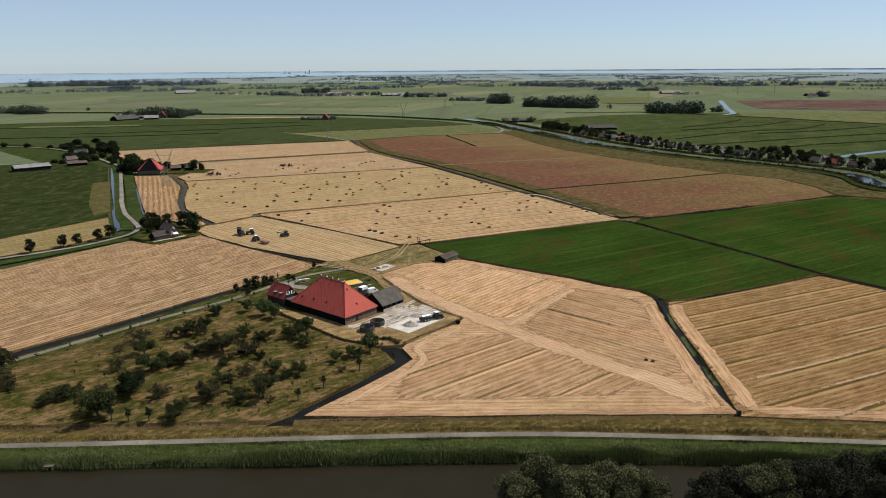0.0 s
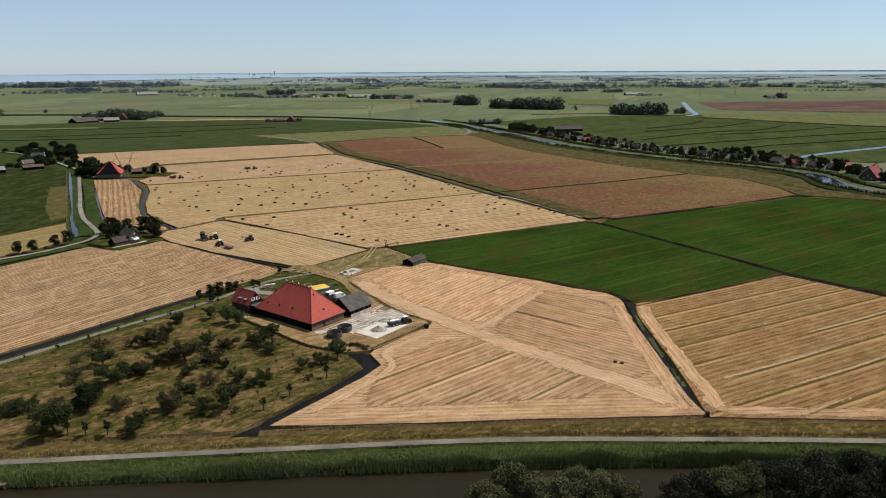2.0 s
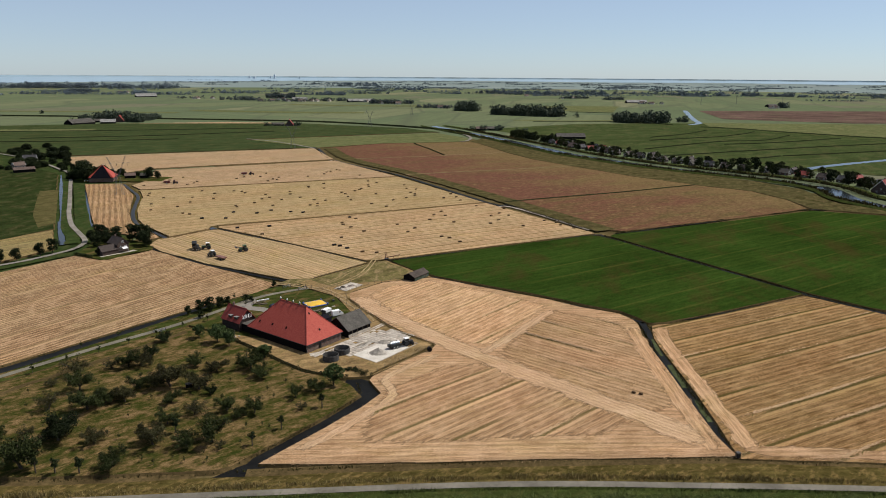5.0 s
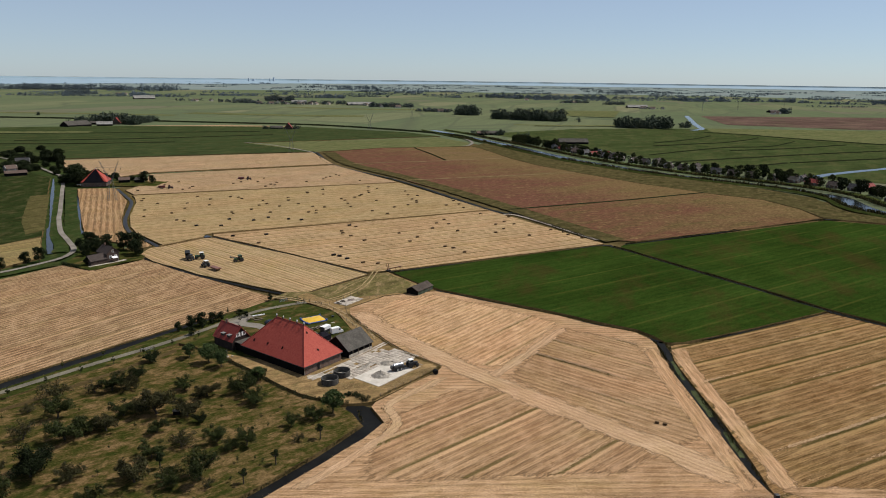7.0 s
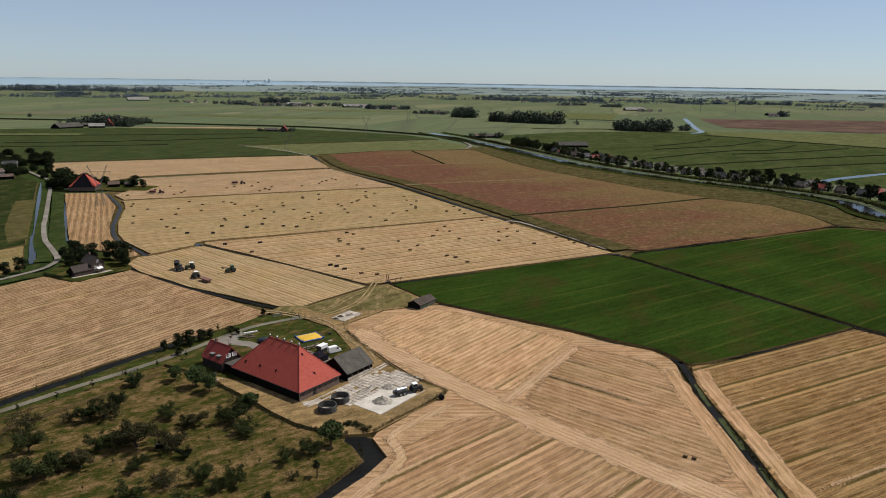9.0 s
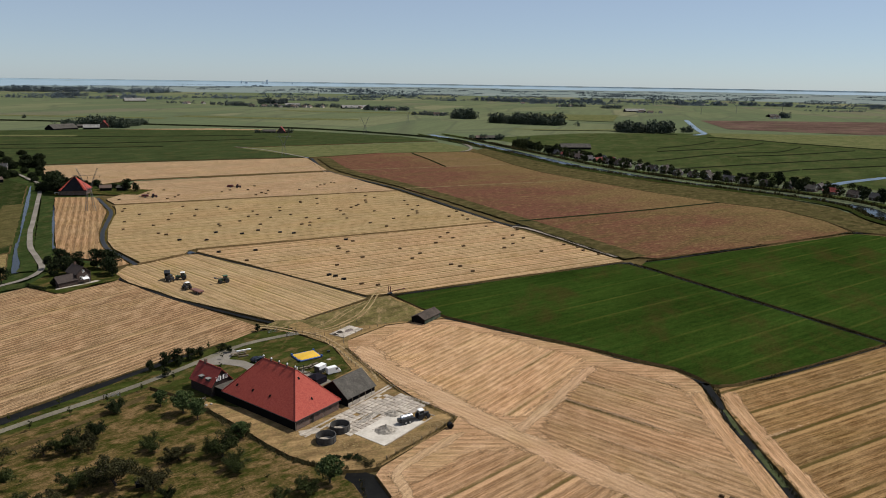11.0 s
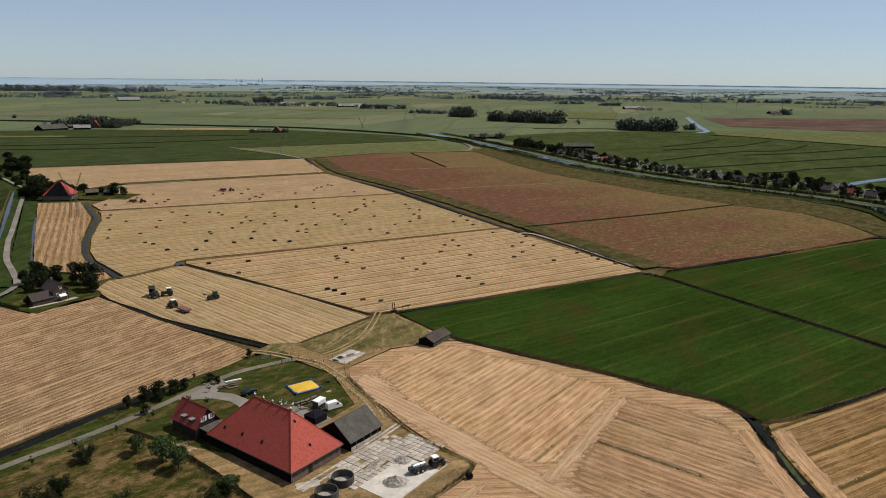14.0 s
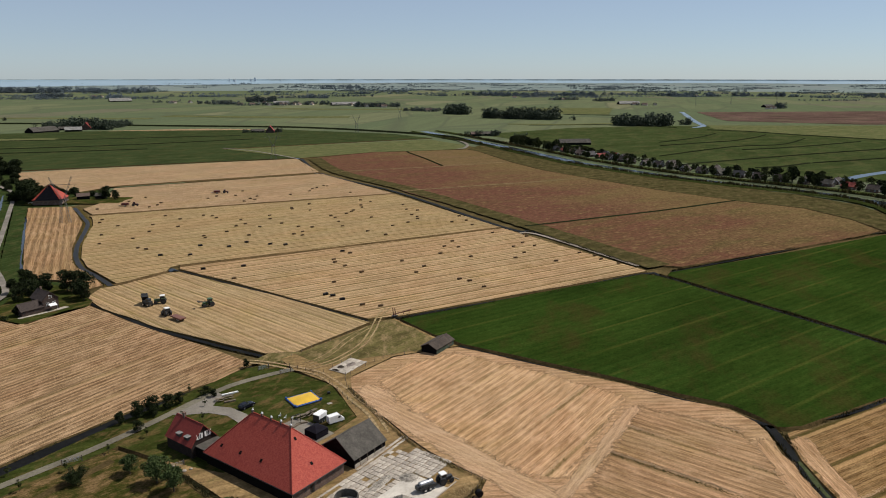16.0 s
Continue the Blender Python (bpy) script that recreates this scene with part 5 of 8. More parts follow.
def pyramid_barn(name, x, y, turn, length, width, eave, top, r1, r2, wall_m, roof_m, label, front_m=None, vents=5, hatches=True, windows=7):
    """A hipped barn. Local x along it from its corner, local -y across; ridge from r1 to r2."""
    h = thing(name, x, y, 0, turn, label, "barn")
    i = 0.45
    L, W = length, width
    bm = solid([[(i, -i, -0.2), (L - i, -i, -0.2), (L - i, -i, eave), (i, -i, eave)], [(i, -W + i, -0.2), (i, -i, -0.2), (i, -i, eave), (i, -W + i, eave)],
                [(L - i, -W + i, -0.2), (i, -W + i, -0.2), (i, -W + i, eave), (L - i, -W + i, eave)], [(L - i, -i, -0.2), (L - i, -W + i, -0.2), (L - i, -W + i, eave), (L - i, -i, eave)],
                [(i, -i, eave), (L - i, -i, eave), (L - i, -W + i, eave), (i, -W + i, eave)]])
    part("wall", bm, wall_m, h)
    A, B, C, D = (0, 0, eave), (L, 0, eave), (L, -W, eave), (0, -W, eave)
    P, Q = (r1, -W / 2, top), (r2, -W / 2, top)
    for a, b, c, d in ((A, B, Q, P), (B, C, Q, Q), (C, D, P, Q), (D, A, P, P)):
        part("roof_plane", roof_plane([a, b, c, d], 0.42, 0.2), front_m if front_m and (a, b) == (A, B) else roof_m, h)
    for a, b in ((A, P), (B, Q), (C, Q), (D, P), (P, Q)):
        part("ridge_tile", rod(Vector(a) + Vector((0, 0, 0.04)), Vector(b) + Vector((0, 0, 0.04)), 0.13, bmesh.new(), 8), roof_m, h)
    for a, b in ((A, B), (D, A)):
        g = rod(Vector(a) + Vector((0, 0, -0.16)), Vector(b) + Vector((0, 0, -0.16)), 0.09, bmesh.new(), 8)
        part("gutter", g, M_DARKPAINT, h)
    for k in range(vents):
        px = r1 + (r2 - r1) * k / max(1, vents - 1)
        ch = block((0.45, 0.45, 0.75), (px, -W / 2, top + 0.25), 0.02)
        c = part("roof_vent", ch, M_BRICK, h)
        cap = tube(0.26, 0.16, 0.25, (px, -W / 2, top + 0.72), sides=10)
        tube(0.09, 0.09, 0.2, (px, -W / 2, top + 0.9), sides=8, bm=cap)
        part("cowl", cap, M_WHITE, c, "pale metal cowl")
    if hatches:
        s = (top - eave) / (W / 2)
        for px, f in ((11.7, 0.28), (18.2, 0.26), (24.3, 0.24)):
            t = 0.02 + f * W / 2
            hb = block((0.55, 0.75, 0.16), (px, -t, eave + t * s + 0.08), 0.02, (-math.degrees(math.atan(s)), 0, 0))
            part("roof_hatch", hb, M_TAR, h)
        s2 = (top - eave) / r1
        for py, f in ((7.7, 0.28), (7.3, 0.79)):
            t = f * r1
            hb = block((0.7, 0.5, 0.16), (t, -py, eave + t * s2 + 0.08), 0.02, (0, -math.degrees(math.atan(s2)), 0))
            part("roof_hatch", hb, M_TAR, h)
    for k in range(windows):
        py = 1.8 + k * (W - 3.6) / max(1, windows - 1)
        if k == 2:
            d = block((0.1, 1.3, 2.0), (i - 0.04, -py, 1.0), 0.01)
            part("door", d, M_DARKPAINT, h, "dark boarded door")
        else:
            window(h, (i - 0.03, -py, 1.55), -90, 0.75, 0.6, frame_material=M_DARKPAINT)
    for px in (i,):
        part("downpipe", tube(0.05, 0.05, eave, (0.35, -0.35, eave / 2), sides=8), M_CHROME, h)
    return h


bx, by = on_farm(0, 0)
barn = pyramid_barn("barn", bx, by, FARM_TURN, 28.6, 15.7, 2.7, 11.6, 8.2, 20.4, M_TAR, M_TILE_RED, "great hipped barn with a red pantile roof and dark walls")
# brick on the sunny end wall
part("end_wall", block((0.1, 14.7, 2.7), (0.41, -7.85, 1.3)), M_BRICK, barn, "old brown brick end wall")
hx, hy = on_farm(37.0, 3.0)
house = gable_house("farmhouse", hx, hy, FARM_TURN, 9.2, 6.7, 3.2, 7.1, M_BRICK_SHADE, M_TILE_DARK, "small brick farmhouse with a dark red tiled gable roof", windows=False, trim=False)
for at, turn in (((-4.72, -1.1, 4.6), -90), ((-4.72, 1.1, 4.6), -90)):
    window(house, at, turn, 0.8, 1.2)
for sy in (-1.75, -0.45, 0.45, 1.75):
    part("shutter", block((0.06, 0.38, 1.2), (-4.76, sy, 4.6), 0.01), M_WHITE, house, "white window shutter")
for px in (0.4, -2.6):
    d = block((1.3, 1.0, 0.7), (px, 2.75, 4.3), 0.03)
    dm = part("dormer", d, M_DARKPAINT, house, "small dormer with a pale flat roof")
    part("dormer_roof", block((1.5, 1.25, 0.1), (px, 2.8, 4.7), 0.03), M_LEAD, dm)
lx, ly = on_farm(30.8, 3.6)
link = thing("link_building", lx, ly, 0, FARM_TURN, "low flat dark link between barn and farmhouse", "building")
part("wall", block((4.6, 5.6, 2.5), (0, 0, 1.25)), M_TAR, link)
part("roof_slab", block((4.9, 5.9, 0.2), (0, 0, 2.6), 0.03), M_SHEETS, link)
sx_, sy_ = on_farm(4.6, 23.0)
shed = gable_house("barn_shed", sx_, sy_, FARM_TURN - 90, 10.6, 10.2, 2.5, 6.1, M_TAR, M_SHEETS, "black boarded shed with a grey sheet roof", chimney=False, windows=False, trim=False, category="shed")
part("low_wall", block((10.4, 0.12, 0.9), (0, -5.12, 0.45), 0.02), M_CONCRETE, shed, "pale concrete plinth wall")
for px in (-3.5, -1.0, 1.5, 4.0):
    part("post", block((0.16, 0.14, 2.4), (px, -5.15, 1.2), 0.01), M_WOOD, shed)
fshed = gable_house("field_shed", 1.6, 307.7, 54.0, 10.2, 5.6, 1.9, 3.2, M_TAR, M_RUST, "old wooden field shed with a rusty sheet roof", chimney=False, windows=False, trim=False, category="shed")
for i in range(26):
    part("side_board", block((0.36, 0.08, 1.7), (-4.88 + 0.39 * i, -2.83 - 0.012 * (i % 2), 0.92), 0.0), M_GREENBOARD, fshed, "faded green side board")
for px in (2.0, 3.4):
    part("hatch", block((0.9, 0.08, 0.9), (px, -2.9, 1.0), 0.01), M_WOOD, fshed, "bleached wooden hatch")

# ---------- plants ----------


def leaf_cloud(rnd, centres, radius, count, size, flat=0.8):
    """Many small leaves in loose clumps round the centres: places and faces for one mesh."""
    c = np.array(centres, float)
    pick = rnd.integers(0, len(c), count)
    d = rnd.normal(size=(count, 3))
    d /= np.linalg.norm(d, axis=1, keepdims=True)
    rad = np.array(radius, float)[pick] if np.ndim(radius) else np.full(count, radius)
    p = c[pick] + d * (rad * rnd.uniform(0.35, 1.0, count) ** 0.6)[:, None] * np.array([1, 1, flat])
    a = rnd.normal(size=(count, 3)) + np.array([0, 0, 0.0])
    a /= np.linalg.norm(a, axis=1, keepdims=True)
    b = np.cross(a, rnd.normal(size=(count, 3)))
    b /= np.linalg.norm(b, axis=1, keepdims=True)
    s = (size * rnd.uniform(0.6, 1.3, count))[:, None]
    v = np.concatenate([p - a * s, p + b * s * 0.55, p + a * s, p - b * s * 0.55], 1).reshape(-1, 3)
    f = np.arange(4 * count).reshape(-1, 4)
    return v, f


def cloud_mesh(name, v, f, material):
    me = bpy.data.meshes.new(name)
    me.from_pydata(v.tolist(), [], f.tolist())
    me.materials.append(material)
    return me


def make_tree(name, seed, height, spread, trunk, leaf_count, leaf_size, leaf_m, label, clumps=22, low=0.3, category="tree", limbs=7, lean=0.0, clump_size=0.32):
    """A tapered trunk with limbs and a ragged crown of leaf clumps, its foot at the origin."""
    rnd = np.random.default_rng(seed)
    t = thing(name, 0, 0, 0, 0, label, category)
    bm = bmesh.new()
    fork = Vector((lean, 0, height * low))
    rod((0, 0, -0.4), fork, trunk, bm, 7, trunk * 0.75)
    centres, radii = [], []
    crown_mid = height * (low + 1) / 2
    half = height * (1 - low) / 2
    for i in range(limbs):
        a = 2 * math.pi * i / limbs + rnd.uniform(-0.4, 0.4)
        reach = spread * rnd.uniform(0.45, 0.85)
        tip = Vector((lean + math.cos(a) * reach, math.sin(a) * reach, height * rnd.uniform(low + 0.2, 0.92)))
        mid = fork.lerp(tip, 0.5) + Vector((0, 0, height * 0.05))
        rod(fork, mid, trunk * 0.5, bm, 5, trunk * 0.3)
        rod(mid, tip, trunk * 0.3, bm, 5, trunk * 0.08)
    rod(fork, (lean, 0, height * 0.9), trunk * 0.6, bm, 6, trunk * 0.1)
    part("trunk", bm, M_BARK, t)
    for i in range(clumps):
        a, zz = rnd.uniform(0, 2 * math.pi), rnd.uniform(-1, 1)
        k = math.sqrt(max(0.05, 1 - zz * zz)) * rnd.uniform(0.35, 1.0)
        centres.append((lean + math.cos(a) * spread * k * 0.8, math.sin(a) * spread * k * 0.8, crown_mid + half * zz * 0.78))
        radii.append(spread * clump_size * rnd.uniform(0.6, 1.35))
    v, f = leaf_cloud(rnd, centres, radii, leaf_count, leaf_size)
    crown = new("crown", cloud_mesh("crown", v, f, leaf_m))
    crown.parent = t
    return t


def plant(master, x, y, scale, turn, z=0.0, squash=1.0):
    return copy_thing(master, pose(x, y, z, 0, 0, turn) @ Matrix.Diagonal((scale, scale, scale * squash, 1)))


def retire(master):
    """Take a pattern tree out of the scene once its copies stand."""
    for o in (*master.children_recursive, master):
        bpy.data.objects.remove(o)


def old_fruit_tree(seed, leaf_m, leaf_count, bareness, label):
    """A gnarled tree: crooked limbs that fork twice, thin leaves held along the outer twigs only."""
    rnd = np.random.default_rng(seed)
    t = thing("fruit_tree", 0, 0, 0, 0, label, "tree", "orchard trees")
    bm = bmesh.new()
    fork = Vector((rnd.uniform(-0.35, 0.35), rnd.uniform(-0.35, 0.35), rnd.uniform(0.5, 0.8)))
    rod((0, 0, -0.3), fork, 0.17, bm, 7, 0.13)
    tips = []
    limbs = int(rnd.integers(5, 8))
    for i in range(limbs):
        a = 2 * math.pi * i / limbs + rnd.uniform(-0.5, 0.5)
        reach, rise = rnd.uniform(0.5, 1.3), rnd.uniform(0.5, 1.6)
        elbow = fork + Vector((math.cos(a) * reach, math.sin(a) * reach, rise))
        rod(fork, elbow, 0.09, bm, 5, 0.06)
        for k in range(3):
            b = a + rnd.uniform(-1.0, 1.0)
            tip = elbow + Vector((math.cos(b) * rnd.uniform(0.4, 1.2), math.sin(b) * rnd.uniform(0.4, 1.2), rnd.uniform(-0.5, 1.0)))
            rod(elbow, tip, 0.05, bm, 4, 0.015)
            for s in range(2):
                c = b + rnd.uniform(-1.3, 1.3)
                end = tip + Vector((math.cos(c) * 0.5, math.sin(c) * 0.5, rnd.uniform(-0.2, 0.5)))
                rod(tip, end, 0.02, bm, 3, 0.008)
                if rnd.random() > bareness:
                    tips += [tip.lerp(end, 0.6), elbow.lerp(tip, rnd.uniform(0.2, 0.9)), fork.lerp(elbow, rnd.uniform(0.6, 1.0))]
    part("trunk", bm, M_BARK, t)
    radii = rnd.uniform(0.3, 0.8, len(tips))
    v, f = leaf_cloud(rnd, [tuple(p) for p in tips], radii, int(leaf_count * 2.6), 0.105)
    crown = new("crown", cloud_mesh("crown", v, f, leaf_m))
    crown.parent = t
    return t


O_TREE = "gnarled old fruit tree with thin dark foliage"
fruit = [old_fruit_tree(11 + i, m, n, bare, lab) for i, (m, n, bare, lab) in enumerate((
    (M_LEAF_ORCHARD, 3000, 0.0, O_TREE), (M_LEAF_OLIVE, 2400, 0.1, "gnarled old fruit tree with olive foliage"), (M_LEAF_ORCHARD, 3400, 0.0, O_TREE),
    (M_LEAF_ORCHARD, 2200, 0.25, O_TREE), (M_LEAF_OLIVE, 900, 0.55, "half-bare old fruit tree with brittle brown twigs"), (M_LEAF_DARK, 3600, 0.0, "dense dark old fruit tree")))]
ORCHARD_A = "-80,236,1.9; -80,223,2.0; -81,217,2.4; -84,216,2.4; -88,215,2.0; -96,210,3.1; -91,200,2.6; -100,203,1.5; -81,193,2.2; -76,193,2.3; -84,189,3.2; -94,189,2.5; -75,201,2.2; -67,202,3.7; -59,200,2.5; -65,216,1.9; -57,212,2.3; -55,197,1.4; -56,185,2.5; -64,192,1.7; -61,180,2.0; -61,170,2.9; -53,169,2.2"
ORCHARD_B = "-48,171,3.1; -48,187,2.0; -45,168,1.2; -84,173,3.7; -75,171,2.0; -86,161,3.9; -102,170,2.4; -104,168,1.7; -99,173,2.1; -92,175,1.7; -67,160,2.3; -46,223,1.9; -48,213,2.8; -44,207,2.2; -27,198,1.9; -32,194,1.7; -29,187,1.3; -41,185,2.0; -44,183,1.5; -128,190,3.9; -120,177,2.6"
sparse = {(-96, 210), (-100, 203), (-94, 189)}
rnd = random.Random(5)
for i, item in enumerate((ORCHARD_A + "; " + ORCHARD_B).split("; ")):
    x, y, r = [float(v) for v in item.split(",")]
    kind = fruit[4] if (x, y) in sparse or i % 7 == 4 else fruit[(0, 1, 2, 3, 5)[rnd.randrange(5)]]
    plant(kind, x, y, 1.3 * r / 2.3, rnd.uniform(0, 360), -0.05, rnd.uniform(0.85, 1.1))
for o in fruit:
    retire(o)

leafy = make_tree("broadleaf_tree", 31, 5.6, 2.9, 0.2, 4200, 0.2, M_LEAF_GREEN, "round fresh green tree beside the orchard", 30, 0.22, limbs=8, clump_size=0.34)
for x, y, r in ((-70, 239, 2.3), (-63, 235, 3.1), (-58.5, 231.5, 2.8), (-45.5, 221.5, 2.2), (-22.5, 201.5, 3.1)):
    plant(leafy, x, y, r / 2.9, rnd.uniform(0, 360))
retire(leafy)

pollard = make_tree("pollard_willow", 41, 3.0, 1.0, 0.14, 520, 0.16, M_LEAF_DARK, "small pollard willow with a tight round head", 9, 0.5, limbs=6, clump_size=0.42)
tagged(pollard, group="orchard pollards")
for x, y in ((-77.9, 158.6), (-72.7, 158.4), (-82.1, 158.8), (-24.1, 187.7), (-32.6, 176.4), (-38, 168.8), (-57.7, 175.8)):
    plant(pollard, x, y, rnd.uniform(1.1, 1.3), rnd.uniform(0, 360))
retire(pollard)

young = make_tree("young_tree", 43, 2.6, 0.75, 0.05, 220, 0.14, M_LEAF_ORCHARD, "thin young tree beside the farm lane", 7, 0.4, limbs=5, clump_size=0.4)
tagged(young, group="young lane trees")
for i in range(11):
    x, y = (-131 + 6.3 * i, 191.6 + 7.2 * i)
    plant(young, x + 2.6, y - 1.0, rnd.uniform(0.7, 1.2), rnd.uniform(0, 360))
for x, y in ((-108, 193), (-104, 199), (-100, 190), (-105, 186), (-70, 173), (-99, 172.6), (-95.5, 184), (-69.7, 194), (-51.4, 204), (-36, 202.7), (-44, 193.3), (-40, 198), (-37.6, 193.6), (-41.3, 177.4),
             (-37.6, 178.3), (-35.6, 176.6), (-41, 169.6), (-61, 162.6), (-58, 161.3), (-54.6, 163.6), (-51.5, 162), (-46.6, 162), (-48.3, 165.2), (-90, 166), (-72, 184), (-87, 203)):
    tagged(plant(young, x, y, rnd.uniform(0.45, 0.7), rnd.uniform(0, 360)), "spindly fruit sapling in the orchard grass", group="orchard saplings")
for x, y in ((-62, 271), (-60.5, 262.5), (-68, 279), (-64, 276), (-104, 231), (-96, 240)):
    plant(young, x, y, rnd.uniform(0.8, 1.3), rnd.uniform(0, 360))
retire(young)

bushy = make_tree("garden_tree", 47, 4.6, 2.4, 0.16, 2300, 0.2, M_LEAF_DARK, "dark bushy garden tree by the farm ditch", 20, 0.15, limbs=7, clump_size=0.36)
for x, y, s in ((-80.5, 262.5, 0.7), (-77.2, 265.4, 0.95), (-74.2, 268, 1.0), (-71.4, 270.6, 0.85), (-69, 273, 0.7), (-75, 258.5, 0.6), (-56.2, 296, 0.55), (-63.5, 278, 0.55), (-61, 276.5, 0.5), (-73.5, 266, 0.6)):
    plant(bushy, x, y, s, rnd.uniform(0, 360))
for x, y, s in ((-160, 385, 1.5), (-163, 377, 1.3), (-156, 366, 1.2), (-152, 370, 1.6), (-150, 377, 1.7), (-143, 379, 1.9), (-137, 378, 1.9), (-134, 370, 1.6), (-131.5, 366.5, 1.5), (-166, 392, 1.3), (-158, 374, 1.2), (-148, 349, 0.7),
                (-246, 612, 1.4), (-213, 606, 1.9), (-205, 601, 1.0), (-209, 609, 1.2), (-284, 640, 1.3), (-296, 652, 1.3)):
    plant(bushy, x, y, s, rnd.uniform(0, 360))
for x, y in ((-196, 325.5), (-186.6, 337.6), (-181, 340.6), (-175.4, 350.6), (-172.6, 356.6), (-227, 299), (-240, 283)):
    plant(bushy, x, y, 1.3 * rnd.uniform(0.85, 1.1), rnd.uniform(0, 360))
retire(bushy)

full = make_tree("roadside_tree", 49, 4.4, 2.7, 0.17, 4200, 0.24, M_LEAF_DARK, "broad dark roadside tree by the farms", 44, 0.06, limbs=8, clump_size=0.34)
for x, y, s in ((-356, 744, 2.4), (-347, 748, 2.4), (-366, 738, 2.2), (-372, 728, 2.2), (-382, 735, 2.0), (-330, 716, 1.6), (-338, 706, 1.5), (-350, 690, 2.3), (-358, 684, 2.2), (-345, 678, 2.0), (-366, 692, 2.0), (-336, 670, 1.6), (-398, 770, 1.8),
                (-412, 777, 1.6), (-425, 796, 1.4), (-436, 790, 1.2), (-470, 805, 1.4), (-500, 812, 1.5), (-388, 762, 1.8), (-318, 690, 1.3), (-362, 660, 1.2), (-352, 655, 1.2)):
    plant(full, x, y, s * 1.08, rnd.uniform(0, 360), -0.6 * s, 0.72)
for x, y, s in ((-415, 792, 2.0), (-424, 827, 2.2), (-391, 779, 2.0), (-413, 850, 1.8), (-378, 788, 2.4), (-373, 804, 2.2), (-352, 764, 1.6), (-357, 704, 2.0), (-335, 681, 1.7), (-347, 674, 1.8), (-342, 690, 1.5), (-365, 700, 1.9),
                (-260, 634, 1.5), (-249, 624, 1.2), (-247, 634, 1.4), (-240, 622, 0.9), (-229, 622, 1.1), (-222, 613, 0.8), (-270, 648, 1.5), (-304, 654, 1.2), (-317, 676, 1.4), (-274, 604, 2.2), (-266, 620, 2.6)):
    plant(full, x, y, s * 1.08, rnd.uniform(0, 360), -0.6 * s, 0.72)
for x, y, s in ((-268, 612, 3.0), (-262.5, 598, 3.0), (-258, 590, 2.0), (-255, 617, 2.0)):
    plant(full, x, y, s, rnd.uniform(0, 360))
retire(full)

big = [make_tree("willow", 51 + i, 10.0, 4.6, 0.35, 24000, 0.15, M_LEAF_WILLOW if i == 0 else M_LEAF_ALDER, "tall bushy willow on the near river bank" if i == 0 else "tall dark tree on the near river bank", 46, 0.12, limbs=9, clump_size=0.27) for i in range(2)]
for k, x, y, s in ((0, 18.5, 119, 1.34), (0, 13, 115.5, 1.14), (0, 22.5, 116, 1.2), (0, 27, 116.5, 1.16), (0, 30.5, 118, 1.22), (0, 35.5, 117.5, 1.14), (0, 39.5, 115, 1.05), (1, 49, 116, 1.1), (1, 53.5, 116.5, 1.16), (0, 58, 117, 1.18), (0, 62.5, 118, 1.24), (1, 67, 118.5, 1.28), (1, 71.5, 117.5, 1.3), (1, 76, 118.5, 1.36), (1, 84, 118, 1.36), (1, 92, 117, 1.4), (1, 80, 114, 1.2)):
    plant(big[k], x, y, s, rnd.uniform(0, 360))
for o in big:
    retire(o)


def blades(name, spots, tall, wide, material, label, seed=1, lean=0.25, category="reeds"):
    """Upright blades in tufts at the spots: one mesh of stuff. spots: x, y, z, height factor."""
    rnd = np.random.default_rng(seed)
    s = np.array(spots, float)
    n = len(s)
    a = rnd.uniform(0, 2 * np.pi, n)
    side = np.stack([np.cos(a), np.sin(a), 0 * a], 1) * (wide * rnd.uniform(0.6, 1.4, n))[:, None]
    tip = np.stack([rnd.normal(size=n) * lean, rnd.normal(size=n) * lean, np.ones(n)], 1) * (tall * s[:, 3] * rnd.uniform(0.6, 1.25, n))[:, None]
    p = s[:, :3]
    v = np.concatenate([p - side, p + side, p + side * 0.35 + tip, p - side * 0.35 + tip * 0.96], 1).reshape(-1, 3)
    ob = new(name, cloud_mesh(name, v, np.arange(4 * n).reshape(-1, 4), material))
    return tagged(ob, label, category, kind="stuff")


def along(points, per_metre, spread, z, seed, offset=0.0):
    """Spots scattered beside a smooth line."""
    rnd = np.random.default_rng(seed)
    line = smooth_line(points, 2.0)
    out = []
    for p, q in zip(line, line[1:]):
        d = q - p
        across = Vector((-d.y, d.x)).normalized()
        grow = 0.55 + 0.9 * max(0.0, 0.5 + noise.noise((p.x * 0.11, p.y * 0.11, seed)))
        for _ in range(max(1, int(per_metre * d.length * grow))):
            w = p + d * rnd.uniform() + across * (offset + rnd.normal() * spread)
            out.append((w.x, w.y, z, grow))
    return out


BANK = [(-330, 134), (-180, 137), (-97, 139.0), (-48, 139.9), (14, 140.7), (57, 139.4), (100, 137.2), (200, 130)]
blades("river_reeds", along(BANK, 480, 0.8, -0.4, 3, 0.1), 1.45, 0.035, M_REED, "tall green reeds along the river edge", 3, lean=0.2)
# added dark row that paints the shade at the foot of the reeds
blades("water_sedge", along(BANK, 110, 0.3, -0.75, 8, -0.5), 1.0, 0.09, M_LEAF_DARK, "dark blades along the river edge standing in for reed shade", 8, lean=0.2)
blades("bank_grass", along([(x, y + 3.4) for x, y in BANK], 120, 1.5, 0.05, 4), 0.5, 0.05, M_REED, "long green grass on the river bank", 4, lean=0.9, category="grass")
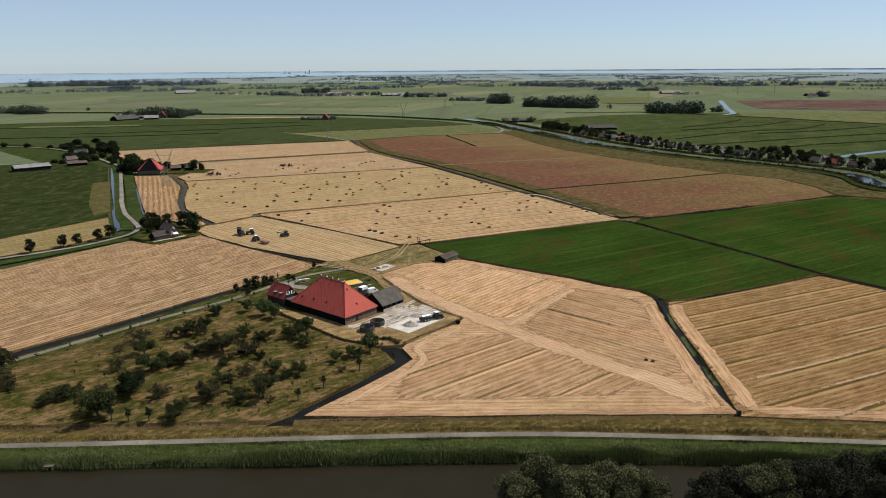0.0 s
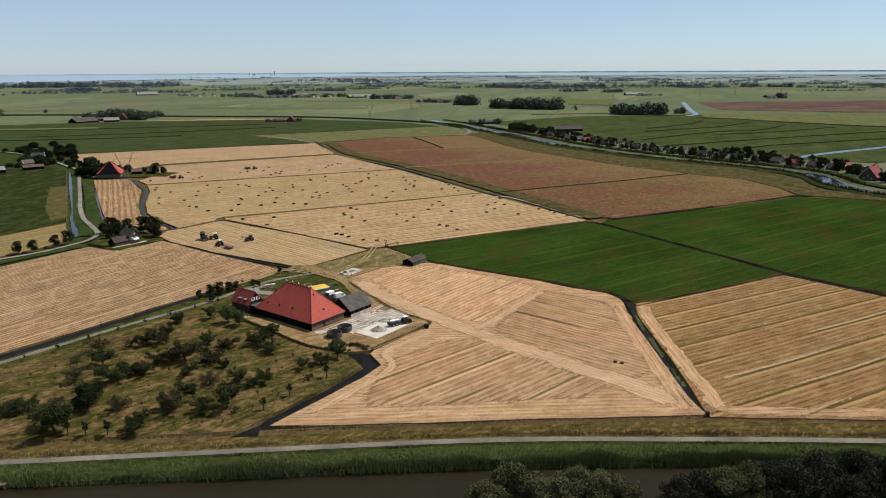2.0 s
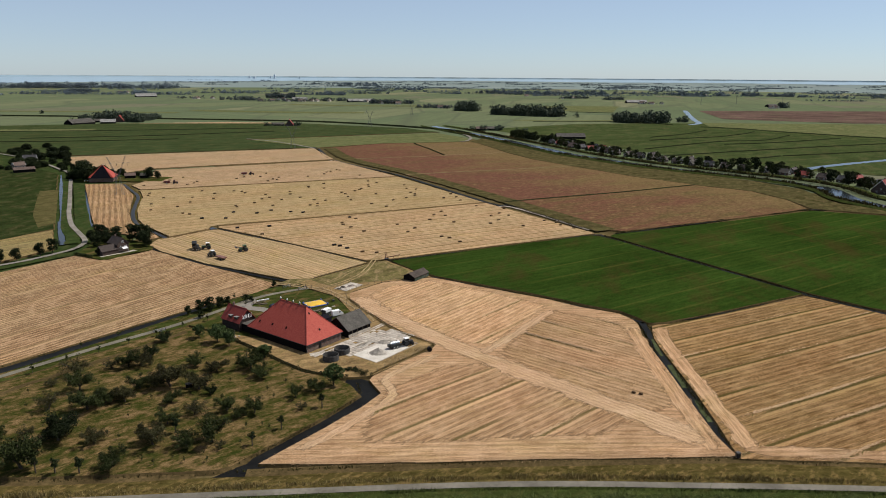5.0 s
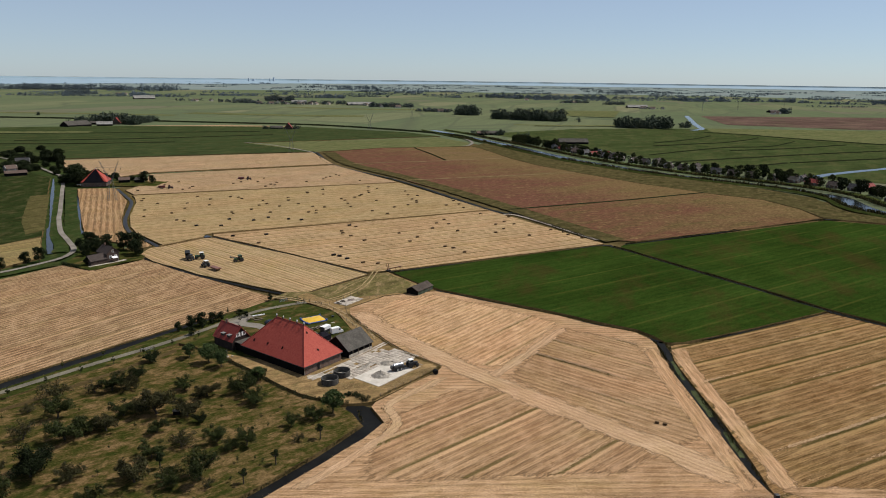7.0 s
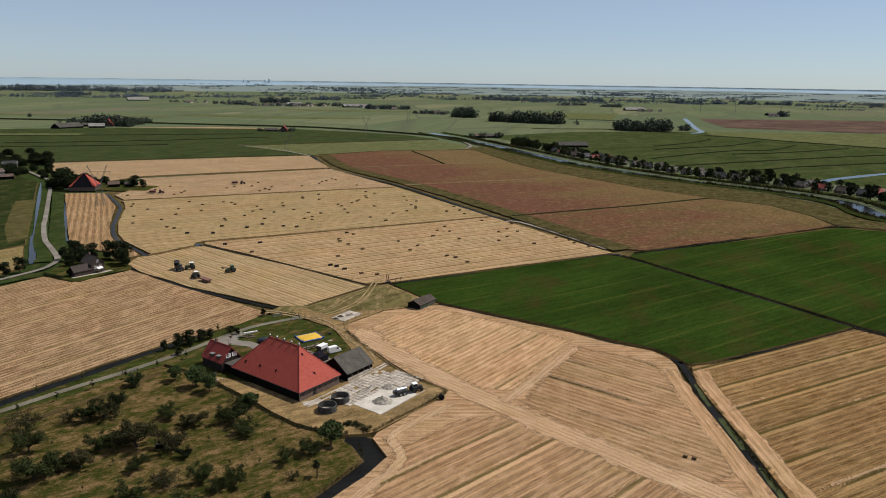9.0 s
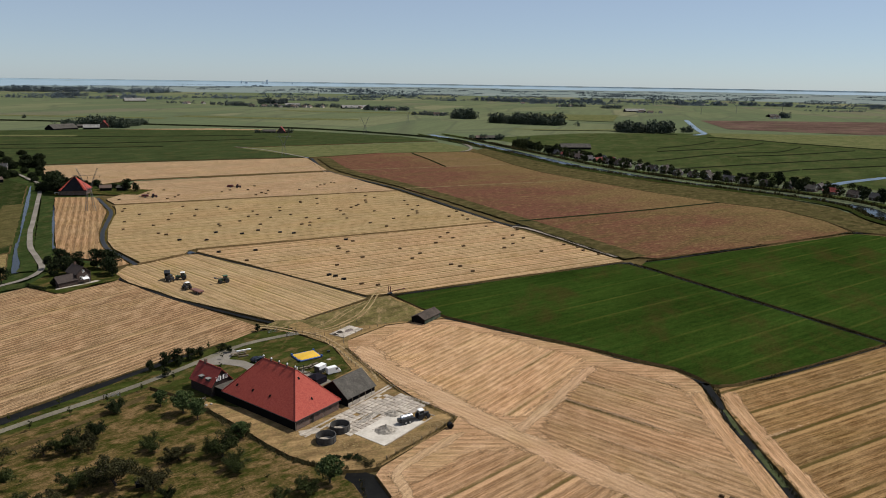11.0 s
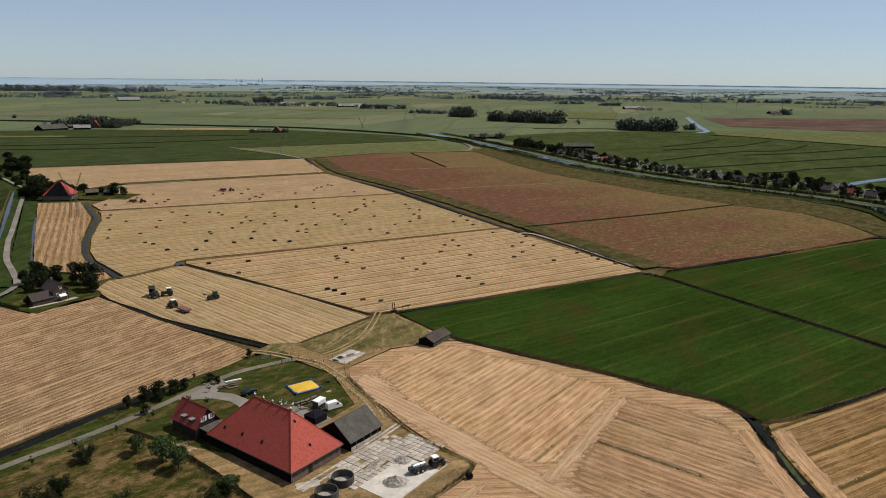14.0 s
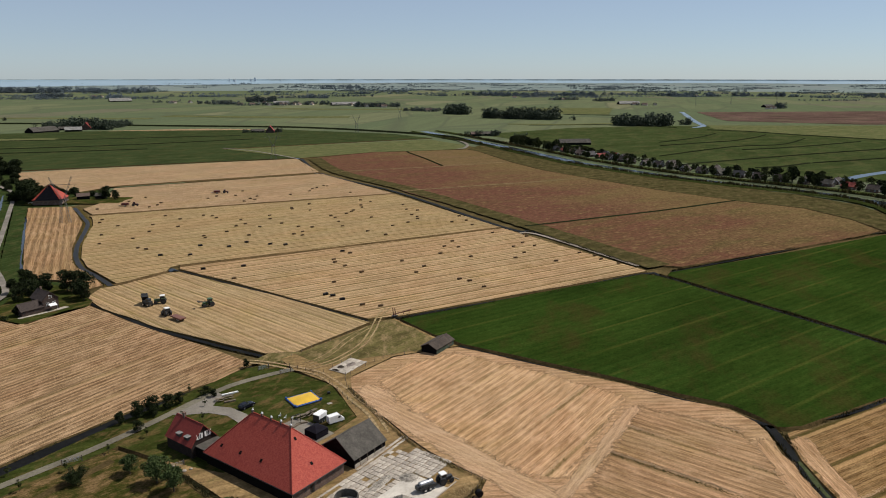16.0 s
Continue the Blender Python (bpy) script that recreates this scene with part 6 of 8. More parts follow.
blades("verge_tall_grass", along([(-330, 146.6), (-102, 149.4), (-50, 151.2), (15, 153.2), (61, 151.2), (101, 148.3), (200, 139)], 28, 0.55, 0.0, 5), 0.6, 0.07, M_TUFT_DRY, "tall dry grass along the dike lane", 5, category="grass")
blades("lane_edge_grass", along([(-330, 141.7), (-102, 144.9), (-50, 146.7), (15, 148.7), (61, 146.7), (101, 143.7), (200, 134)], 22, 0.3, 0.1, 6), 0.4, 0.06, M_REED, "green grass along the lane edge", 6, category="grass")
SPOTS = []
TUFT_LINES_A = (
    ([(-330, 152), (-107.6, 155), (-66.8, 155.7), (-39.6, 157), (16, 159), (71.7, 158.2), (107, 155), (260, 151)], 0.9, 4),
    ([(80.4, 251), (79.6, 240.2), (76.8, 218), (74.6, 196.7), (72.4, 164)], 1.5, 9),
    ([(80.4, 251), (79.6, 240.2), (76.8, 218), (74.6, 196.7), (72.4, 164)], -1.7, 6),
    ([(-180, 136), (-133.8, 197.8), (-111.9, 224.8), (-80, 267), (-66, 284), (-55, 298)], 2.3, 3),
    ([(-180, 136), (-133.8, 197.8), (-111.9, 224.8), (-80, 267), (-66, 284), (-55, 298)], -2.3, 3),
)
TUFT_LINES_B = (
    ([(-129.5, 365), (-109.2, 346.2), (-94.0, 332.7), (-66.1, 313.6), (-49, 303)], 1.5, 4),
    ([(-129.5, 365), (-109.2, 346.2), (-94.0, 332.7), (-66.1, 313.6), (-49, 303)], -1.6, 3),
    ([(-110, 408), (-105.5, 407.4), (-84, 389.6), (-58.5, 368), (-21, 335.5)], 1.1, 2),
    ([(-110, 408), (-105.5, 407.4), (-84, 389.6), (-58.5, 368), (-21, 335.5)], -1.1, 2),
    ([(-12, 338), (50, 365), (98, 389.5)], -1.2, 12),
    ([(103.5, 387), (110, 375.4), (119.7, 356), (138.5, 319), (157, 281), (171, 261), (200, 222)], 1.0, 14),
)
TUFT_LINES_C = (
    ([(103.5, 387), (110, 375.4), (119.7, 356), (138.5, 319), (157, 281), (171, 261), (200, 222)], -1.0, 6),
    ([(104, 398), (68, 478), (53, 489), (-9.5, 624), (-75, 733), (-106, 847)], 2.6, 9),
    ([(112, 393), (119, 395.5), (180, 425), (262, 462)], 0.4, 14),
    ([(80, 251), (77, 258), (75.4, 260.8), (64.4, 268), (52, 278.8), (8.5, 309.5)], 0.5, 5),
    ([(84, 248.3), (89, 248.6), (104, 255.2), (119, 262), (156, 280)], 0.3, 5),
)
TUFT_LINES_D = (
    ([(-222, 574), (-202, 539), (-190, 515.5), (-178, 476), (-170.8, 453.7), (-162.4, 434), (-152.5, 416.4), (-141.4, 403.4), (-129.5, 388)], -2.2, 4),
    ([(-18, 209), (-22, 206), (-33, 212), (-45, 224), (-57, 236), (-66, 244.5)], 0.2, 4),
    ([(-10, 206.5), (-8.5, 197), (-13, 188), (-25.5, 172), (-34, 160.6)], -0.2, 3),
    ([(-16, 203), (-15.4, 194.5), (-20.6, 186), (-32.6, 170), (-42, 160)], 0.0, 14),
    ([(-196, 546), (-110, 578), (-12, 615)], 0.0, 3),
    ([(-109, 415.5), (-69, 435), (50, 488.6)], 0.0, 2),
)
for k, (pts, off, dens) in enumerate(TUFT_LINES_A + TUFT_LINES_B + TUFT_LINES_C + TUFT_LINES_D):
    SPOTS += along(pts, dens, 0.35, -0.35, 20 + k, off)
blades("ditch_grass", SPOTS, 0.42, 0.12, M_TUFT, "dark rough grass and reeds along the ditches", 9, category="grass")
blades("canal_reeds", along([(60, 1100), (100, 995), (131, 893), (168, 778), (226, 676), (295, 592), (311, 548), (303, 490), (337, 424)], 5, 1.2, 0.2, 71) + along([(89, 1150), (134, 1000), (163, 905), (198, 792), (248, 695), (314, 612), (336, 560), (331, 500)], 5, 1.2, 0.2, 72), 1.9, 0.5, M_TUFT, "dark reeds along the canal banks", 12)
YARD_FENCE = [(-25, 279), (-17, 263.3), (-10, 250.2), (-5.2, 243.1), (2.3, 234.8), (6.2, 231.1), (4.7, 227.7), (-1.1, 220.9), (-7.3, 214.3), (-12.7, 208.2)]
blades("fence_line_grass", along(YARD_FENCE, 30, 0.3, 0.0, 63), 0.3, 0.07, M_TUFT_DRY, "dry grass along the yard fence", 11, category="grass")
blades("yard_dry_grass", along([(4, 230), (-2.5, 222), (-9, 214.8)], 60, 1.4, 0.0, 64) + along([(-38, 236), (-30, 226), (-22, 216), (-16, 213)], 40, 2.4, 0.0, 65), 0.07, 0.12, M_STRAW_TUFT, "dry yellow grass beside the concrete yard", 12, lean=2.4, category="grass")
brambles = np.random.default_rng(44)
spots = [(x, y, -0.15 + 0.35 * g) for x, y, z, g in along([(-19, 207), (-24, 208), (-33, 211.8), (-45, 223.4), (-57, 235.6), (-64, 242)], 5, 0.45, 0, 66) if brambles.random() < 0.75]
v, f = leaf_cloud(brambles, spots, [0.55 * brambles.uniform(0.5, 1.3) for _ in spots], 60 * len(spots), 0.1)
tagged(new("bramble_bank", cloud_mesh("bramble_bank", v, f, M_LEAF_OLIVE)), "tangled dark brambles along the orchard bank", "brambles", kind="stuff")
for x, y, r, m, lab in ((-21.9, 211.8, 0.7, M_LEAF_DARK, "small dark green bush at the yard corner"), (-19.4, 211.6, 1.0, M_LEAF_DARK, "low dark green bush at the yard corner"), (-17.0, 210.9, 1.2, M_LEAF_DARK, "low dark green bush at the yard corner"),
                        (-14.4, 208.4, 1.4, M_LEAF_OLIVE, "dry brown bush at the yard corner")):
    bush = thing("bush", x, y, 0, 0, lab, "bush")
    rb = np.random.default_rng(int(r * 100))
    spots = [(rb.normal() * r * 0.6, rb.normal() * r * 0.45, r * rb.uniform(0.15, 0.55)) for _ in range(12)]
    v, f = leaf_cloud(rb, spots, r * 0.45, 1500, 0.1)
    bl = new("bush_leaves", cloud_mesh("bush_leaves", v, f, m))
    bl.parent = bush
    bs = bmesh.new()
    for s in spots[:6]:
        rod((0, 0, -0.05), s, 0.04, bs, 5, 0.015)
    part("stems", bs, M_BARK, bush)


# ---------- loose straw and weeds on the stubble ----------


def inside(poly, x, y):
    """Which of the points lie in the polygon."""
    hit = np.zeros(len(x), bool)
    for (x1, y1), (x2, y2) in zip(poly, poly[1:] + poly[:1]):
        cross = (y1 > y) != (y2 > y)
        with np.errstate(divide="ignore", invalid="ignore"):
            hit ^= cross & (x < (x2 - x1) * (y - y1) / (y2 - y1) + x1)
    return hit


def litter(name, poly, turn, gap, count, size, high, material, label, seed, shift=0.0, spread=0.25):
    """Flat ragged wisps lying in straight rows across a field, broken along the row: one mesh of stuff."""
    rnd = np.random.default_rng(seed)
    q = np.array(poly)
    a = math.radians(turn)
    u, v = np.array([math.cos(a), math.sin(a)]), np.array([-math.sin(a), math.cos(a)])
    su, sv = q @ u, q @ v
    s = rnd.uniform(su.min(), su.max(), count)
    k = np.floor(rnd.uniform(sv.min(), sv.max(), count) / gap)
    t = (k + 0.5) * gap + shift + rnd.normal(size=count) * spread + 0.25 * np.sin(s * 0.11 + k)
    strong = np.sin(s * 0.07 + k * 2.1) + np.sin(s * 0.023 + k * 5.3) + rnd.normal(size=count) * 0.35
    x, y = s * u[0] + t * v[0], s * u[1] + t * v[1]
    keep = (strong > 0.6) & inside(poly, x, y)
    x, y = x[keep], y[keep]
    n = len(x)
    b = a + rnd.normal(size=n) * 0.35
    l = size * rnd.uniform(0.5, 1.6, n)
    w = size * rnd.uniform(0.25, 0.6, n)
    p = np.stack([x, y, np.full(n, 0.06)], 1)
    d = np.stack([np.cos(b) * l, np.sin(b) * l, rnd.normal(size=n) * 0.02], 1)
    e = np.stack([-np.sin(b) * w, np.cos(b) * w, high * rnd.uniform(0.3, 1.3, n)], 1)
    vs = np.concatenate([p - d, p + d, p + d * 0.7 + e, p - d * 0.8 + e], 1).reshape(-1, 3)
    ob = new(name, cloud_mesh(name, vs, np.arange(4 * n).reshape(-1, 4), material))
    return tagged(ob, label, "straw", kind="stuff")


LOW_ZONE = [(-7.8, 197.4), (9, 213.5), (20, 215), (30.4, 207), (43.9, 188.5), (55, 178.5), (44, 171.4), (-3.5, 169.3), (-13.2, 170.7)]
MID_ZONE = [(26.4, 223), (51.4, 263), (71.3, 250.2), (72.3, 231), (69, 187), (60.7, 182), (44.4, 197.4)]
TOP_ZONE = [(-17, 283), (-9, 295), (7, 303), (30, 287), (50, 269), (25, 231), (16, 232), (-5, 259)]
EAST_ZONE = [(84, 240), (154, 275), (198, 218), (220, 190), (170, 156), (107, 157.8), (78, 161), (78, 197)]
for k, (zone, turn, gap, n) in enumerate(((LOW_ZONE, 39, 12.0, 26000), (MID_ZONE, -42, 14.0, 9000), (TOP_ZONE, 49, 13.0, 7000), (EAST_ZONE, 25, 12.0, 42000))):
    litter("loose_straw", zone, turn, gap, n, 0.2, 0.09, M_WISP, "pale loose straw lying in swaths on the stubble", 500 + k, 0.95)
    litter("stubble_weeds", zone, turn, gap, n // 2, 0.13, 0.12, M_WEEDS, "dull green weeds between the straw swaths", 520 + k, 0.0, 0.3)
TRACK = [(-21, 281), (-14, 267), (-1, 249), (9, 234.5), (20.7, 219.8), (44.9, 193.7), (58, 180), (68, 166)]
blades("track_straw", along(TRACK, 40, 2.8, 0.1, 81), 0.05, 0.06, M_WISP, "loose straw along the trodden track", 13, lean=2.0, category="straw")
blades("edge_straw", along([(-28, 161), (16, 161.2), (70, 161), (107, 157.4), (200, 156)], 60, 0.7, 0.02, 83), 0.09, 0.06, M_WISP, "pale straw heaped along the field edge", 15, lean=1.6, category="straw")
POND_EDGE = [(-34, 161.6), (-25.5, 172.5), (-13, 188.5), (-8.4, 196), (-12.5, 205.5)]
blades("headland_straw", along(POND_EDGE, 40, 0.9, 0.05, 82, -1.6), 0.06, 0.06, M_WISP, "loose straw along the headland", 14, lean=2.0, category="straw")

# ---------- yard: concrete plates, silos, heaps ----------
YARD_TURN = FARM_TURN - 90   # local x runs along v, local y along u
yx, yy = on_farm(0, 0)
yard = thing("concrete_yard", yx, yy, 0, YARD_TURN, "yard paved with worn concrete plates and pale dusty concrete", "pavement", kind="structure")
part("slab_floor", block((15.5, 9.6, 0.16), (15.8, -16.6, -0.01), 0.02), M_CONCRETE_FRESH, yard, "smooth pale dusty concrete floor")
part("edge_kerb", block((18.0, 0.25, 0.22), (17.5, -21.6, 0.03), 0.02), M_CONCRETE, yard)
part("edge_kerb", block((0.25, 12.0, 0.22), (27.6, -15.6, 0.03), 0.02), M_CONCRETE, yard)
plate_mesh = None
rnd = random.Random(17)
for i in range(18):
    for j in range(10):
        px, py = 7.2 + i * 1.46, -2.4 - j * 1.46
        if j >= 7 and i < 12:
            continue
        if i < 3 and j < 1 or i > 14 and j < 1 or i > 15 and j < 3:
            continue
        if rnd.random() < 0.06:
            continue
        if plate_mesh is None:
            first = part("concrete_plate", block((1.37, 1.37, 0.14), (0, 0, 0), 0.03), M_CONCRETE, yard)
            plate_mesh = first.data
            o = first
        else:
            o = new("concrete_plate", plate_mesh)
            o.parent = yard
        o.matrix_basis = pose(px + rnd.uniform(-0.05, 0.05), py + rnd.uniform(-0.05, 0.05), 0.02 + rnd.uniform(0, 0.03), rnd.uniform(-1.2, 1.2), rnd.uniform(-1.2, 1.2), rnd.uniform(-2, 2)) @ Matrix.Diagonal((rnd.uniform(0.9, 1.04), rnd.uniform(0.9, 1.04), 1, 1))
for i in range(9):
    for py in (-1.05, 0.1):
        o = new("concrete_plate", plate_mesh)
        o.parent = yard
        o.matrix_basis = pose(18.5 + i * 2.0, py - 1.3 + 0.12 * i, 0.02, 0, 0, rnd.uniform(-3, 3)) @ Matrix.Diagonal((1.35, 0.45, 1, 1))
for i in range(7):
    for py in (-1.5, -3.2):
        o = new("concrete_plate", plate_mesh)
        o.parent = yard
        o.matrix_basis = pose(0.5 + i * 2.0, py - 0.4, 0.02, 0, 0, rnd.uniform(-3, 3)) @ Matrix.Diagonal((1.35, 0.38, 1, 1))

far_slab = thing("manure_plate", -26.0, 295.0, 0, 55, "old concrete plate littered with rubble beside the track", "pavement", kind="structure")
for i in range(5):
    for j in range(3):
        o = new("concrete_plate", plate_mesh)
        o.parent = far_slab
        o.matrix_basis = pose(-4.2 + i * 2.1, -2.1 + j * 2.1, 0.08 + rnd.uniform(0, 0.04), 0, 0, rnd.uniform(-3, 3)) @ Matrix.Diagonal((1.5, 1.5, 1, 1))


def rubble(name, x, y, rx, ry, high, label, material, count=260, seed=3, turn=0):
    """A low heap of broken stones: a lumpy mound with loose pieces."""
    rnd = random.Random(seed)
    h = thing(name, x, y, 0.08, turn, label, "heap")
    bm = bmesh.new()
    bmesh.ops.create_grid(bm, x_segments=26, y_segments=26, size=1.0)
    for v in bm.verts:
        d = math.hypot(v.co.x, v.co.y)
        z = high * max(0.0, 1 - d) ** 0.8 * (1 + 0.5 * noise.noise((v.co.x * 4, v.co.y * 4, seed)))
        v.co = Vector((v.co.x * rx, v.co.y * ry, z + 0.05 * noise.noise((v.co.x * 11, v.co.y * 11, 2)) - 0.03))
    bmesh.ops.delete(bm, geom=[v for v in bm.verts if math.hypot(v.co.x / rx, v.co.y / ry) > 1.05], context="VERTS")
    part("mound", bm, material, h)
    bm = bmesh.new()
    for _ in range(count):
        a, d = rnd.uniform(0, 2 * math.pi), rnd.uniform(0.1, 1.25)
        s = rnd.uniform(0.05, 0.16)
        z = high * max(0.0, 1 - d) ** 0.8
        block((s, s * rnd.uniform(0.5, 1), s * 0.6), (math.cos(a) * d * rx, math.sin(a) * d * ry, z + 0.03), 0, (rnd.uniform(0, 90), rnd.uniform(0, 90), rnd.uniform(0, 90)), bm)
    stones = part("loose_gravel", bm, material, h)
    tagged(stones, kind="stuff")
    return h


rubble("sand_heap", -11.2, 224.2, 2.7, 2.1, 1.5, "low heap of grey rubble and sand on the yard", M_RUBBLE, seed=3)
rubble("rubble_heap", -9.6, 233.2, 2.2, 1.7, 0.8, "low heap of grey rubble on the yard", M_RUBBLE, seed=4)
rubble("rubble_strip", -15.5, 231.5, 4.5, 1.1, 0.3, "flat spread of broken rubble on the plates", M_RUBBLE, seed=5, turn=52)
rubble("rubble_heap_track", -28.2, 294.0, 1.2, 0.9, 0.7, "dark heap on the old concrete plate", M_BARK, 60, seed=6)
rubble("rubble_heap_plate", -25.2, 295.8, 2.4, 1.3, 0.4, "low spread of pinkish rubble on the old concrete plate", M_BRICK_GREY, 120, seed=7, turn=55)
rubble("rubble_heap_edge", -29.5, 291.8, 1.6, 0.6, 0.5, "dark rubble along the edge of the old plate", M_BARK, 60, seed=8, turn=-35)


def round_silo(x, y, r, high, label, fill=0.35):
    s = thing("round_silo", x, y, 0, 0, label, "silo")
    n = 40
    bm = bmesh.new()
    rings = []
    for rad, z in ((r, -0.1), (r, high), (r - 0.18, high), (r - 0.18, fill)):
        rings.append([bm.verts.new((rad * math.cos(2 * math.pi * i / n), rad * math.sin(2 * math.pi * i / n), z)) for i in range(n)])
    for a, b in zip(rings, rings[1:]):
        for i in range(n):
            bm.faces.new((a[i], a[(i + 1) % n], b[(i + 1) % n], b[i]))
    bmesh.ops.recalc_face_normals(bm, faces=bm.faces[:])
    part("silo_wall", bm, M_SILO, s)
    part("silo_floor", tube(r - 0.19, r - 0.19, 0.05, (0, 0, fill), sides=n), M_RUBBLE, s, "dusty silo floor")
    for i in range(10):
        a = 2 * math.pi * i / 10
        part("stave", block((0.06, 0.16, high), ((r + 0.02) * math.cos(a), (r + 0.02) * math.sin(a), high / 2), 0.01, (0, 0, math.degrees(a))), M_SILO, s)
    return s


round_silo(-25.2, 219.6, 2.4, 1.7, "open round grey concrete manure silo", 0.02)
round_silo(-22.3, 224.9, 2.4, 1.7, "open round grey concrete silo beside the barn", 0.03)
part("floor_patch", block((5.0, 2.6, 0.08), (0, 0, 0.02), 0.02), M_CONCRETE, thing("concrete_apron", -29.6, 224.2, 0, YARD_TURN - 30, "small worn concrete apron before the barn", "pavement", kind="structure"))

# ---------- vehicles ----------


def wheel(parent, x, y, r, w, rim=None):
    t = tube(r, r, w, (x, y, r), (90, 0, 0), 20)
    bmesh.ops.bevel(t, geom=[e for e in t.edges], offset=0.05 * r, segments=1, affect="EDGES")
    tyre = part("wheel", t, M_BLACK, parent)
    part("rim", tube(r * 0.55, r * 0.5, w + 0.04, (x, y, r), (90, 0, 0), 14), rim or M_CHROME, tyre)
    return tyre


def car(x, y, turn):
    c = thing("car", x, y, 0.03, turn, "dark blue parked car on the garden grass", "car")
    body = bmesh.new()
    prof = [(-2.15, 0.35), (-2.2, 0.75), (-2.0, 0.95), (-1.55, 1.42), (-0.2, 1.48), (0.75, 1.02), (1.95, 0.85), (2.2, 0.6), (2.15, 0.35)]
    side = []
    for s in (-0.88, 0.88):
        side.append([body.verts.new((px, s * (0.82 if pz > 1.1 else 1.0), pz)) for px, pz in prof])
    n = len(prof)
    for i in range(n):
        body.faces.new((side[0][i], side[0][(i + 1) % n], side[1][(i + 1) % n], side[1][i]))
    body.faces.new(side[0][::-1])
    body.faces.new(side[1])
    bmesh.ops.recalc_face_normals(body, faces=body.faces[:])
    part("body", body, M_CARPAINT, c)
    part("windscreen", block((0.06, 1.25, 0.62), (0.32, 0, 1.24), 0.01, (0, -63, 0)), M_GLASS, c)
    part("rear_window", block((0.06, 1.2, 0.5), (-1.8, 0, 1.2), 0.01, (0, 42, 0)), M_GLASS, c)
    for s in (-1, 1):
        part("side_window", block((1.7, 0.04, 0.34), (-0.6, s * 0.8, 1.2), 0.01, (s * 15, 0, 0)), M_GLASS, c)
        for px in (-1.35, 1.35):
            wheel(c, px, s * 0.8, 0.32, 0.22)
        part("headlight", block((0.1, 0.3, 0.14), (2.15, s * 0.6, 0.68), 0.02), M_WHITE, c)
    return c


car(-50.9, 269.6, 48)


def van(x, y, turn):
    c = thing("van", x, y, 0.03, turn, "white delivery van on the garden lawn", "van")
    body = bmesh.new()
    prof = [(-2.4, 0.4), (-2.45, 2.3), (-2.3, 2.45), (0.9, 2.45), (1.25, 2.25), (1.75, 1.35), (2.4, 1.15), (2.5, 0.4)]
    side = [[body.verts.new((px, s * (0.9 if pz > 2.3 else 1.0), pz)) for px, pz in prof] for s in (-1, 1)]
    n = len(prof)
    for i in range(n):
        body.faces.new((side[0][i], side[0][(i + 1) % n], side[1][(i + 1) % n], side[1][i]))
    body.faces.new(side[0][::-1])
    body.faces.new(side[1])
    bmesh.ops.recalc_face_normals(body, faces=body.faces[:])
    part("body", body, M_WHITE, c)
    part("windscreen", block((0.05, 1.6, 0.95), (1.53, 0, 1.82), 0.01, (0, -29, 0)), M_GLASS, c)
    for s in (-1, 1):
        part("side_window", block((0.75, 0.04, 0.55), (0.85, s * 1.0, 1.75), 0.01), M_GLASS, c)
        part("headlight", block((0.08, 0.3, 0.2), (2.46, s * 0.75, 0.95), 0.02), M_CHROME, c)
        for px in (-1.5, 1.6):
            wheel(c, px, s * 0.88, 0.34, 0.22)
    part("bumper", block((0.15, 1.9, 0.25), (2.48, 0, 0.5), 0.03), M_DARKPAINT, c)
    return c


white_van = van(-27.2, 259.8, 33)
white_van.matrix_basis = white_van.matrix_basis @ Matrix.Diagonal((0.86, 0.86, 0.86, 1))
hb = thing("horse_trailer", -31.0, 260.4, 0.03, 55, "white high trailer with dark sides beside the van", "trailer")
part("body", block((3.2, 1.9, 1.9), (0, 0, 1.35), 0.08), M_DARKPAINT, hb)
part("roof_panel", block((3.3, 2.0, 0.14), (0, 0, 2.36), 0.05), M_WHITE, hb, "white roof panel")
part("side_panel", block((3.0, 0.06, 0.9), (0, -0.97, 1.8), 0.01), M_WHITE, hb, "white upper side panel")
part("drawbar", block((1.2, 0.12, 0.1), (2.1, 0, 0.5), 0.02), M_CHROME, hb)
for s in (-1, 1):
    for px in (-0.45, 0.45):
        wheel(hb, px, s * 0.95, 0.32, 0.2)

tent = thing("pavilion_tent", -31.2, 253.4, 0.03, 50, "black party pavilion tent beside the shed", "tent")
tent.scale = (0.85, 0.85, 0.75)
roof = solid([[(-2.4, -2.4, 2.4), (2.4, -2.4, 2.4), (0.5, 0, 3.7), (-0.5, 0, 3.7)], [(2.4, -2.4, 2.4), (2.4, 2.4, 2.4), (0.5, 0, 3.7)], [(2.4, 2.4, 2.4), (-2.4, 2.4, 2.4), (-0.5, 0, 3.7), (0.5, 0, 3.7)],
              [(-2.4, 2.4, 2.4), (-2.4, -2.4, 2.4), (-0.5, 0, 3.7)], [(-2.4, -2.4, 2.36), (-2.4, 2.4, 2.36), (2.4, 2.4, 2.36), (2.4, -2.4, 2.36)]])
part("canopy", roof, M_CLOTH_BLACK, tent)
for a, b in ((-1, -1), (1, -1), (1, 1), (-1, 1)):
    part("pole", tube(0.06, 0.06, 2.4, (2.3 * a, 2.3 * b, 1.2), sides=8), M_CLOTH_BLACK, tent)
for sy in (-2.3, 2.3):
    part("side_cloth", block((4.6, 0.04, 2.1), (0, sy, 1.25), 0.01), M_CLOTH_BLACK, tent)
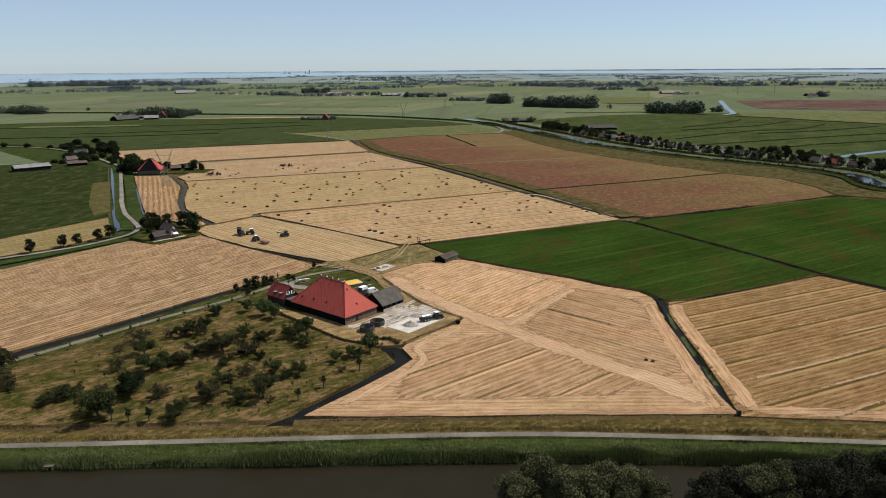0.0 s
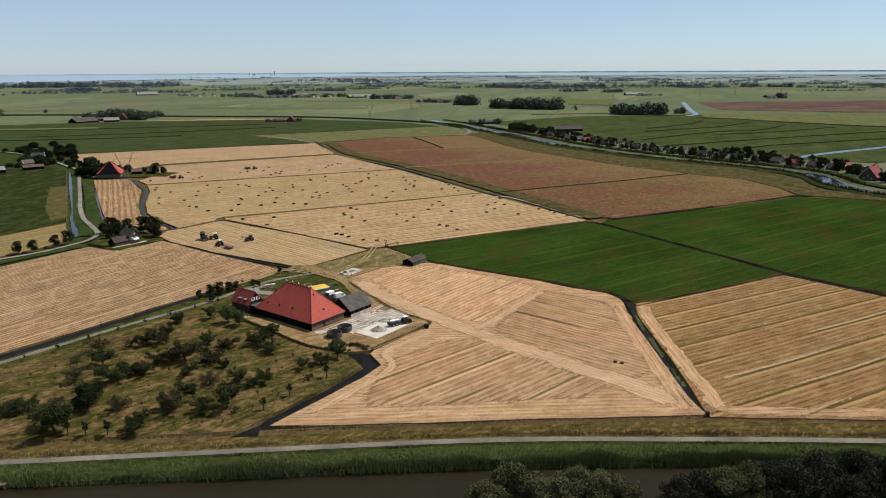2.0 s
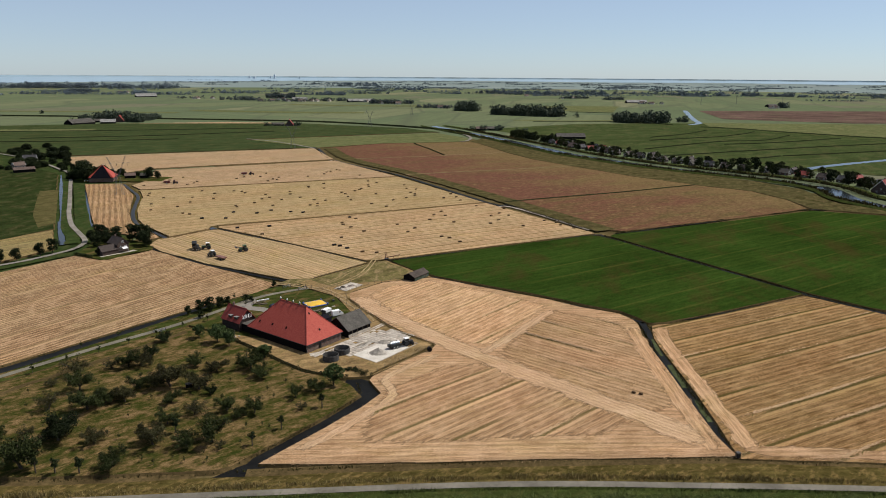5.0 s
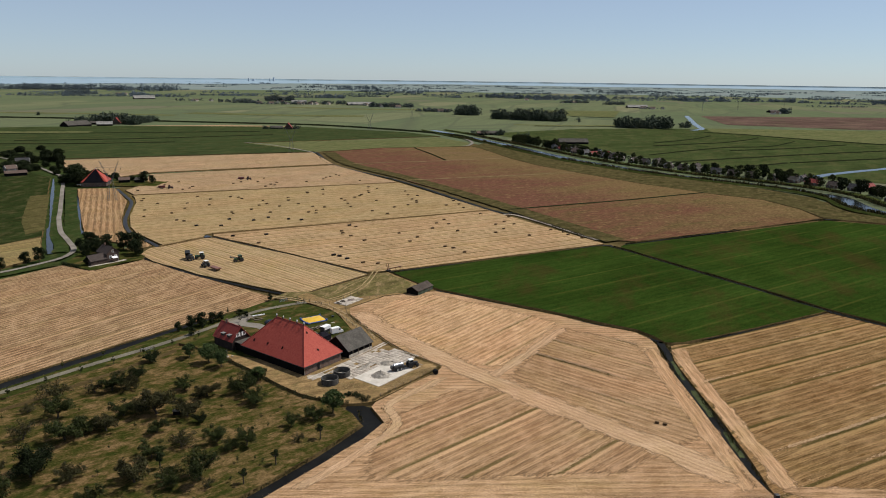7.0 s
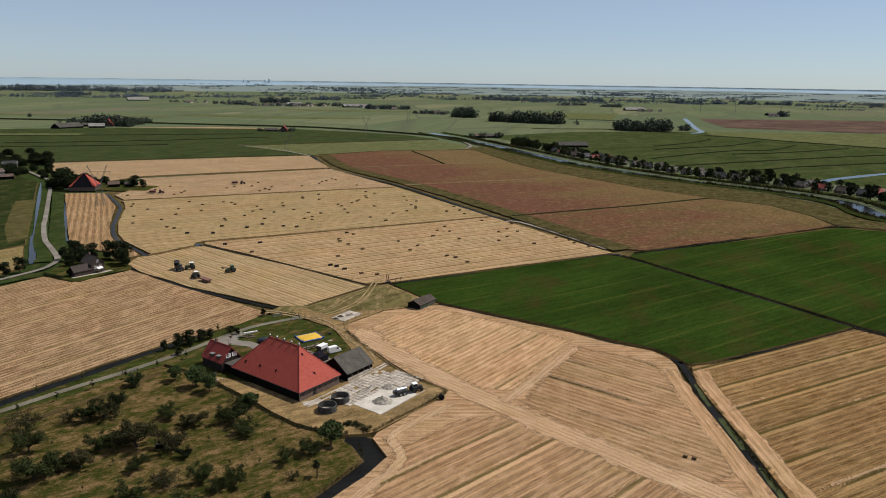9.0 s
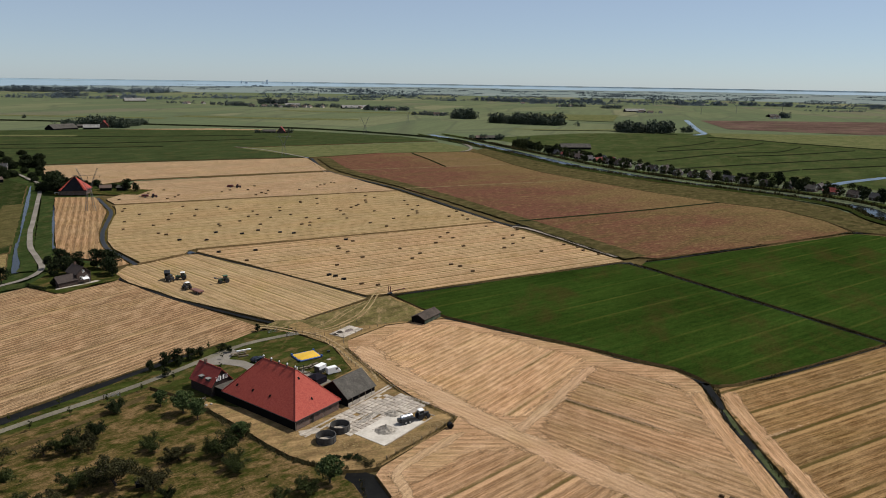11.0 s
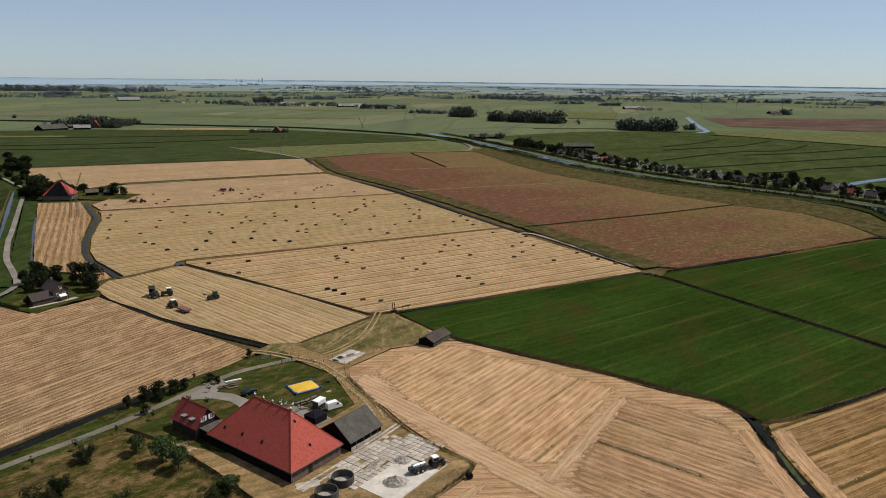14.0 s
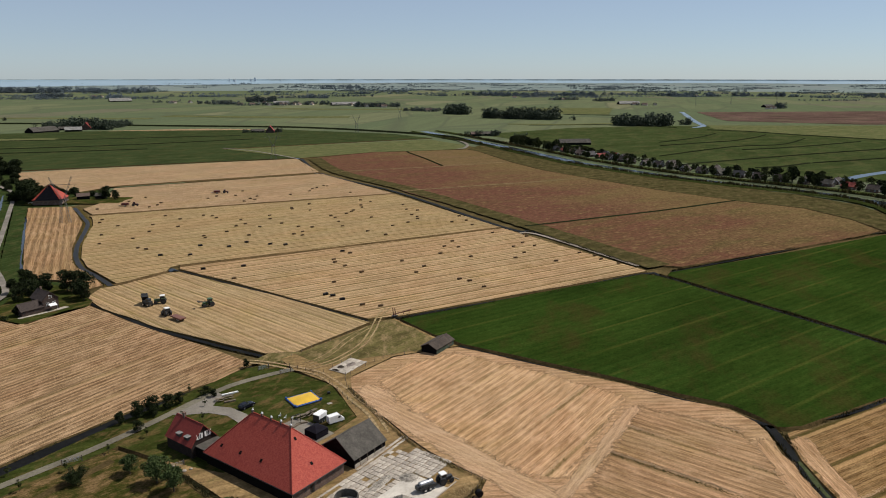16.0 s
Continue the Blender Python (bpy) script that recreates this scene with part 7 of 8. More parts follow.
part("side_cloth", block((0.04, 4.6, 2.1), (-2.3, 0, 1.25), 0.01), M_CLOTH_BLACK, tent)

pillow = thing("bouncing_pillow", -36.6, 272.7, 0.03, 32, "big yellow inflatable play cushion with a blue rim on the lawn", "play cushion")
bm = bmesh.new()
bmesh.ops.create_grid(bm, x_segments=14, y_segments=12, size=1.0)
for v in bm.verts:
    v.co = Vector((v.co.x * 3.5, v.co.y * 2.8, 0.52 + 0.26 * (1 - v.co.x ** 2) * (1 - v.co.y ** 2) - 0.06 * (abs(v.co.x) == 1 or abs(v.co.y) == 1)))
part("cushion", bm, M_YELLOW, pillow)
for a, b in (((-3.65, -2.95, 0.24), (3.65, -2.95, 0.24)), ((3.65, -2.95, 0.24), (3.65, 2.95, 0.24)), ((3.65, 2.95, 0.24), (-3.65, 2.95, 0.24)), ((-3.65, 2.95, 0.24), (-3.65, -2.95, 0.24))):
    part("rim_tube", rod(a, b, 0.24, bmesh.new(), 12), M_BLUE, pillow, "blue rim tube")
for a in (-3.65, 3.65):
    for b in (-2.95, 2.95):
        part("corner_cap", tube(0.36, 0.3, 0.3, (a, b, 0.62), sides=10), M_BLUE, pillow)
part("blower", block((0.8, 0.6, 0.6), (0, 0, 0.3), 0.05), M_DARKPAINT, thing("air_blower", -30.2, 276.2, 0.03, 20, "small dark air blower on the lawn", "blower"))
part("lid", block((1.3, 0.9, 0.08), (0, 0, 0.06), 0.02), M_CONCRETE, thing("pit_cover", -29.5, 270.2, 0.03, 30, "pale concrete pit cover in the lawn", "cover"))


def picnic_table(x, y, turn, m=None):
    t = thing("picnic_table", x, y, 0.05, turn, "grey wooden picnic table with two benches", "table", "garden tables")
    part("tabletop", block((2.4, 0.8, 0.06), (0, 0, 0.75), 0.01), m or M_WOOD, t)
    for s in (-1, 1):
        part("bench_board", block((2.4, 0.3, 0.06), (0, s * 0.8, 0.45), 0.01), m or M_WOOD, t)
        part("leg", block((0.1, 1.7, 0.08), (s * 0.9, 0, 0.4), 0.01), M_WOOD, t)
        part("leg", block((0.1, 0.1, 0.72), (s * 0.9, 0, 0.36), 0.01), M_WOOD, t)
    return t


for x, y, a in ((-58.8, 273.8, 20), (-56.8, 275.3, 25), (-36.2, 262.5, 40), (-34.3, 264.0, 60), (-33.2, 265.2, 50)):
    picnic_table(x, y, a)
for x, y, l, a in ((-57.0, 278.0, 4.5, 28), (-56.0, 273.2, 3.0, 25), (-36.5, 258.5, 3.2, 55), (-35.4, 259.5, 3.0, 20)):
    part("plank", block((l, 0.5, 0.35), (0, 0, 0.2), 0.03), M_WHITE if l > 4 else M_WOOD, thing("timber_beam", x, y, 0.03, a, "pale timber beam lying on the ground", "timber"))
for x, y in ((-41.5, 263.5), (-40, 262.3), (-38.2, 261.8)):
    par = thing("garden_chair", x, y, 0.03, rnd.uniform(0, 360), "pale plastic garden chair on the lawn", "chair", "garden chairs")
    part("seat", block((0.55, 0.55, 0.05), (0, 0, 0.45), 0.02), M_WHITE, par)
    part("backrest", block((0.05, 0.55, 0.5), (-0.28, 0, 0.72), 0.02), M_WHITE, par)
    for a in (-0.22, 0.22):
        for b in (-0.22, 0.22):
            part("leg", block((0.05, 0.05, 0.45), (a, b, 0.22), 0.0), M_WHITE, par)
sheet("terrace", [(-42, 258), (-37, 262.5), (-32, 259), (-27, 254), (-31, 249.5), (-35, 251)], 0.06, M_GRAVEL, "paved grey terrace between barn and lawn", "terrace", 0.1)
bx2 = thing("barbecue_frame", -37.0, 260.2, 0.05, 30, "dark metal garden frame on the terrace", "frame")
for a in (-1.2, 1.2):
    part("upright", block((0.12, 0.12, 2.0), (a, 0, 1.0), 0.01), M_DARKPAINT, bx2)
part("crossbar", block((2.6, 0.14, 0.14), (0, 0, 2.0), 0.01), M_DARKPAINT, bx2)


def tractor(x, y, turn, paint, label, roof=None, loader=False, size=1.0):
    t = thing("tractor", x, y, 0.05, turn, label, "tractor", "farm tractors")
    part("bonnet", block((1.9 * size, 0.85 * size, 0.75 * size), (1.1 * size, 0, 1.25 * size), 0.12), paint, t)
    cab = block((1.35 * size, 1.45 * size, 1.25 * size), (-0.5 * size, 0, 1.95 * size), 0.1)
    c = part("cab", cab, M_GLASS, t, "dark glazed cab")
    part("cab_roof", block((1.6 * size, 1.6 * size, 0.18 * size), (-0.5 * size, 0, 2.68 * size), 0.06), roof or paint, c)
    part("chassis", block((3.2 * size, 0.6 * size, 0.5 * size), (0.3 * size, 0, 0.8 * size), 0.05), M_DARKPAINT, t)
    for s in (-1, 1):
        wheel(t, -0.9 * size, s * 0.85 * size, 0.88 * size, 0.5 * size, M_DARKPAINT)
        wheel(t, 1.55 * size, s * 0.75 * size, 0.6 * size, 0.38 * size, M_DARKPAINT)
        part("mudguard", block((1.3 * size, 0.5 * size, 0.1 * size), (-0.9 * size, s * 0.85 * size, 1.82 * size), 0.04), paint, t)
    part("exhaust", tube(0.05, 0.05, 1.2 * size, (1.3 * size, 0.3 * size, 2.0 * size), sides=8), M_DARKPAINT, t)
    if loader:
        for s in (-1, 1):
            part("loader_arm", rod((0.2 * size, s * 0.6 * size, 1.6 * size), (3.2 * size, s * 0.55 * size, 2.3 * size), 0.1, bmesh.new(), 6), M_DARKPAINT, t)
        part("fork", block((0.5, 1.6, 0.5), (3.4 * size, 0, 2.3 * size), 0.05), M_DARKPAINT, t)
    return t


tractor(-100.6, 360.5, 195, M_GREEN_TR, "green tractor with a white cab roof on the stubble", M_WHITE, size=1.15)
tractor(-94.2, 346.0, 135, M_DARKPAINT, "dark tractor pulling a flat trailer on the stubble", M_WHITE, size=1.1)
tractor(-81.6, 355.6, 215, M_GREEN_TR, "green tractor with a raised front loader on the stubble", loader=True, size=1.1)
fl = thing("flat_trailer", -88.6, 340.6, 0.05, -42, "brown flat trailer behind a tractor", "trailer")
part("deck", block((6.2, 2.4, 0.5), (0, 0, 1.1), 0.05), M_BROWN_TR, fl)
part("drawbar", block((1.6, 0.15, 0.15), (-3.6, 0, 0.8), 0.02), M_DARKPAINT, fl)
for s in (-1, 1):
    for px in (0.6, 1.7):
        wheel(fl, px, s * 0.9, 0.45, 0.3)
tip = thing("tipping_trailer", -106.8, 362.0, 0.05, 105, "dark tipping trailer with its bed raised on the stubble", "trailer")
part("bed", block((4.6, 2.3, 1.3), (-1.2, 0, 2.5), 0.06, (0, 38, 0)), M_DARKPAINT, tip)
part("chassis", block((5.0, 1.0, 0.4), (0, 0, 0.9), 0.05), M_DARKPAINT, tip)
part("tailgate", block((0.12, 2.3, 1.3), (-3.2, 0, 3.6), 0.02, (0, 60, 0)), M_DARKPAINT, tip)
for s in (-1, 1):
    for px in (-1.4, -0.2):
        wheel(tip, px, s * 0.95, 0.55, 0.35)
ld = thing("hay_loader", -104.6, 357.6, 0.05, 150, "dark farm loader beside the trailer", "loader")
part("body", block((3.6, 1.8, 1.4), (0, 0, 1.3), 0.15), M_DARKPAINT, ld)
part("cab", block((1.3, 1.5, 1.1), (-0.5, 0, 2.4), 0.1), M_GLASS, ld)
for s in (-1, 1):
    for px in (-1.2, 1.2):
        wheel(ld, px, s * 0.95, 0.65, 0.45)


def baler(x, y, turn, label):
    b = tractor(x, y, turn, M_RED_TR, label)
    w = math.radians(turn)
    k = thing("baler", x - 6.0 * math.cos(w), y - 6.0 * math.sin(w), 0.05, turn, "red and dark baling machine behind the tractor", "baler")
    part("body", block((4.6, 2.2, 1.6), (0, 0, 1.5), 0.15), M_RED_TR, k)
    part("chute", block((2.0, 1.2, 0.3), (-3.0, 0, 0.9), 0.04, (0, -15, 0)), M_DARKPAINT, k)
    part("drawbar", block((1.8, 0.2, 0.2), (3.0, 0, 0.8), 0.02), M_DARKPAINT, k)
    for s in (-1, 1):
        wheel(k, 0, s * 1.15, 0.6, 0.4)


baler(-183, 574.5, 10, "red tractor pulling a baler on the stubble")
baler(-135, 624.5, 15, "red tractor pulling a baler far out on the stubble")

tanker = thing("tank_trailer", -5.9, 228.4, 0.1, 30, "black trailer carrying a bright steel tank on the concrete yard", "trailer")
part("chassis", block((4.2, 1.9, 0.35), (0, 0, 0.8), 0.05), M_DARKPAINT, tanker)
part("drawbar", block((1.4, 0.16, 0.14), (2.7, 0, 0.7), 0.02), M_DARKPAINT, tanker)
tank = tube(0.62, 0.62, 3.3, (-0.2, 0, 1.55), (0, 90, 0), 24)
bmesh.ops.bevel(tank, geom=[e for e in tank.edges if len(e.link_faces) == 2 and min(len(f.verts) for f in e.link_faces) == 4 and max(len(f.verts) for f in e.link_faces) > 4], offset=0.18, segments=3, affect="EDGES")
vessel = part("tank", tank, M_TANK, tanker, "bright steel tank")
part("manhole", tube(0.24, 0.22, 0.16, (0.5, 0, 2.2), sides=14), M_DARKPAINT, vessel)
for px in (-1.3, 0.0, 1.0):
    part("tank_band", tube(0.64, 0.64, 0.08, (px, 0, 1.55), (0, 90, 0), 24, caps=False), M_DARKPAINT, vessel)
part("side_board", block((4.0, 0.08, 0.5), (0, -0.95, 1.1), 0.02), M_DARKPAINT, tanker)
part("pump", block((0.7, 1.2, 0.9), (-2.2, 0, 1.1), 0.08), M_DARKPAINT, tanker)
for s in (-1, 1):
    for px in (-0.9, 0.3):
        wheel(tanker, px, s * 0.95, 0.5, 0.35)
tractor(-2.0, 230.6, 30, M_DARKPAINT, "dark tractor with a white cab roof hitched to the tank trailer", M_WHITE, size=0.92)
bn = thing("steel_beam", -1.4, 232.9, 0.1, -40, "long dark steel beam lying at the yard edge", "beam")
part("beam", block((3.6, 0.4, 0.5), (0, 0, 0.25), 0.02), M_DARKPAINT, bn)

gw = thing("folding_boom", -9.6, 340.6, 0.0, 28, "red folded farm boom standing beside the field gate", "implement")
part("boom", block((7.4, 0.25, 0.3), (0.6, 0, 1.0), 0.03, (0, -4, 0)), M_RED_TR, gw)
part("upright", block((0.25, 0.25, 3.4), (-3.2, 0, 1.7), 0.03, (0, -6, 0)), M_RED_TR, gw)
part("upright", block((0.25, 0.25, 3.0), (-2.2, 0.3, 1.5), 0.03, (0, -6, 0)), M_RED_TR, gw)
part("foot", block((2.0, 1.2, 0.3), (-2.6, 0, 0.15), 0.03), M_DARKPAINT, gw)
for px in (1.0, 3.4):
    part("leg", block((0.15, 0.15, 1.0), (px, 0, 0.5), 0.01), M_RED_TR, gw)

# ---------- bales ----------
lump = thing("wrapped_bale", 4.8, 225.2, 0.02, 20, "single black wrapped round bale on the stubble", "bale")
t = tube(0.75, 0.75, 1.25, (0, 0, 0.72), (90, 0, 0), 20)
bmesh.ops.bevel(t, geom=t.edges[:], offset=0.12, segments=2, affect="EDGES")
part("bale_wrap", t, M_WRAP, lump)

BALES_WEST = "-203,563 -184,518 -186,527 -170,508 -170,484 -163,463 -150,474 -147,491 -151,510 -169,584 -172,569 -169,576 -187,608 -193,592 -152,537 -140,526 -135,504 -129,537 -123,535 -119,528 -114,478 -112,473 -140,452 -135,449 -124,436 -110,436 -110,455 -95,452 -88,461 -75,456 -67,454 -90,478 -104,488 -102,503 -98,509 -88,500 -103,521 -88,534 -86,523 -77,509 -78,559 -77,555 -68,573 -65,550 -66,499 -58,497 -62,485 -66,479 -61,476"
BALES_FAR = "-124,632 -125,612 -109,608 -112,598 -108,594 -114,587 -142,601 -138,610 -86,614 -73,640 -74,629 -70,645 -66,656 -63,653 -43,621 -34,586 -27,579 -33,566 -32,558 -41,537 -38,544 -37,548 -50,530 -47,524 -25,524 -44,512 -41,499 -26,484 -12,498 -16,474 -3,507 -5,566 -3,549 0,530 4,545 3,524 3,517 23,506 29,524 32,510 34,497"
BALES_NEAR = "-37,438 -33,434 -40,422 -39,417 -34,410 -26,399 -37,384 -39,367 -36,365 -32,360 -24,353 -17,351 -8,417 -2,397 2,407 11,430 14,445 19,456 21,443 25,423 16,385 20,382 25,373 43,475 49,442 46,419 55,450 52,429 60,443 64,412 60,470 60,465 79,427 85,421 86,414 92,406 -97,409 -80,413 -80,392.5"
BIG = {(-39, 367), (-36, 365), (-32, 360), (-37, 438), (-124, 436), (-110, 436), (-110, 455), (-95, 452), (-88, 461), (-75, 456), (-67, 454), (-97, 409), (-80, 413)}


def straw_bale(name, label, material, group):
    """A pressed rectangular bale with its four twines."""
    b = thing(name, 0, -1500, 0, 0, label, "bale", group)
    part("bale_body", block((2.3, 1.2, 0.95), (0, 0, 0.47), 0.06), material, b)
    for px in (-0.8, -0.3, 0.3, 0.8):
        part("twine", block((0.03, 1.21, 0.96), (px, 0, 0.475), 0.0), M_WOOD, b)
    return b


small_bale = straw_bale("straw_bale", "rectangular dull straw bale on the stubble", M_BALE, "straw bales")
dark_bale = straw_bale("dark_bale", "large black-wrapped square bale on the stubble", M_WRAP, "wrapped bales")
for item in (BALES_WEST + " " + BALES_FAR + " " + BALES_NEAR).split():
    x, y = [float(v) for v in item.split(",")]
    s = 0.86 if (x, y) in BIG else rnd.uniform(0.68, 0.82)
    copy_thing(dark_bale if (x, y) in BIG else small_bale, pose(x, y, 0.0, 0, 0, 27 + rnd.uniform(-14, 14)) @ Matrix.Diagonal((s, s, s, 1)))
for x, y in ((59.6, 193.4), (61.3, 192.4)):
    copy_thing(small_bale, pose(x, y, 0.1, 0, 0, -40) @ Matrix.Diagonal((0.42, 0.45, 0.5, 1)))
retire(small_bale)
retire(dark_bale)

# ---------- fences and gates ----------


def fence(points, gap, label, high=1.1, rails=True, group="yard fence posts"):
    f = thing("post_fence", 0, 0, 0, 0, label, "fence")
    line = smooth_line(points, 1.0)
    run, last, me = 0.0, None, None
    posts = []
    for p, q in zip(line, line[1:]):
        if run <= 0:
            posts.append(p)
            run += gap
        run -= (q - p).length
    for p in posts:
        if me is None:
            o = part("post", block((0.11, 0.11, high + 0.4), (0, 0, (high - 0.4) / 2), 0.02), M_WOOD, f)
            me = o.data
        else:
            o = new("post", me)
            o.parent = f
        o.matrix_basis = pose(p.x, p.y, 0, rnd.uniform(-4, 4), rnd.uniform(-4, 4), rnd.uniform(0, 90))
    if rails:
        for z in (0.5, 0.95):
            bm = bmesh.new()
            for a, b in zip(posts, posts[1:]):
                rod((a.x, a.y, z), (b.x, b.y, z), 0.012, bm, 4)
            part("wire", bm, M_WOOD, f)
    return f


fence([(-26.4, 288), (-25, 279), (-17, 263.3), (-14.8, 259), (-10, 250.2), (-5.2, 243.1), (-1.4, 238.6), (2.3, 234.8), (6.2, 231.1), (4.7, 227.7), (-1.1, 220.9), (-7.3, 214.3), (-12.7, 208.2)], 3.0, "weathered post and wire fence round the yard")
fence([(-46, 298), (-34, 288.5), (-29.5, 281), (-24, 270.5), (-19.6, 262)], 3.0, "post and wire fence along the field track")
fence([(-44, 304), (-33, 316), (-22.5, 328.6)], 4.0, "post and wire fence beside the tractor field")
fence([(-25, 289), (-19, 297), (-12, 302), (-4, 304)], 3.5, "post and wire fence behind the concrete plate")
fence([(-33, 291), (-27, 299), (-22, 306)], 4.0, "short post fence beside the concrete plate", rails=False)


def field_gate(x, y, turn, w=3.2, label="grey metal field gate between two posts"):
    g = thing("field_gate", x, y, 0, turn, label, "gate")
    for s in (-1, 1):
        part("post", block((0.2, 0.2, 1.5), (s * w / 2, 0, 0.75), 0.02), M_WOOD, g)
    for z in (0.35, 0.65, 0.95, 1.2):
        part("rail", block((w - 0.2, 0.06, 0.07), (0, 0, z), 0.01), M_CHROME, g)
    part("brace", rod((-w / 2 + 0.1, 0, 0.35), (w / 2 - 0.1, 0, 1.2), 0.03, bmesh.new(), 6), M_CHROME, g)


field_gate(-50.8, 294.2, 30)
field_gate(-44.0, 291.2, 30)
field_gate(-60.5, 244.0 - 3.0, 35, 3.0, "dark wooden gate before the farmhouse")
field_gate(-84.5, 244.5, 25, 4.0, "dark wooden gate between lane and orchard")
pump = thing("water_post", 73.2, 159.9, 0, 0, "short dark post at the ditch end", "post")
part("post", block((0.9, 0.9, 1.3), (0, 0, 0.5), 0.1), M_DARKPAINT, pump)
jt = thing("jetty", -86.5, 138.2, 0.25, 3, "small grey wooden jetty at the river edge", "jetty")
for i in range(8):
    part("plank", block((0.24, 1.3, 0.06), (-1.0 + 0.28 * i, 0, 0.05), 0.0), M_WOOD, jt)
for a in (-1.0, 1.0):
    part("pile", tube(0.08, 0.08, 1.4, (a, -0.5, -0.5), sides=8), M_WOOD, jt)
hut = gable_house("hen_house", -59.5, 202.5, 30, 3.2, 2.0, 1.1, 1.9, M_TAR, M_TAR, "low dark hen house under the fruit trees", chimney=False, windows=False, trim=False, over=0.15, category="hut")
for x, y, s in ((-58.5, 239.2, 1.0), (-57.3, 240, 0.7), (-61.5, 241.5, 0.6), (-64.5, 243.8, 0.8)):
    st = thing("pale_boulder", x, y, 0, rnd.uniform(0, 360), "pale boulder beside the farmhouse wall", "stone")
    b = bmesh.new()
    bmesh.ops.create_icosphere(b, subdivisions=2, radius=0.5 * s)
    for v in b.verts:
        v.co *= 1 + 0.25 * noise.noise(v.co * 2.5 + Vector((x, y, 0)))
        v.co.z *= 0.6
    bmesh.ops.translate(b, verts=b.verts[:], vec=(0, 0, 0.18 * s))
    part("stone", b, M_CONCRETE, st)

# hutch in the orchard
hu = thing("chicken_hutch", -62.1, 201.4, 0, 20, "small weathered chicken hutch under the orchard trees", "hutch")
part("body", block((1.6, 1.1, 1.0), (0, 0, 0.55), 0.03), M_TAR, hu)
for s in (-1, 1):
    part("roof_board", block((1.9, 0.8, 0.05), (0, s * 0.32, 1.2), 0.01, (s * -28, 0, 0)), M_SHEETS, hu, "pale grey roof board")

# ---------- neighbouring farms ----------
stolp = pyramid_barn("barn", -234.1, 584.9, 189, 18.6, 17.0, 3.0, 11.9, 8.8, 9.8, M_BRICK, M_TILE_RED, "old hipped farmhouse with a dark thatched front and red tiled sides", front_m=M_THATCH, vents=1, hatches=False, windows=4)
for a, b, c in ((0.0, 1.7, 8.8), (18.6, 16.9, 9.8)):
    part("tiled_border", roof_plane([(min(a, b), 0, 3.3), (max(a, b), 0, 3.3), (c, -8.4, 12.12), (c, -8.4, 12.12)], 0.1, 0.1), M_TILE_RED, stolp, "red tiled border of the thatched roof side")
sheet("farm_garden", [(-262, 584), (-232, 587), (-198, 586), (-196, 612), (-262, 614)], 0.02, M_LAWN, "green farm garden", "garden", 1.0)
fsn = thing("white_fence", -247, 586.4, 0, 2, "low white fence before the old farm", "fence")
for i in range(9):
    part("post", block((0.15, 0.15, 1.2), (-10 + 2.4 * i, 0, 0.6), 0.0), M_WHITE, fsn)
part("rail", block((20, 0.1, 0.15), (-0.4, 0, 1.1), 0.0), M_WHITE, fsn)
gable_house("garden_shed", -229, 606, 20, 8, 5, 2.4, 4.2, M_TAR, M_TILE_BROWN, "small dark shed behind the old farm", chimney=False, windows=False, trim=False, category="shed")
gable_house("garden_shed", -218, 608, -10, 6, 4, 2.2, 3.8, M_TAR, M_SHEETS, "low grey shed behind the old farm", chimney=False, windows=False, trim=False, category="shed")

gable_house("cottage", -142.0, 358.3, 142, 8.2, 5.8, 4.3, 6.9, M_BRICK_DARK, M_TILE_DUSK, "brown brick cottage with a dark tiled roof among trees", side_windows=2, trim=False, group="")
gable_house("cottage_wing", -144.8, 352.2, 52, 8.0, 5.0, 2.2, 4.3, M_BRICK_DARK, M_TILE_DUSK, "low dark tiled wing beside the cottage", chimney=False, windows=False, trim=False, category="house")
sheet("cottage_terrace", [(-146.4, 346.4), (-145.2, 345.4), (-136, 355), (-133.4, 358.4), (-135.6, 359.6), (-138.6, 354.6)], 0.05, M_CONCRETE, "pale paved terrace round the cottage", "terrace", 0.1)
slab("cottage_garden", [(-160, 350), (-149, 343), (-143, 339.5), (-132, 351), (-127, 358), (-128, 366), (-138, 376), (-156, 392), (-163, 380), (-160, 364)], M_LAWN, "green cottage garden", top=0.0, bank=0.4, category="garden")
aw = thing("awning", -137.6, 354.9, 0, 52, "white awning on the cottage wall", "awning")
part("cloth", block((2.6, 1.6, 0.06), (0, 0, 2.3), 0.01, (25, 0, 0)), M_WHITE, aw)
part("bracket", block((0.08, 1.5, 0.08), (-1.2, 0, 2.2), 0.0, (25, 0, 0)), M_CHROME, aw)
part("post", block((0.08, 0.08, 2.2), (1.2, -0.6, 1.1), 0.0), M_CHROME, aw)
hedge = thing("garden_hedge", -154, 347.0, 0, -30, "clipped dark green garden hedge", "hedge")
hv, hf = leaf_cloud(np.random.default_rng(3), [(x, 0, 0.8) for x in np.linspace(-6, 6, 24)], 0.8, 1500, 0.18, 1.0)
ho = new("hedge_leaves", cloud_mesh("hedge_leaves", hv, hf, M_LEAF_DARK))
ho.parent = hedge

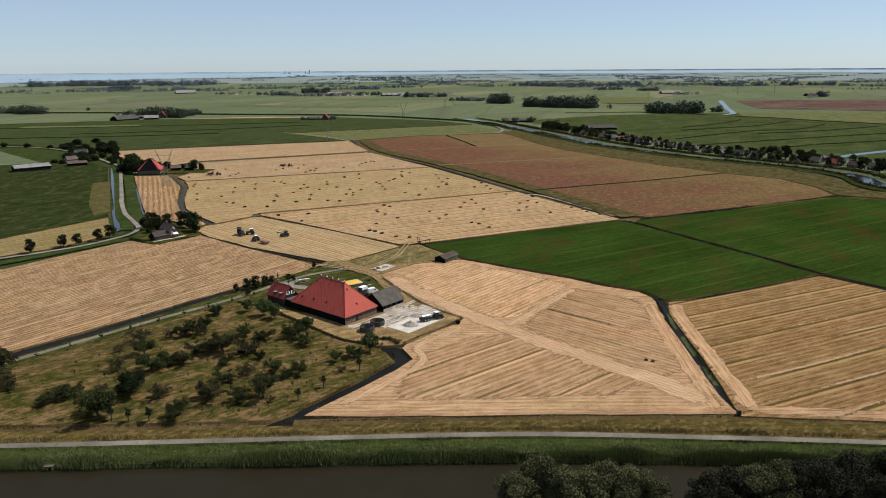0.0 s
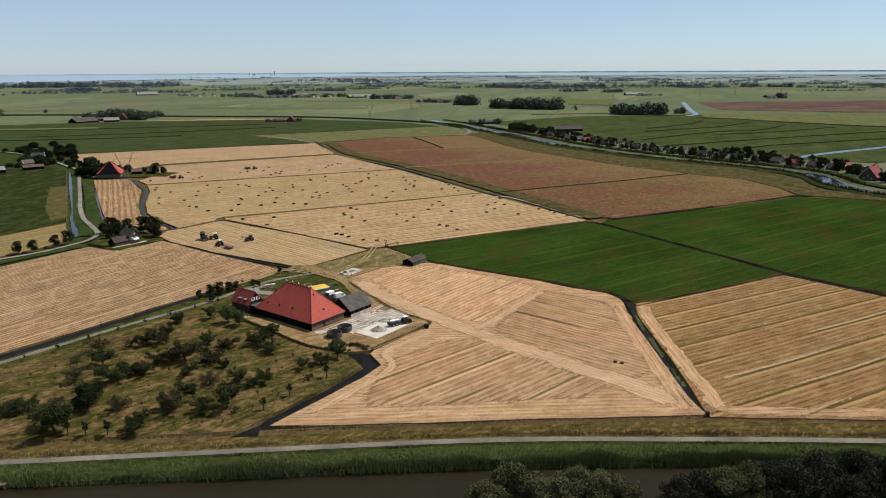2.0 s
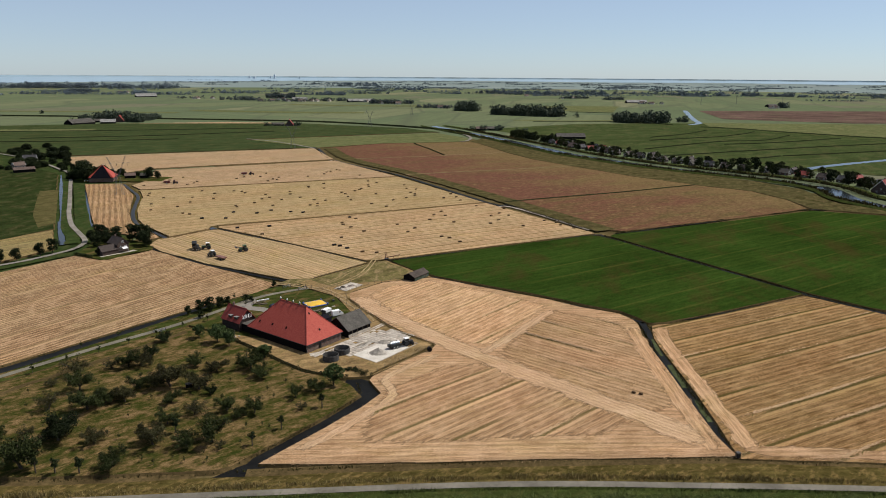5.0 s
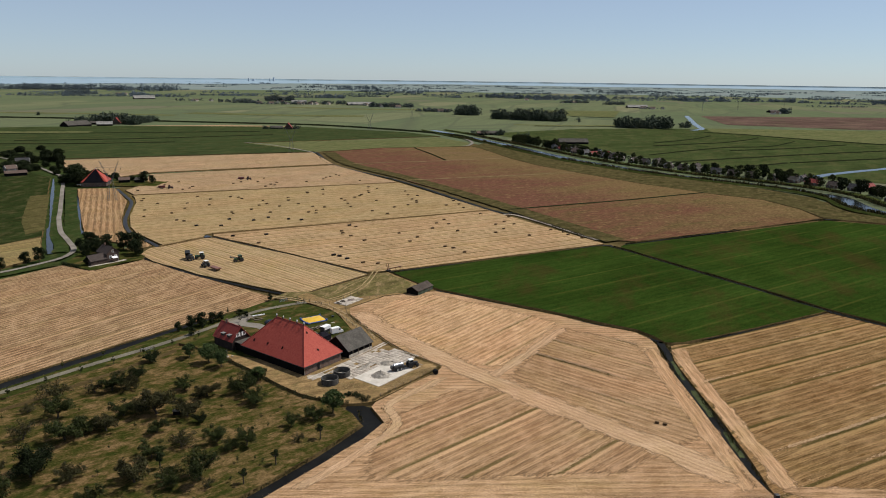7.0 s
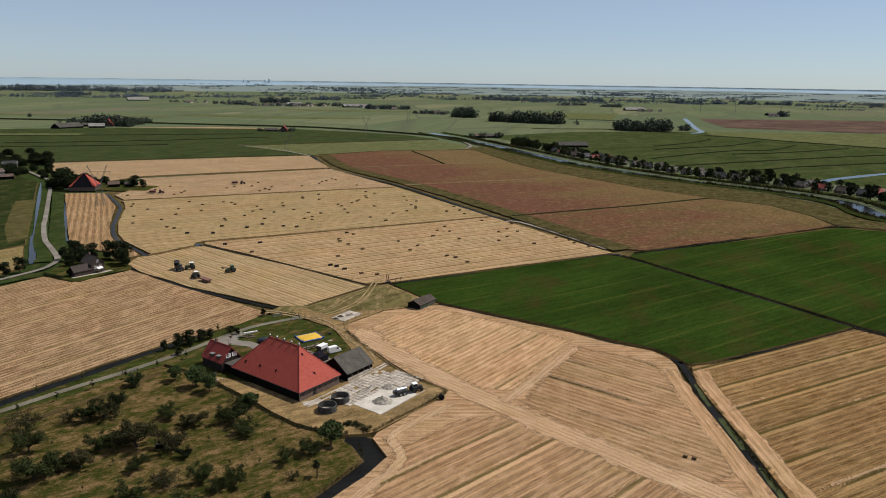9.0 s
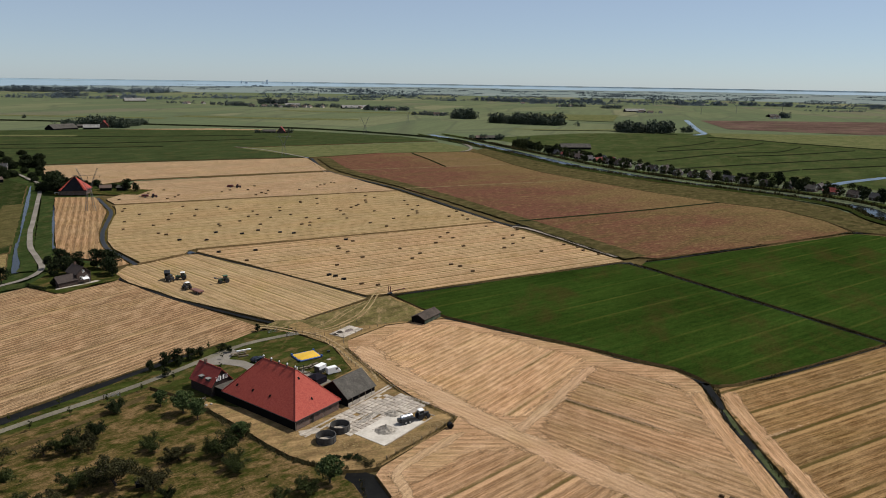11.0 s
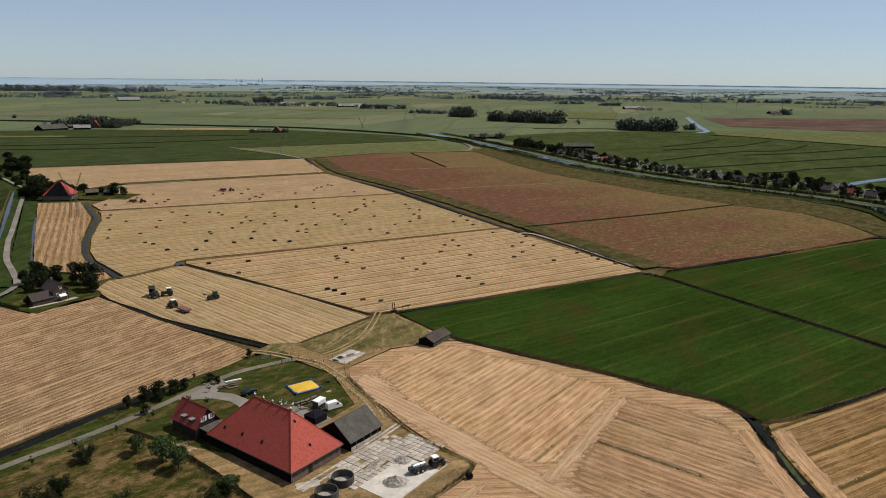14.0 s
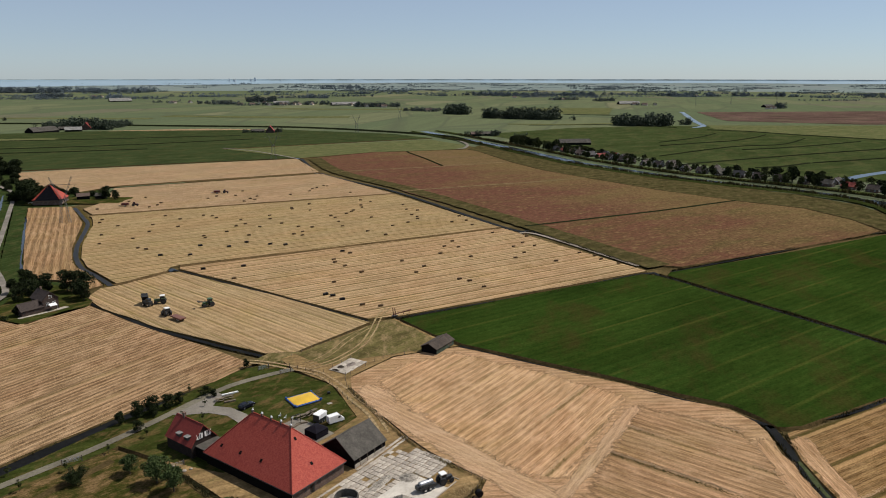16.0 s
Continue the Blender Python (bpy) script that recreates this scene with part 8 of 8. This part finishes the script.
gable_house("long_barn", -357, 613, 43, 28, 11, 3.2, 5.4, M_TAR, M_PALE_ROOF, "long low pale-roofed livestock barn", chimney=False, windows=False, trim=False, category="barn")
gable_house("long_barn", -332, 642, 35, 16, 8, 2.6, 4.2, M_TAR, M_TILE_BROWN, "long low barn with a brown roof", chimney=False, windows=False, trim=False, category="barn")
gable_house("roadside_house", -362, 712, 20, 11, 8, 3, 7, M_BRICK_GREY, M_TILE_GREY, "grey-roofed roadside house among trees", category="house", side_windows=2)
gable_house("roadside_house", -350, 668, 50, 9, 7, 2.8, 5.5, M_BRICK_GREY, M_TILE_BROWN, "low brown roadside house among trees", category="house", side_windows=2)
for x, y, a, l, w, m, lab in ((-547, 1237, 63, 44, 20, M_SHEETS, "wide grey livestock barn"), (-510, 1260, 20, 24, 14, M_PALE_ROOF, "low pale livestock barn by the farm"), (-536, 1290, 20, 18, 9, M_SHEETS, "low grey farm shed"), (-505, 1299, 100, 15, 14, M_TILE_DARK, "red-roofed farmhouse among trees"),
                              (-197, 1210, 95, 14, 13, M_TILE_DARK, "red-roofed farmhouse among low bushes"), (-217, 1216, 10, 20, 8, M_SHEETS, "low grey farm shed"), (221, 992, 3, 40, 14, M_SHEETS, "long grey barn behind the village"), (112, 1135, 5, 16, 10, M_TILE_BROWN, "brown-roofed farmhouse by the canal"),
                              (131, 1140, 8, 22, 9, M_SHEETS, "low grey farm barn by the canal"), (725, 2290, 4, 66, 22, M_PALE_ROOF, "very long pale greenhouse barn"), (1050, 2060, 30, 40, 15, M_SHEETS, "far pale farm barn"), (-930, 2628, 28, 70, 30, M_PALE_ROOF, "long pale greenhouse on the polder"), (-150, 2268, 20, 80, 22, M_PALE_ROOF, "long pale greenhouse on the polder"), (-345, 2330, 10, 46, 26, M_PALE_ROOF, "pale-roofed works hall among trees")):
    gable_house("far_barn", x, y, a, l, w, 3.2, 3.2 + w * (0.3 if m is not M_TILE_DARK else 0.62), M_TAR if m is not M_TILE_DARK else M_BRICK_DARK, m, lab, chimney=m is M_TILE_DARK, windows=False, trim=False, category="barn", z=LOW)

# ---------- the village along the canal ----------
VILLAGE = smooth_line([(158, 985), (176, 915), (212, 805), (262, 708), (326, 624), (358, 570), (356, 505), (388, 446), (500, 365)], 1.0)
roofs = (M_TILE_DUSK, M_TILE_GREY, M_TILE_DARK, M_TILE_DUSK, M_SHEETS, M_TILE_BROWN)
names = ("dark-roofed", "grey-roofed", "red-roofed", "dark-roofed", "pale-roofed", "brown-roofed")
rnd = random.Random(77)
masters = []
for k in range(6):
    masters.append(gable_house("village_house", 0, -900 - 30 * k, 0, 9 + (k % 3), 6.8, 2.5, 5.4 + 0.4 * (k % 2), M_BRICK_DARK if k % 2 else M_BRICK, roofs[k], names[k] + " brick village house by the canal", group="village houses", side_windows=2, z=LOW))
village_tree = [make_tree("village_tree", 71 + i, 9.0, 4.2, 0.3, 900, 0.55, M_LEAF_DARK if i % 2 else M_LEAF_ORCHARD, "full dark village tree by the canal", 22, 0.12, limbs=6, clump_size=0.36) for i in range(3)]
for o in village_tree:
    tagged(o, group="village trees")
run = 0.0
i = 0
for p, q in zip(VILLAGE, VILLAGE[1:]):
    step = (q - p).length
    run += step
    d = (q - p).normalized()
    side = Vector((-d.y, d.x)) if d.y > 0 else Vector((-d.y, d.x))
    if run > 17:
        run = 0.0
        i += 1
        w = p + side * rnd.uniform(6, 12)
        ang = math.degrees(math.atan2(d.y, d.x)) + rnd.choice((0, 90, 0)) + rnd.uniform(-8, 8)
        if i > 3:
            copy_thing(masters[rnd.randrange(6)], pose(w.x, w.y, LOW, 0, 0, ang))
            if rnd.random() < 0.35:
                b = w + side * rnd.uniform(14, 20)
                copy_thing(masters[rnd.randrange(6)], pose(b.x, b.y, LOW, 0, 0, ang + 90))
        for _ in range(6):
            g = p + d * rnd.uniform(-9, 9) + side * rnd.choice((-1, 0.5, 2, 15, 18, 20, 22, 26, 30))
            plant(village_tree[rnd.randrange(3)], g.x, g.y, rnd.uniform(0.5, 1.1) * (0.85 if g.y > 700 else 1.0), rnd.uniform(0, 360), LOW)
for x, y, s in ((352, 566, 1.4), (318, 655, 1.5), (310, 668, 1.3), (326, 644, 1.2), (372, 520, 1.2), (380, 505, 1.1), (345, 580, 1.2)):
    plant(village_tree[1], x, y, s, rnd.uniform(0, 360), LOW)
for _ in range(42):
    t = rnd.random()
    plant(village_tree[rnd.randrange(3)], 140 + 48 * t + rnd.uniform(-6, 14), 1006 - 78 * t + rnd.uniform(-8, 14), rnd.uniform(0.7, 1.25), rnd.uniform(0, 360), LOW)
gable_house("village_farm", 358, 532, 40, 16, 13, 3, 10.5, M_BRICK_DARK, M_TILE_DARK, "big red-roofed village farmhouse by the canal", category="house", z=LOW)
for o in masters + village_tree:
    retire(o)

ribbon("back_canal", [(322, 628), (341, 640), (388, 678), (440, 709), (540, 760)], 9, LOW + 0.4, M_WATER, "bright narrow water behind the village", "water", 0.3)
ribbon("far_stream", [(694, 1800), (640, 1640), (592, 1499), (560, 1400), (534, 1316), (500, 1275)], 11, LOW + 0.4, M_WATER, "bright far stream winding through the meadows", "water", 0.3)

# ---------- woods and far farms ----------


def wood(name, a, b, depth, high, per, label, seed, material=None, wide=1.0):
    """A row or stand of far trees along a line of the plan, as one mass of leaf clumps with trunks."""
    rnd = np.random.default_rng(seed)
    a, b = np.array(a, float), np.array(b, float)
    d = b - a
    length = float(np.hypot(*d))
    d /= length
    across = np.array([-d[1], d[0]])
    vs, fs, base = [], [], 0
    for _ in range(max(4, int(per * length * 1.5))):
        q = a + d * rnd.uniform(0, length) + across * rnd.uniform(-depth / 2, depth / 2)
        p, s = far_place(float(q[0]), float(q[1]))
        h = high * rnd.choice((0.5, 0.68, 0.85, 1.08)) * rnd.uniform(0.85, 1.1) * (0.85 + 0.45 * noise.noise((p.x * 0.03, p.y * 0.03, seed))) * s
        c = [(p.x + rnd.normal() * h * 0.18 * wide, p.y + rnd.normal() * h * 0.18, p.z + h * k) for k in (0.14, 0.3, 0.48, 0.64, 0.78)]
        v, f = leaf_cloud(rnd, c, h * 0.27 * wide, 130, h * 0.1)
        vs.append(v)
        fs.append(f + base)
        base += len(v)
    ob = new(name, cloud_mesh(name, np.concatenate(vs), np.concatenate(fs), material or M_LEAF_FAR_HAZE))
    return tagged(ob, label, "trees", kind="stuff")


WOOD_LINES_A = (
    ((191, 1596), (318, 1515), 40, 17, 0.9),
    ((114, 1762), (166, 1727), 30, 18, 0.8),
    ((387, 1340), (481, 1330), 45, 17, 0.6),
    ((510, 1353), (526, 1351), 10, 12, 0.5),
    ((-604, 1365), (-545, 1322), 30, 10, 0.4),
    ((-545, 1322), (-470, 1305), 26, 14, 0.8),
    ((-490, 1302), (-466, 1298), 16, 13, 0.8),
    ((-476, 1330), (-476, 1410), 14, 10, 0.4),
    ((-850, 1440), (-796, 1440), 20, 14, 0.6),
    ((-905, 1480), (-850, 1450), 20, 12, 0.25),
)
WOOD_LINES_B = (
    ((-769, 1554), (-763, 1554), 6, 12, 0.5),
    ((-238, 1212), (-205, 1207), 8, 4.5, 0.5),
    ((-190, 1212), (-178, 1218), 8, 5.5, 0.5),
    ((95, 1136), (150, 1136), 14, 7, 0.35),
    ((160, 1075), (170, 1075), 8, 9, 0.4),
    ((345, 1500), (352, 1496), 8, 11, 0.4),
)
for k, (a, b, depth, high, per) in enumerate(WOOD_LINES_A + WOOD_LINES_B):
    wood("far_wood", a, b, depth, high * 1.3, per, "dark far stand of broadleaf trees on the polder", 100 + k, M_LEAF_WOOD_HAZE, 1.2)
TREE_LINES_A = (
    ((-774, 2504), (-693, 2479), 40, 10, 0.28),
    ((-617, 2398), (-576, 2414), 40, 12, 0.4),
    ((-564, 2365), (-481, 2346), 40, 14, 0.6),
    ((-499, 2600), (-403, 2590), 90, 22, 0.8),
    ((-462, 2265), (-330, 2300), 70, 11, 0.5),
    ((-330, 2300), (-208, 2346), 70, 13, 0.45),
    ((-191, 2258), (-122, 2237), 20, 8, 0.2),
    ((-109, 2156), (13, 2155), 50, 14, 0.9),
    ((21, 1909), (107, 1871), 30, 11, 0.8),
    ((559, 2679), (678, 2723), 40, 13, 0.5),
    ((700, 2563), (763, 2585), 40, 15, 0.7),
    ((701, 2202), (793, 2229), 24, 8, 0.22),
    ((1034, 1980), (1063, 1987), 20, 15, 0.6),
)
TREE_LINES_B = (
    ((-2200, 3860), (-1719, 4056), 260, 30, 0.3),
    ((-1719, 4056), (-1275, 4069), 260, 28, 0.3),
    ((-1434, 3120), (-1323, 3191), 120, 19, 0.4),
    ((-1586, 3245), (-1168, 2808), 60, 10, 0.1),
    ((-1088, 2937), (-1045, 2961), 50, 20, 0.7),
    ((-990, 2903), (-965, 2917), 30, 12, 0.5),
    ((-364, 2974), (-262, 3023), 80, 17, 0.5),
    ((369, 3425), (508, 3159), 160, 20, 0.3),
    ((508, 3159), (934, 3326), 220, 20, 0.3),
    ((978, 3435), (1165, 3342), 90, 14, 0.2),
    ((1158, 3179), (1329, 3172), 90, 17, 0.35),
    ((1334, 3101), (1394, 3124), 50, 15, 0.5),
    ((1487, 3160), (1564, 3190), 50, 15, 0.5),
)
TREE_LINES_C = (
    ((1579, 3124), (1675, 3090), 60, 17, 0.5),
    ((1654, 3015), (1722, 3040), 40, 13, 0.4),
    ((1691, 2902), (1813, 2884), 60, 14, 0.3),
    ((1970, 2998), (2105, 2948), 60, 13, 0.3),
    ((-77, 3991), (75, 3949), 120, 18, 0.25),
    ((-210, 3648), (-70, 3613), 80, 13, 0.2),
    ((-544, 5698), (-239, 5699), 200, 24, 0.12),
    ((-847, 5697), (-693, 5865), 120, 16, 0.1),
)
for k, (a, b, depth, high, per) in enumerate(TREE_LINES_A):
    wood("far_tree_line", a, b, depth, high, per * 0.6, "far trees round farms on the polder, bluish with painted haze", 140 + k, M_LEAF_FAR_HAZE, 1.3)
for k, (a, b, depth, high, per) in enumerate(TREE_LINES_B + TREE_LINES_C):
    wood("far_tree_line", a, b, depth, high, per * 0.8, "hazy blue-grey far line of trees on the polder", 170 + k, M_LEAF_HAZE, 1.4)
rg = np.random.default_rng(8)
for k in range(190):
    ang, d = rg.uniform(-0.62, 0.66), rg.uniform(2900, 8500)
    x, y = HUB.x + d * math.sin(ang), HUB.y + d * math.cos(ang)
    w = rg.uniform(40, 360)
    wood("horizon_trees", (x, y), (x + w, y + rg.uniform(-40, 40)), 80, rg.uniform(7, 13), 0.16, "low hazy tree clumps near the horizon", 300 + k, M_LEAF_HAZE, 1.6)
far_house = None
spots = [(-1218, 3150), (-1196, 3164), (-718, 2469), (-704, 2475), (-662, 2493), (-455, 2295), (-424, 2400), (-410, 2405), (-368, 2279), (-339, 2285), (-326, 2290), (-307, 2295), (-291, 2300), (-250, 2315), (-85, 2150), (-44, 2163),
         (-27, 2130), (482, 2973), (570, 2670), (617, 2690), (1010, 1968), (988, 1960), (1304, 3150), (-431, 2294), (-183, 2290), (-132, 2260), (725, 2240), (749, 2206), (779, 2215), (76, 1883), (94, 1887)]
rnd = random.Random(9)
for x, y in spots:
    p, s = far_place(x + rnd.uniform(-6, 6), y + rnd.uniform(-12, 0))
    m = pose(p.x, p.y, p.z, 0, 0, rnd.uniform(0, 180)) @ Matrix.Diagonal((s, s, s, 1))
    if far_house is None:
        far_house = gable_house("far_house", 0, 0, 0, 16, 10, 3.5, 8, M_CONCRETE_FRESH, M_TILE_BROWN, "far pale house among trees", chimney=False, windows=False, trim=False, group="far houses")
        far_house.matrix_basis = m
    else:
        copy_thing(far_house, m)


def tower(name, x, y, high, wide, label):
    p, s = far_place(x, y)
    t = thing(name, p.x, p.y, p.z, 0, label, "tower")
    part("shaft", block((wide * s, wide * s, high * s), (0, 0, high * s / 2), 0.4 * s), M_HAZE_WALL, t)
    part("cap", block((wide * 0.6 * s, wide * 0.6 * s, high * 0.1 * s), (0, 0, high * s * 1.05), 0.2 * s), M_HAZE_WALL, t)


for dx, hgt, wd in ((-30, 42, 18), (20, 60, 24), (-230, 30, 40), (-290, 42, 18), (330, 26, 18)):
    tower("far_power_station", -2020 + dx * 1.2, 11000, hgt, wd, "hazy far power station block on the horizon")

# ---------- pylons ----------


def lattice(parent, name, a, b, w1, w2, bays):
    """A square lattice mast between two places."""
    bm = bmesh.new()
    a, b = Vector(a), Vector(b)
    rings = []
    for k in range(bays + 1):
        c = a.lerp(b, k / bays)
        w = w1 + (w2 - w1) * k / bays
        rings.append([c + Vector((sx * w / 2, sy * w / 2, 0)) for sx, sy in ((-1, -1), (1, -1), (1, 1), (-1, 1))])
    r = 0.05
    for p, q in zip(rings, rings[1:]):
        for i in range(4):
            rod(p[i], q[i], r, bm, 4)
            rod(p[i], q[(i + 1) % 4], r * 0.6, bm, 4)
            rod(q[i], q[(i + 1) % 4], r * 0.6, bm, 4)
    part(name, bm, M_LATTICE, parent)


pylon = thing("power_pylon", 0, -2000, LOW, 0, "grey lattice power pylon with two slanting horns", "pylon", "power pylons")
for s in (-1, 1):
    lattice(pylon, "leg", (s * 2.6, 0, 0), (s * 0.9, 0, 15), 1.3, 0.9, 7)
    lattice(pylon, "horn", (s * 0.8, 0, 15), (s * 6.0, 0, 28), 0.9, 0.5, 7)
lattice(pylon, "crossbeam", (-8.0, 0, 23.6), (8.0, 0, 23.6), 0.8, 0.8, 10)
part("waist", block((2.4, 1.0, 0.5), (0, 0, 15), 0.03), M_LATTICE, pylon)
for px in (-7, 0, 7):
    part("insulator", tube(0.1, 0.1, 1.6, (px, 0, 22.3), sides=6), M_DARKPAINT, pylon)
for x, y, a in ((-204.5, 520.5, 12), (-135, 848, 12), (-64.5, 1198, 12), (6, 1548, 12), (875, 2140, 40), (1035, 2252, 40), (1246, 2370, 40)):
    plant(pylon, x, y, 1.0, a, LOW)
retire(pylon)
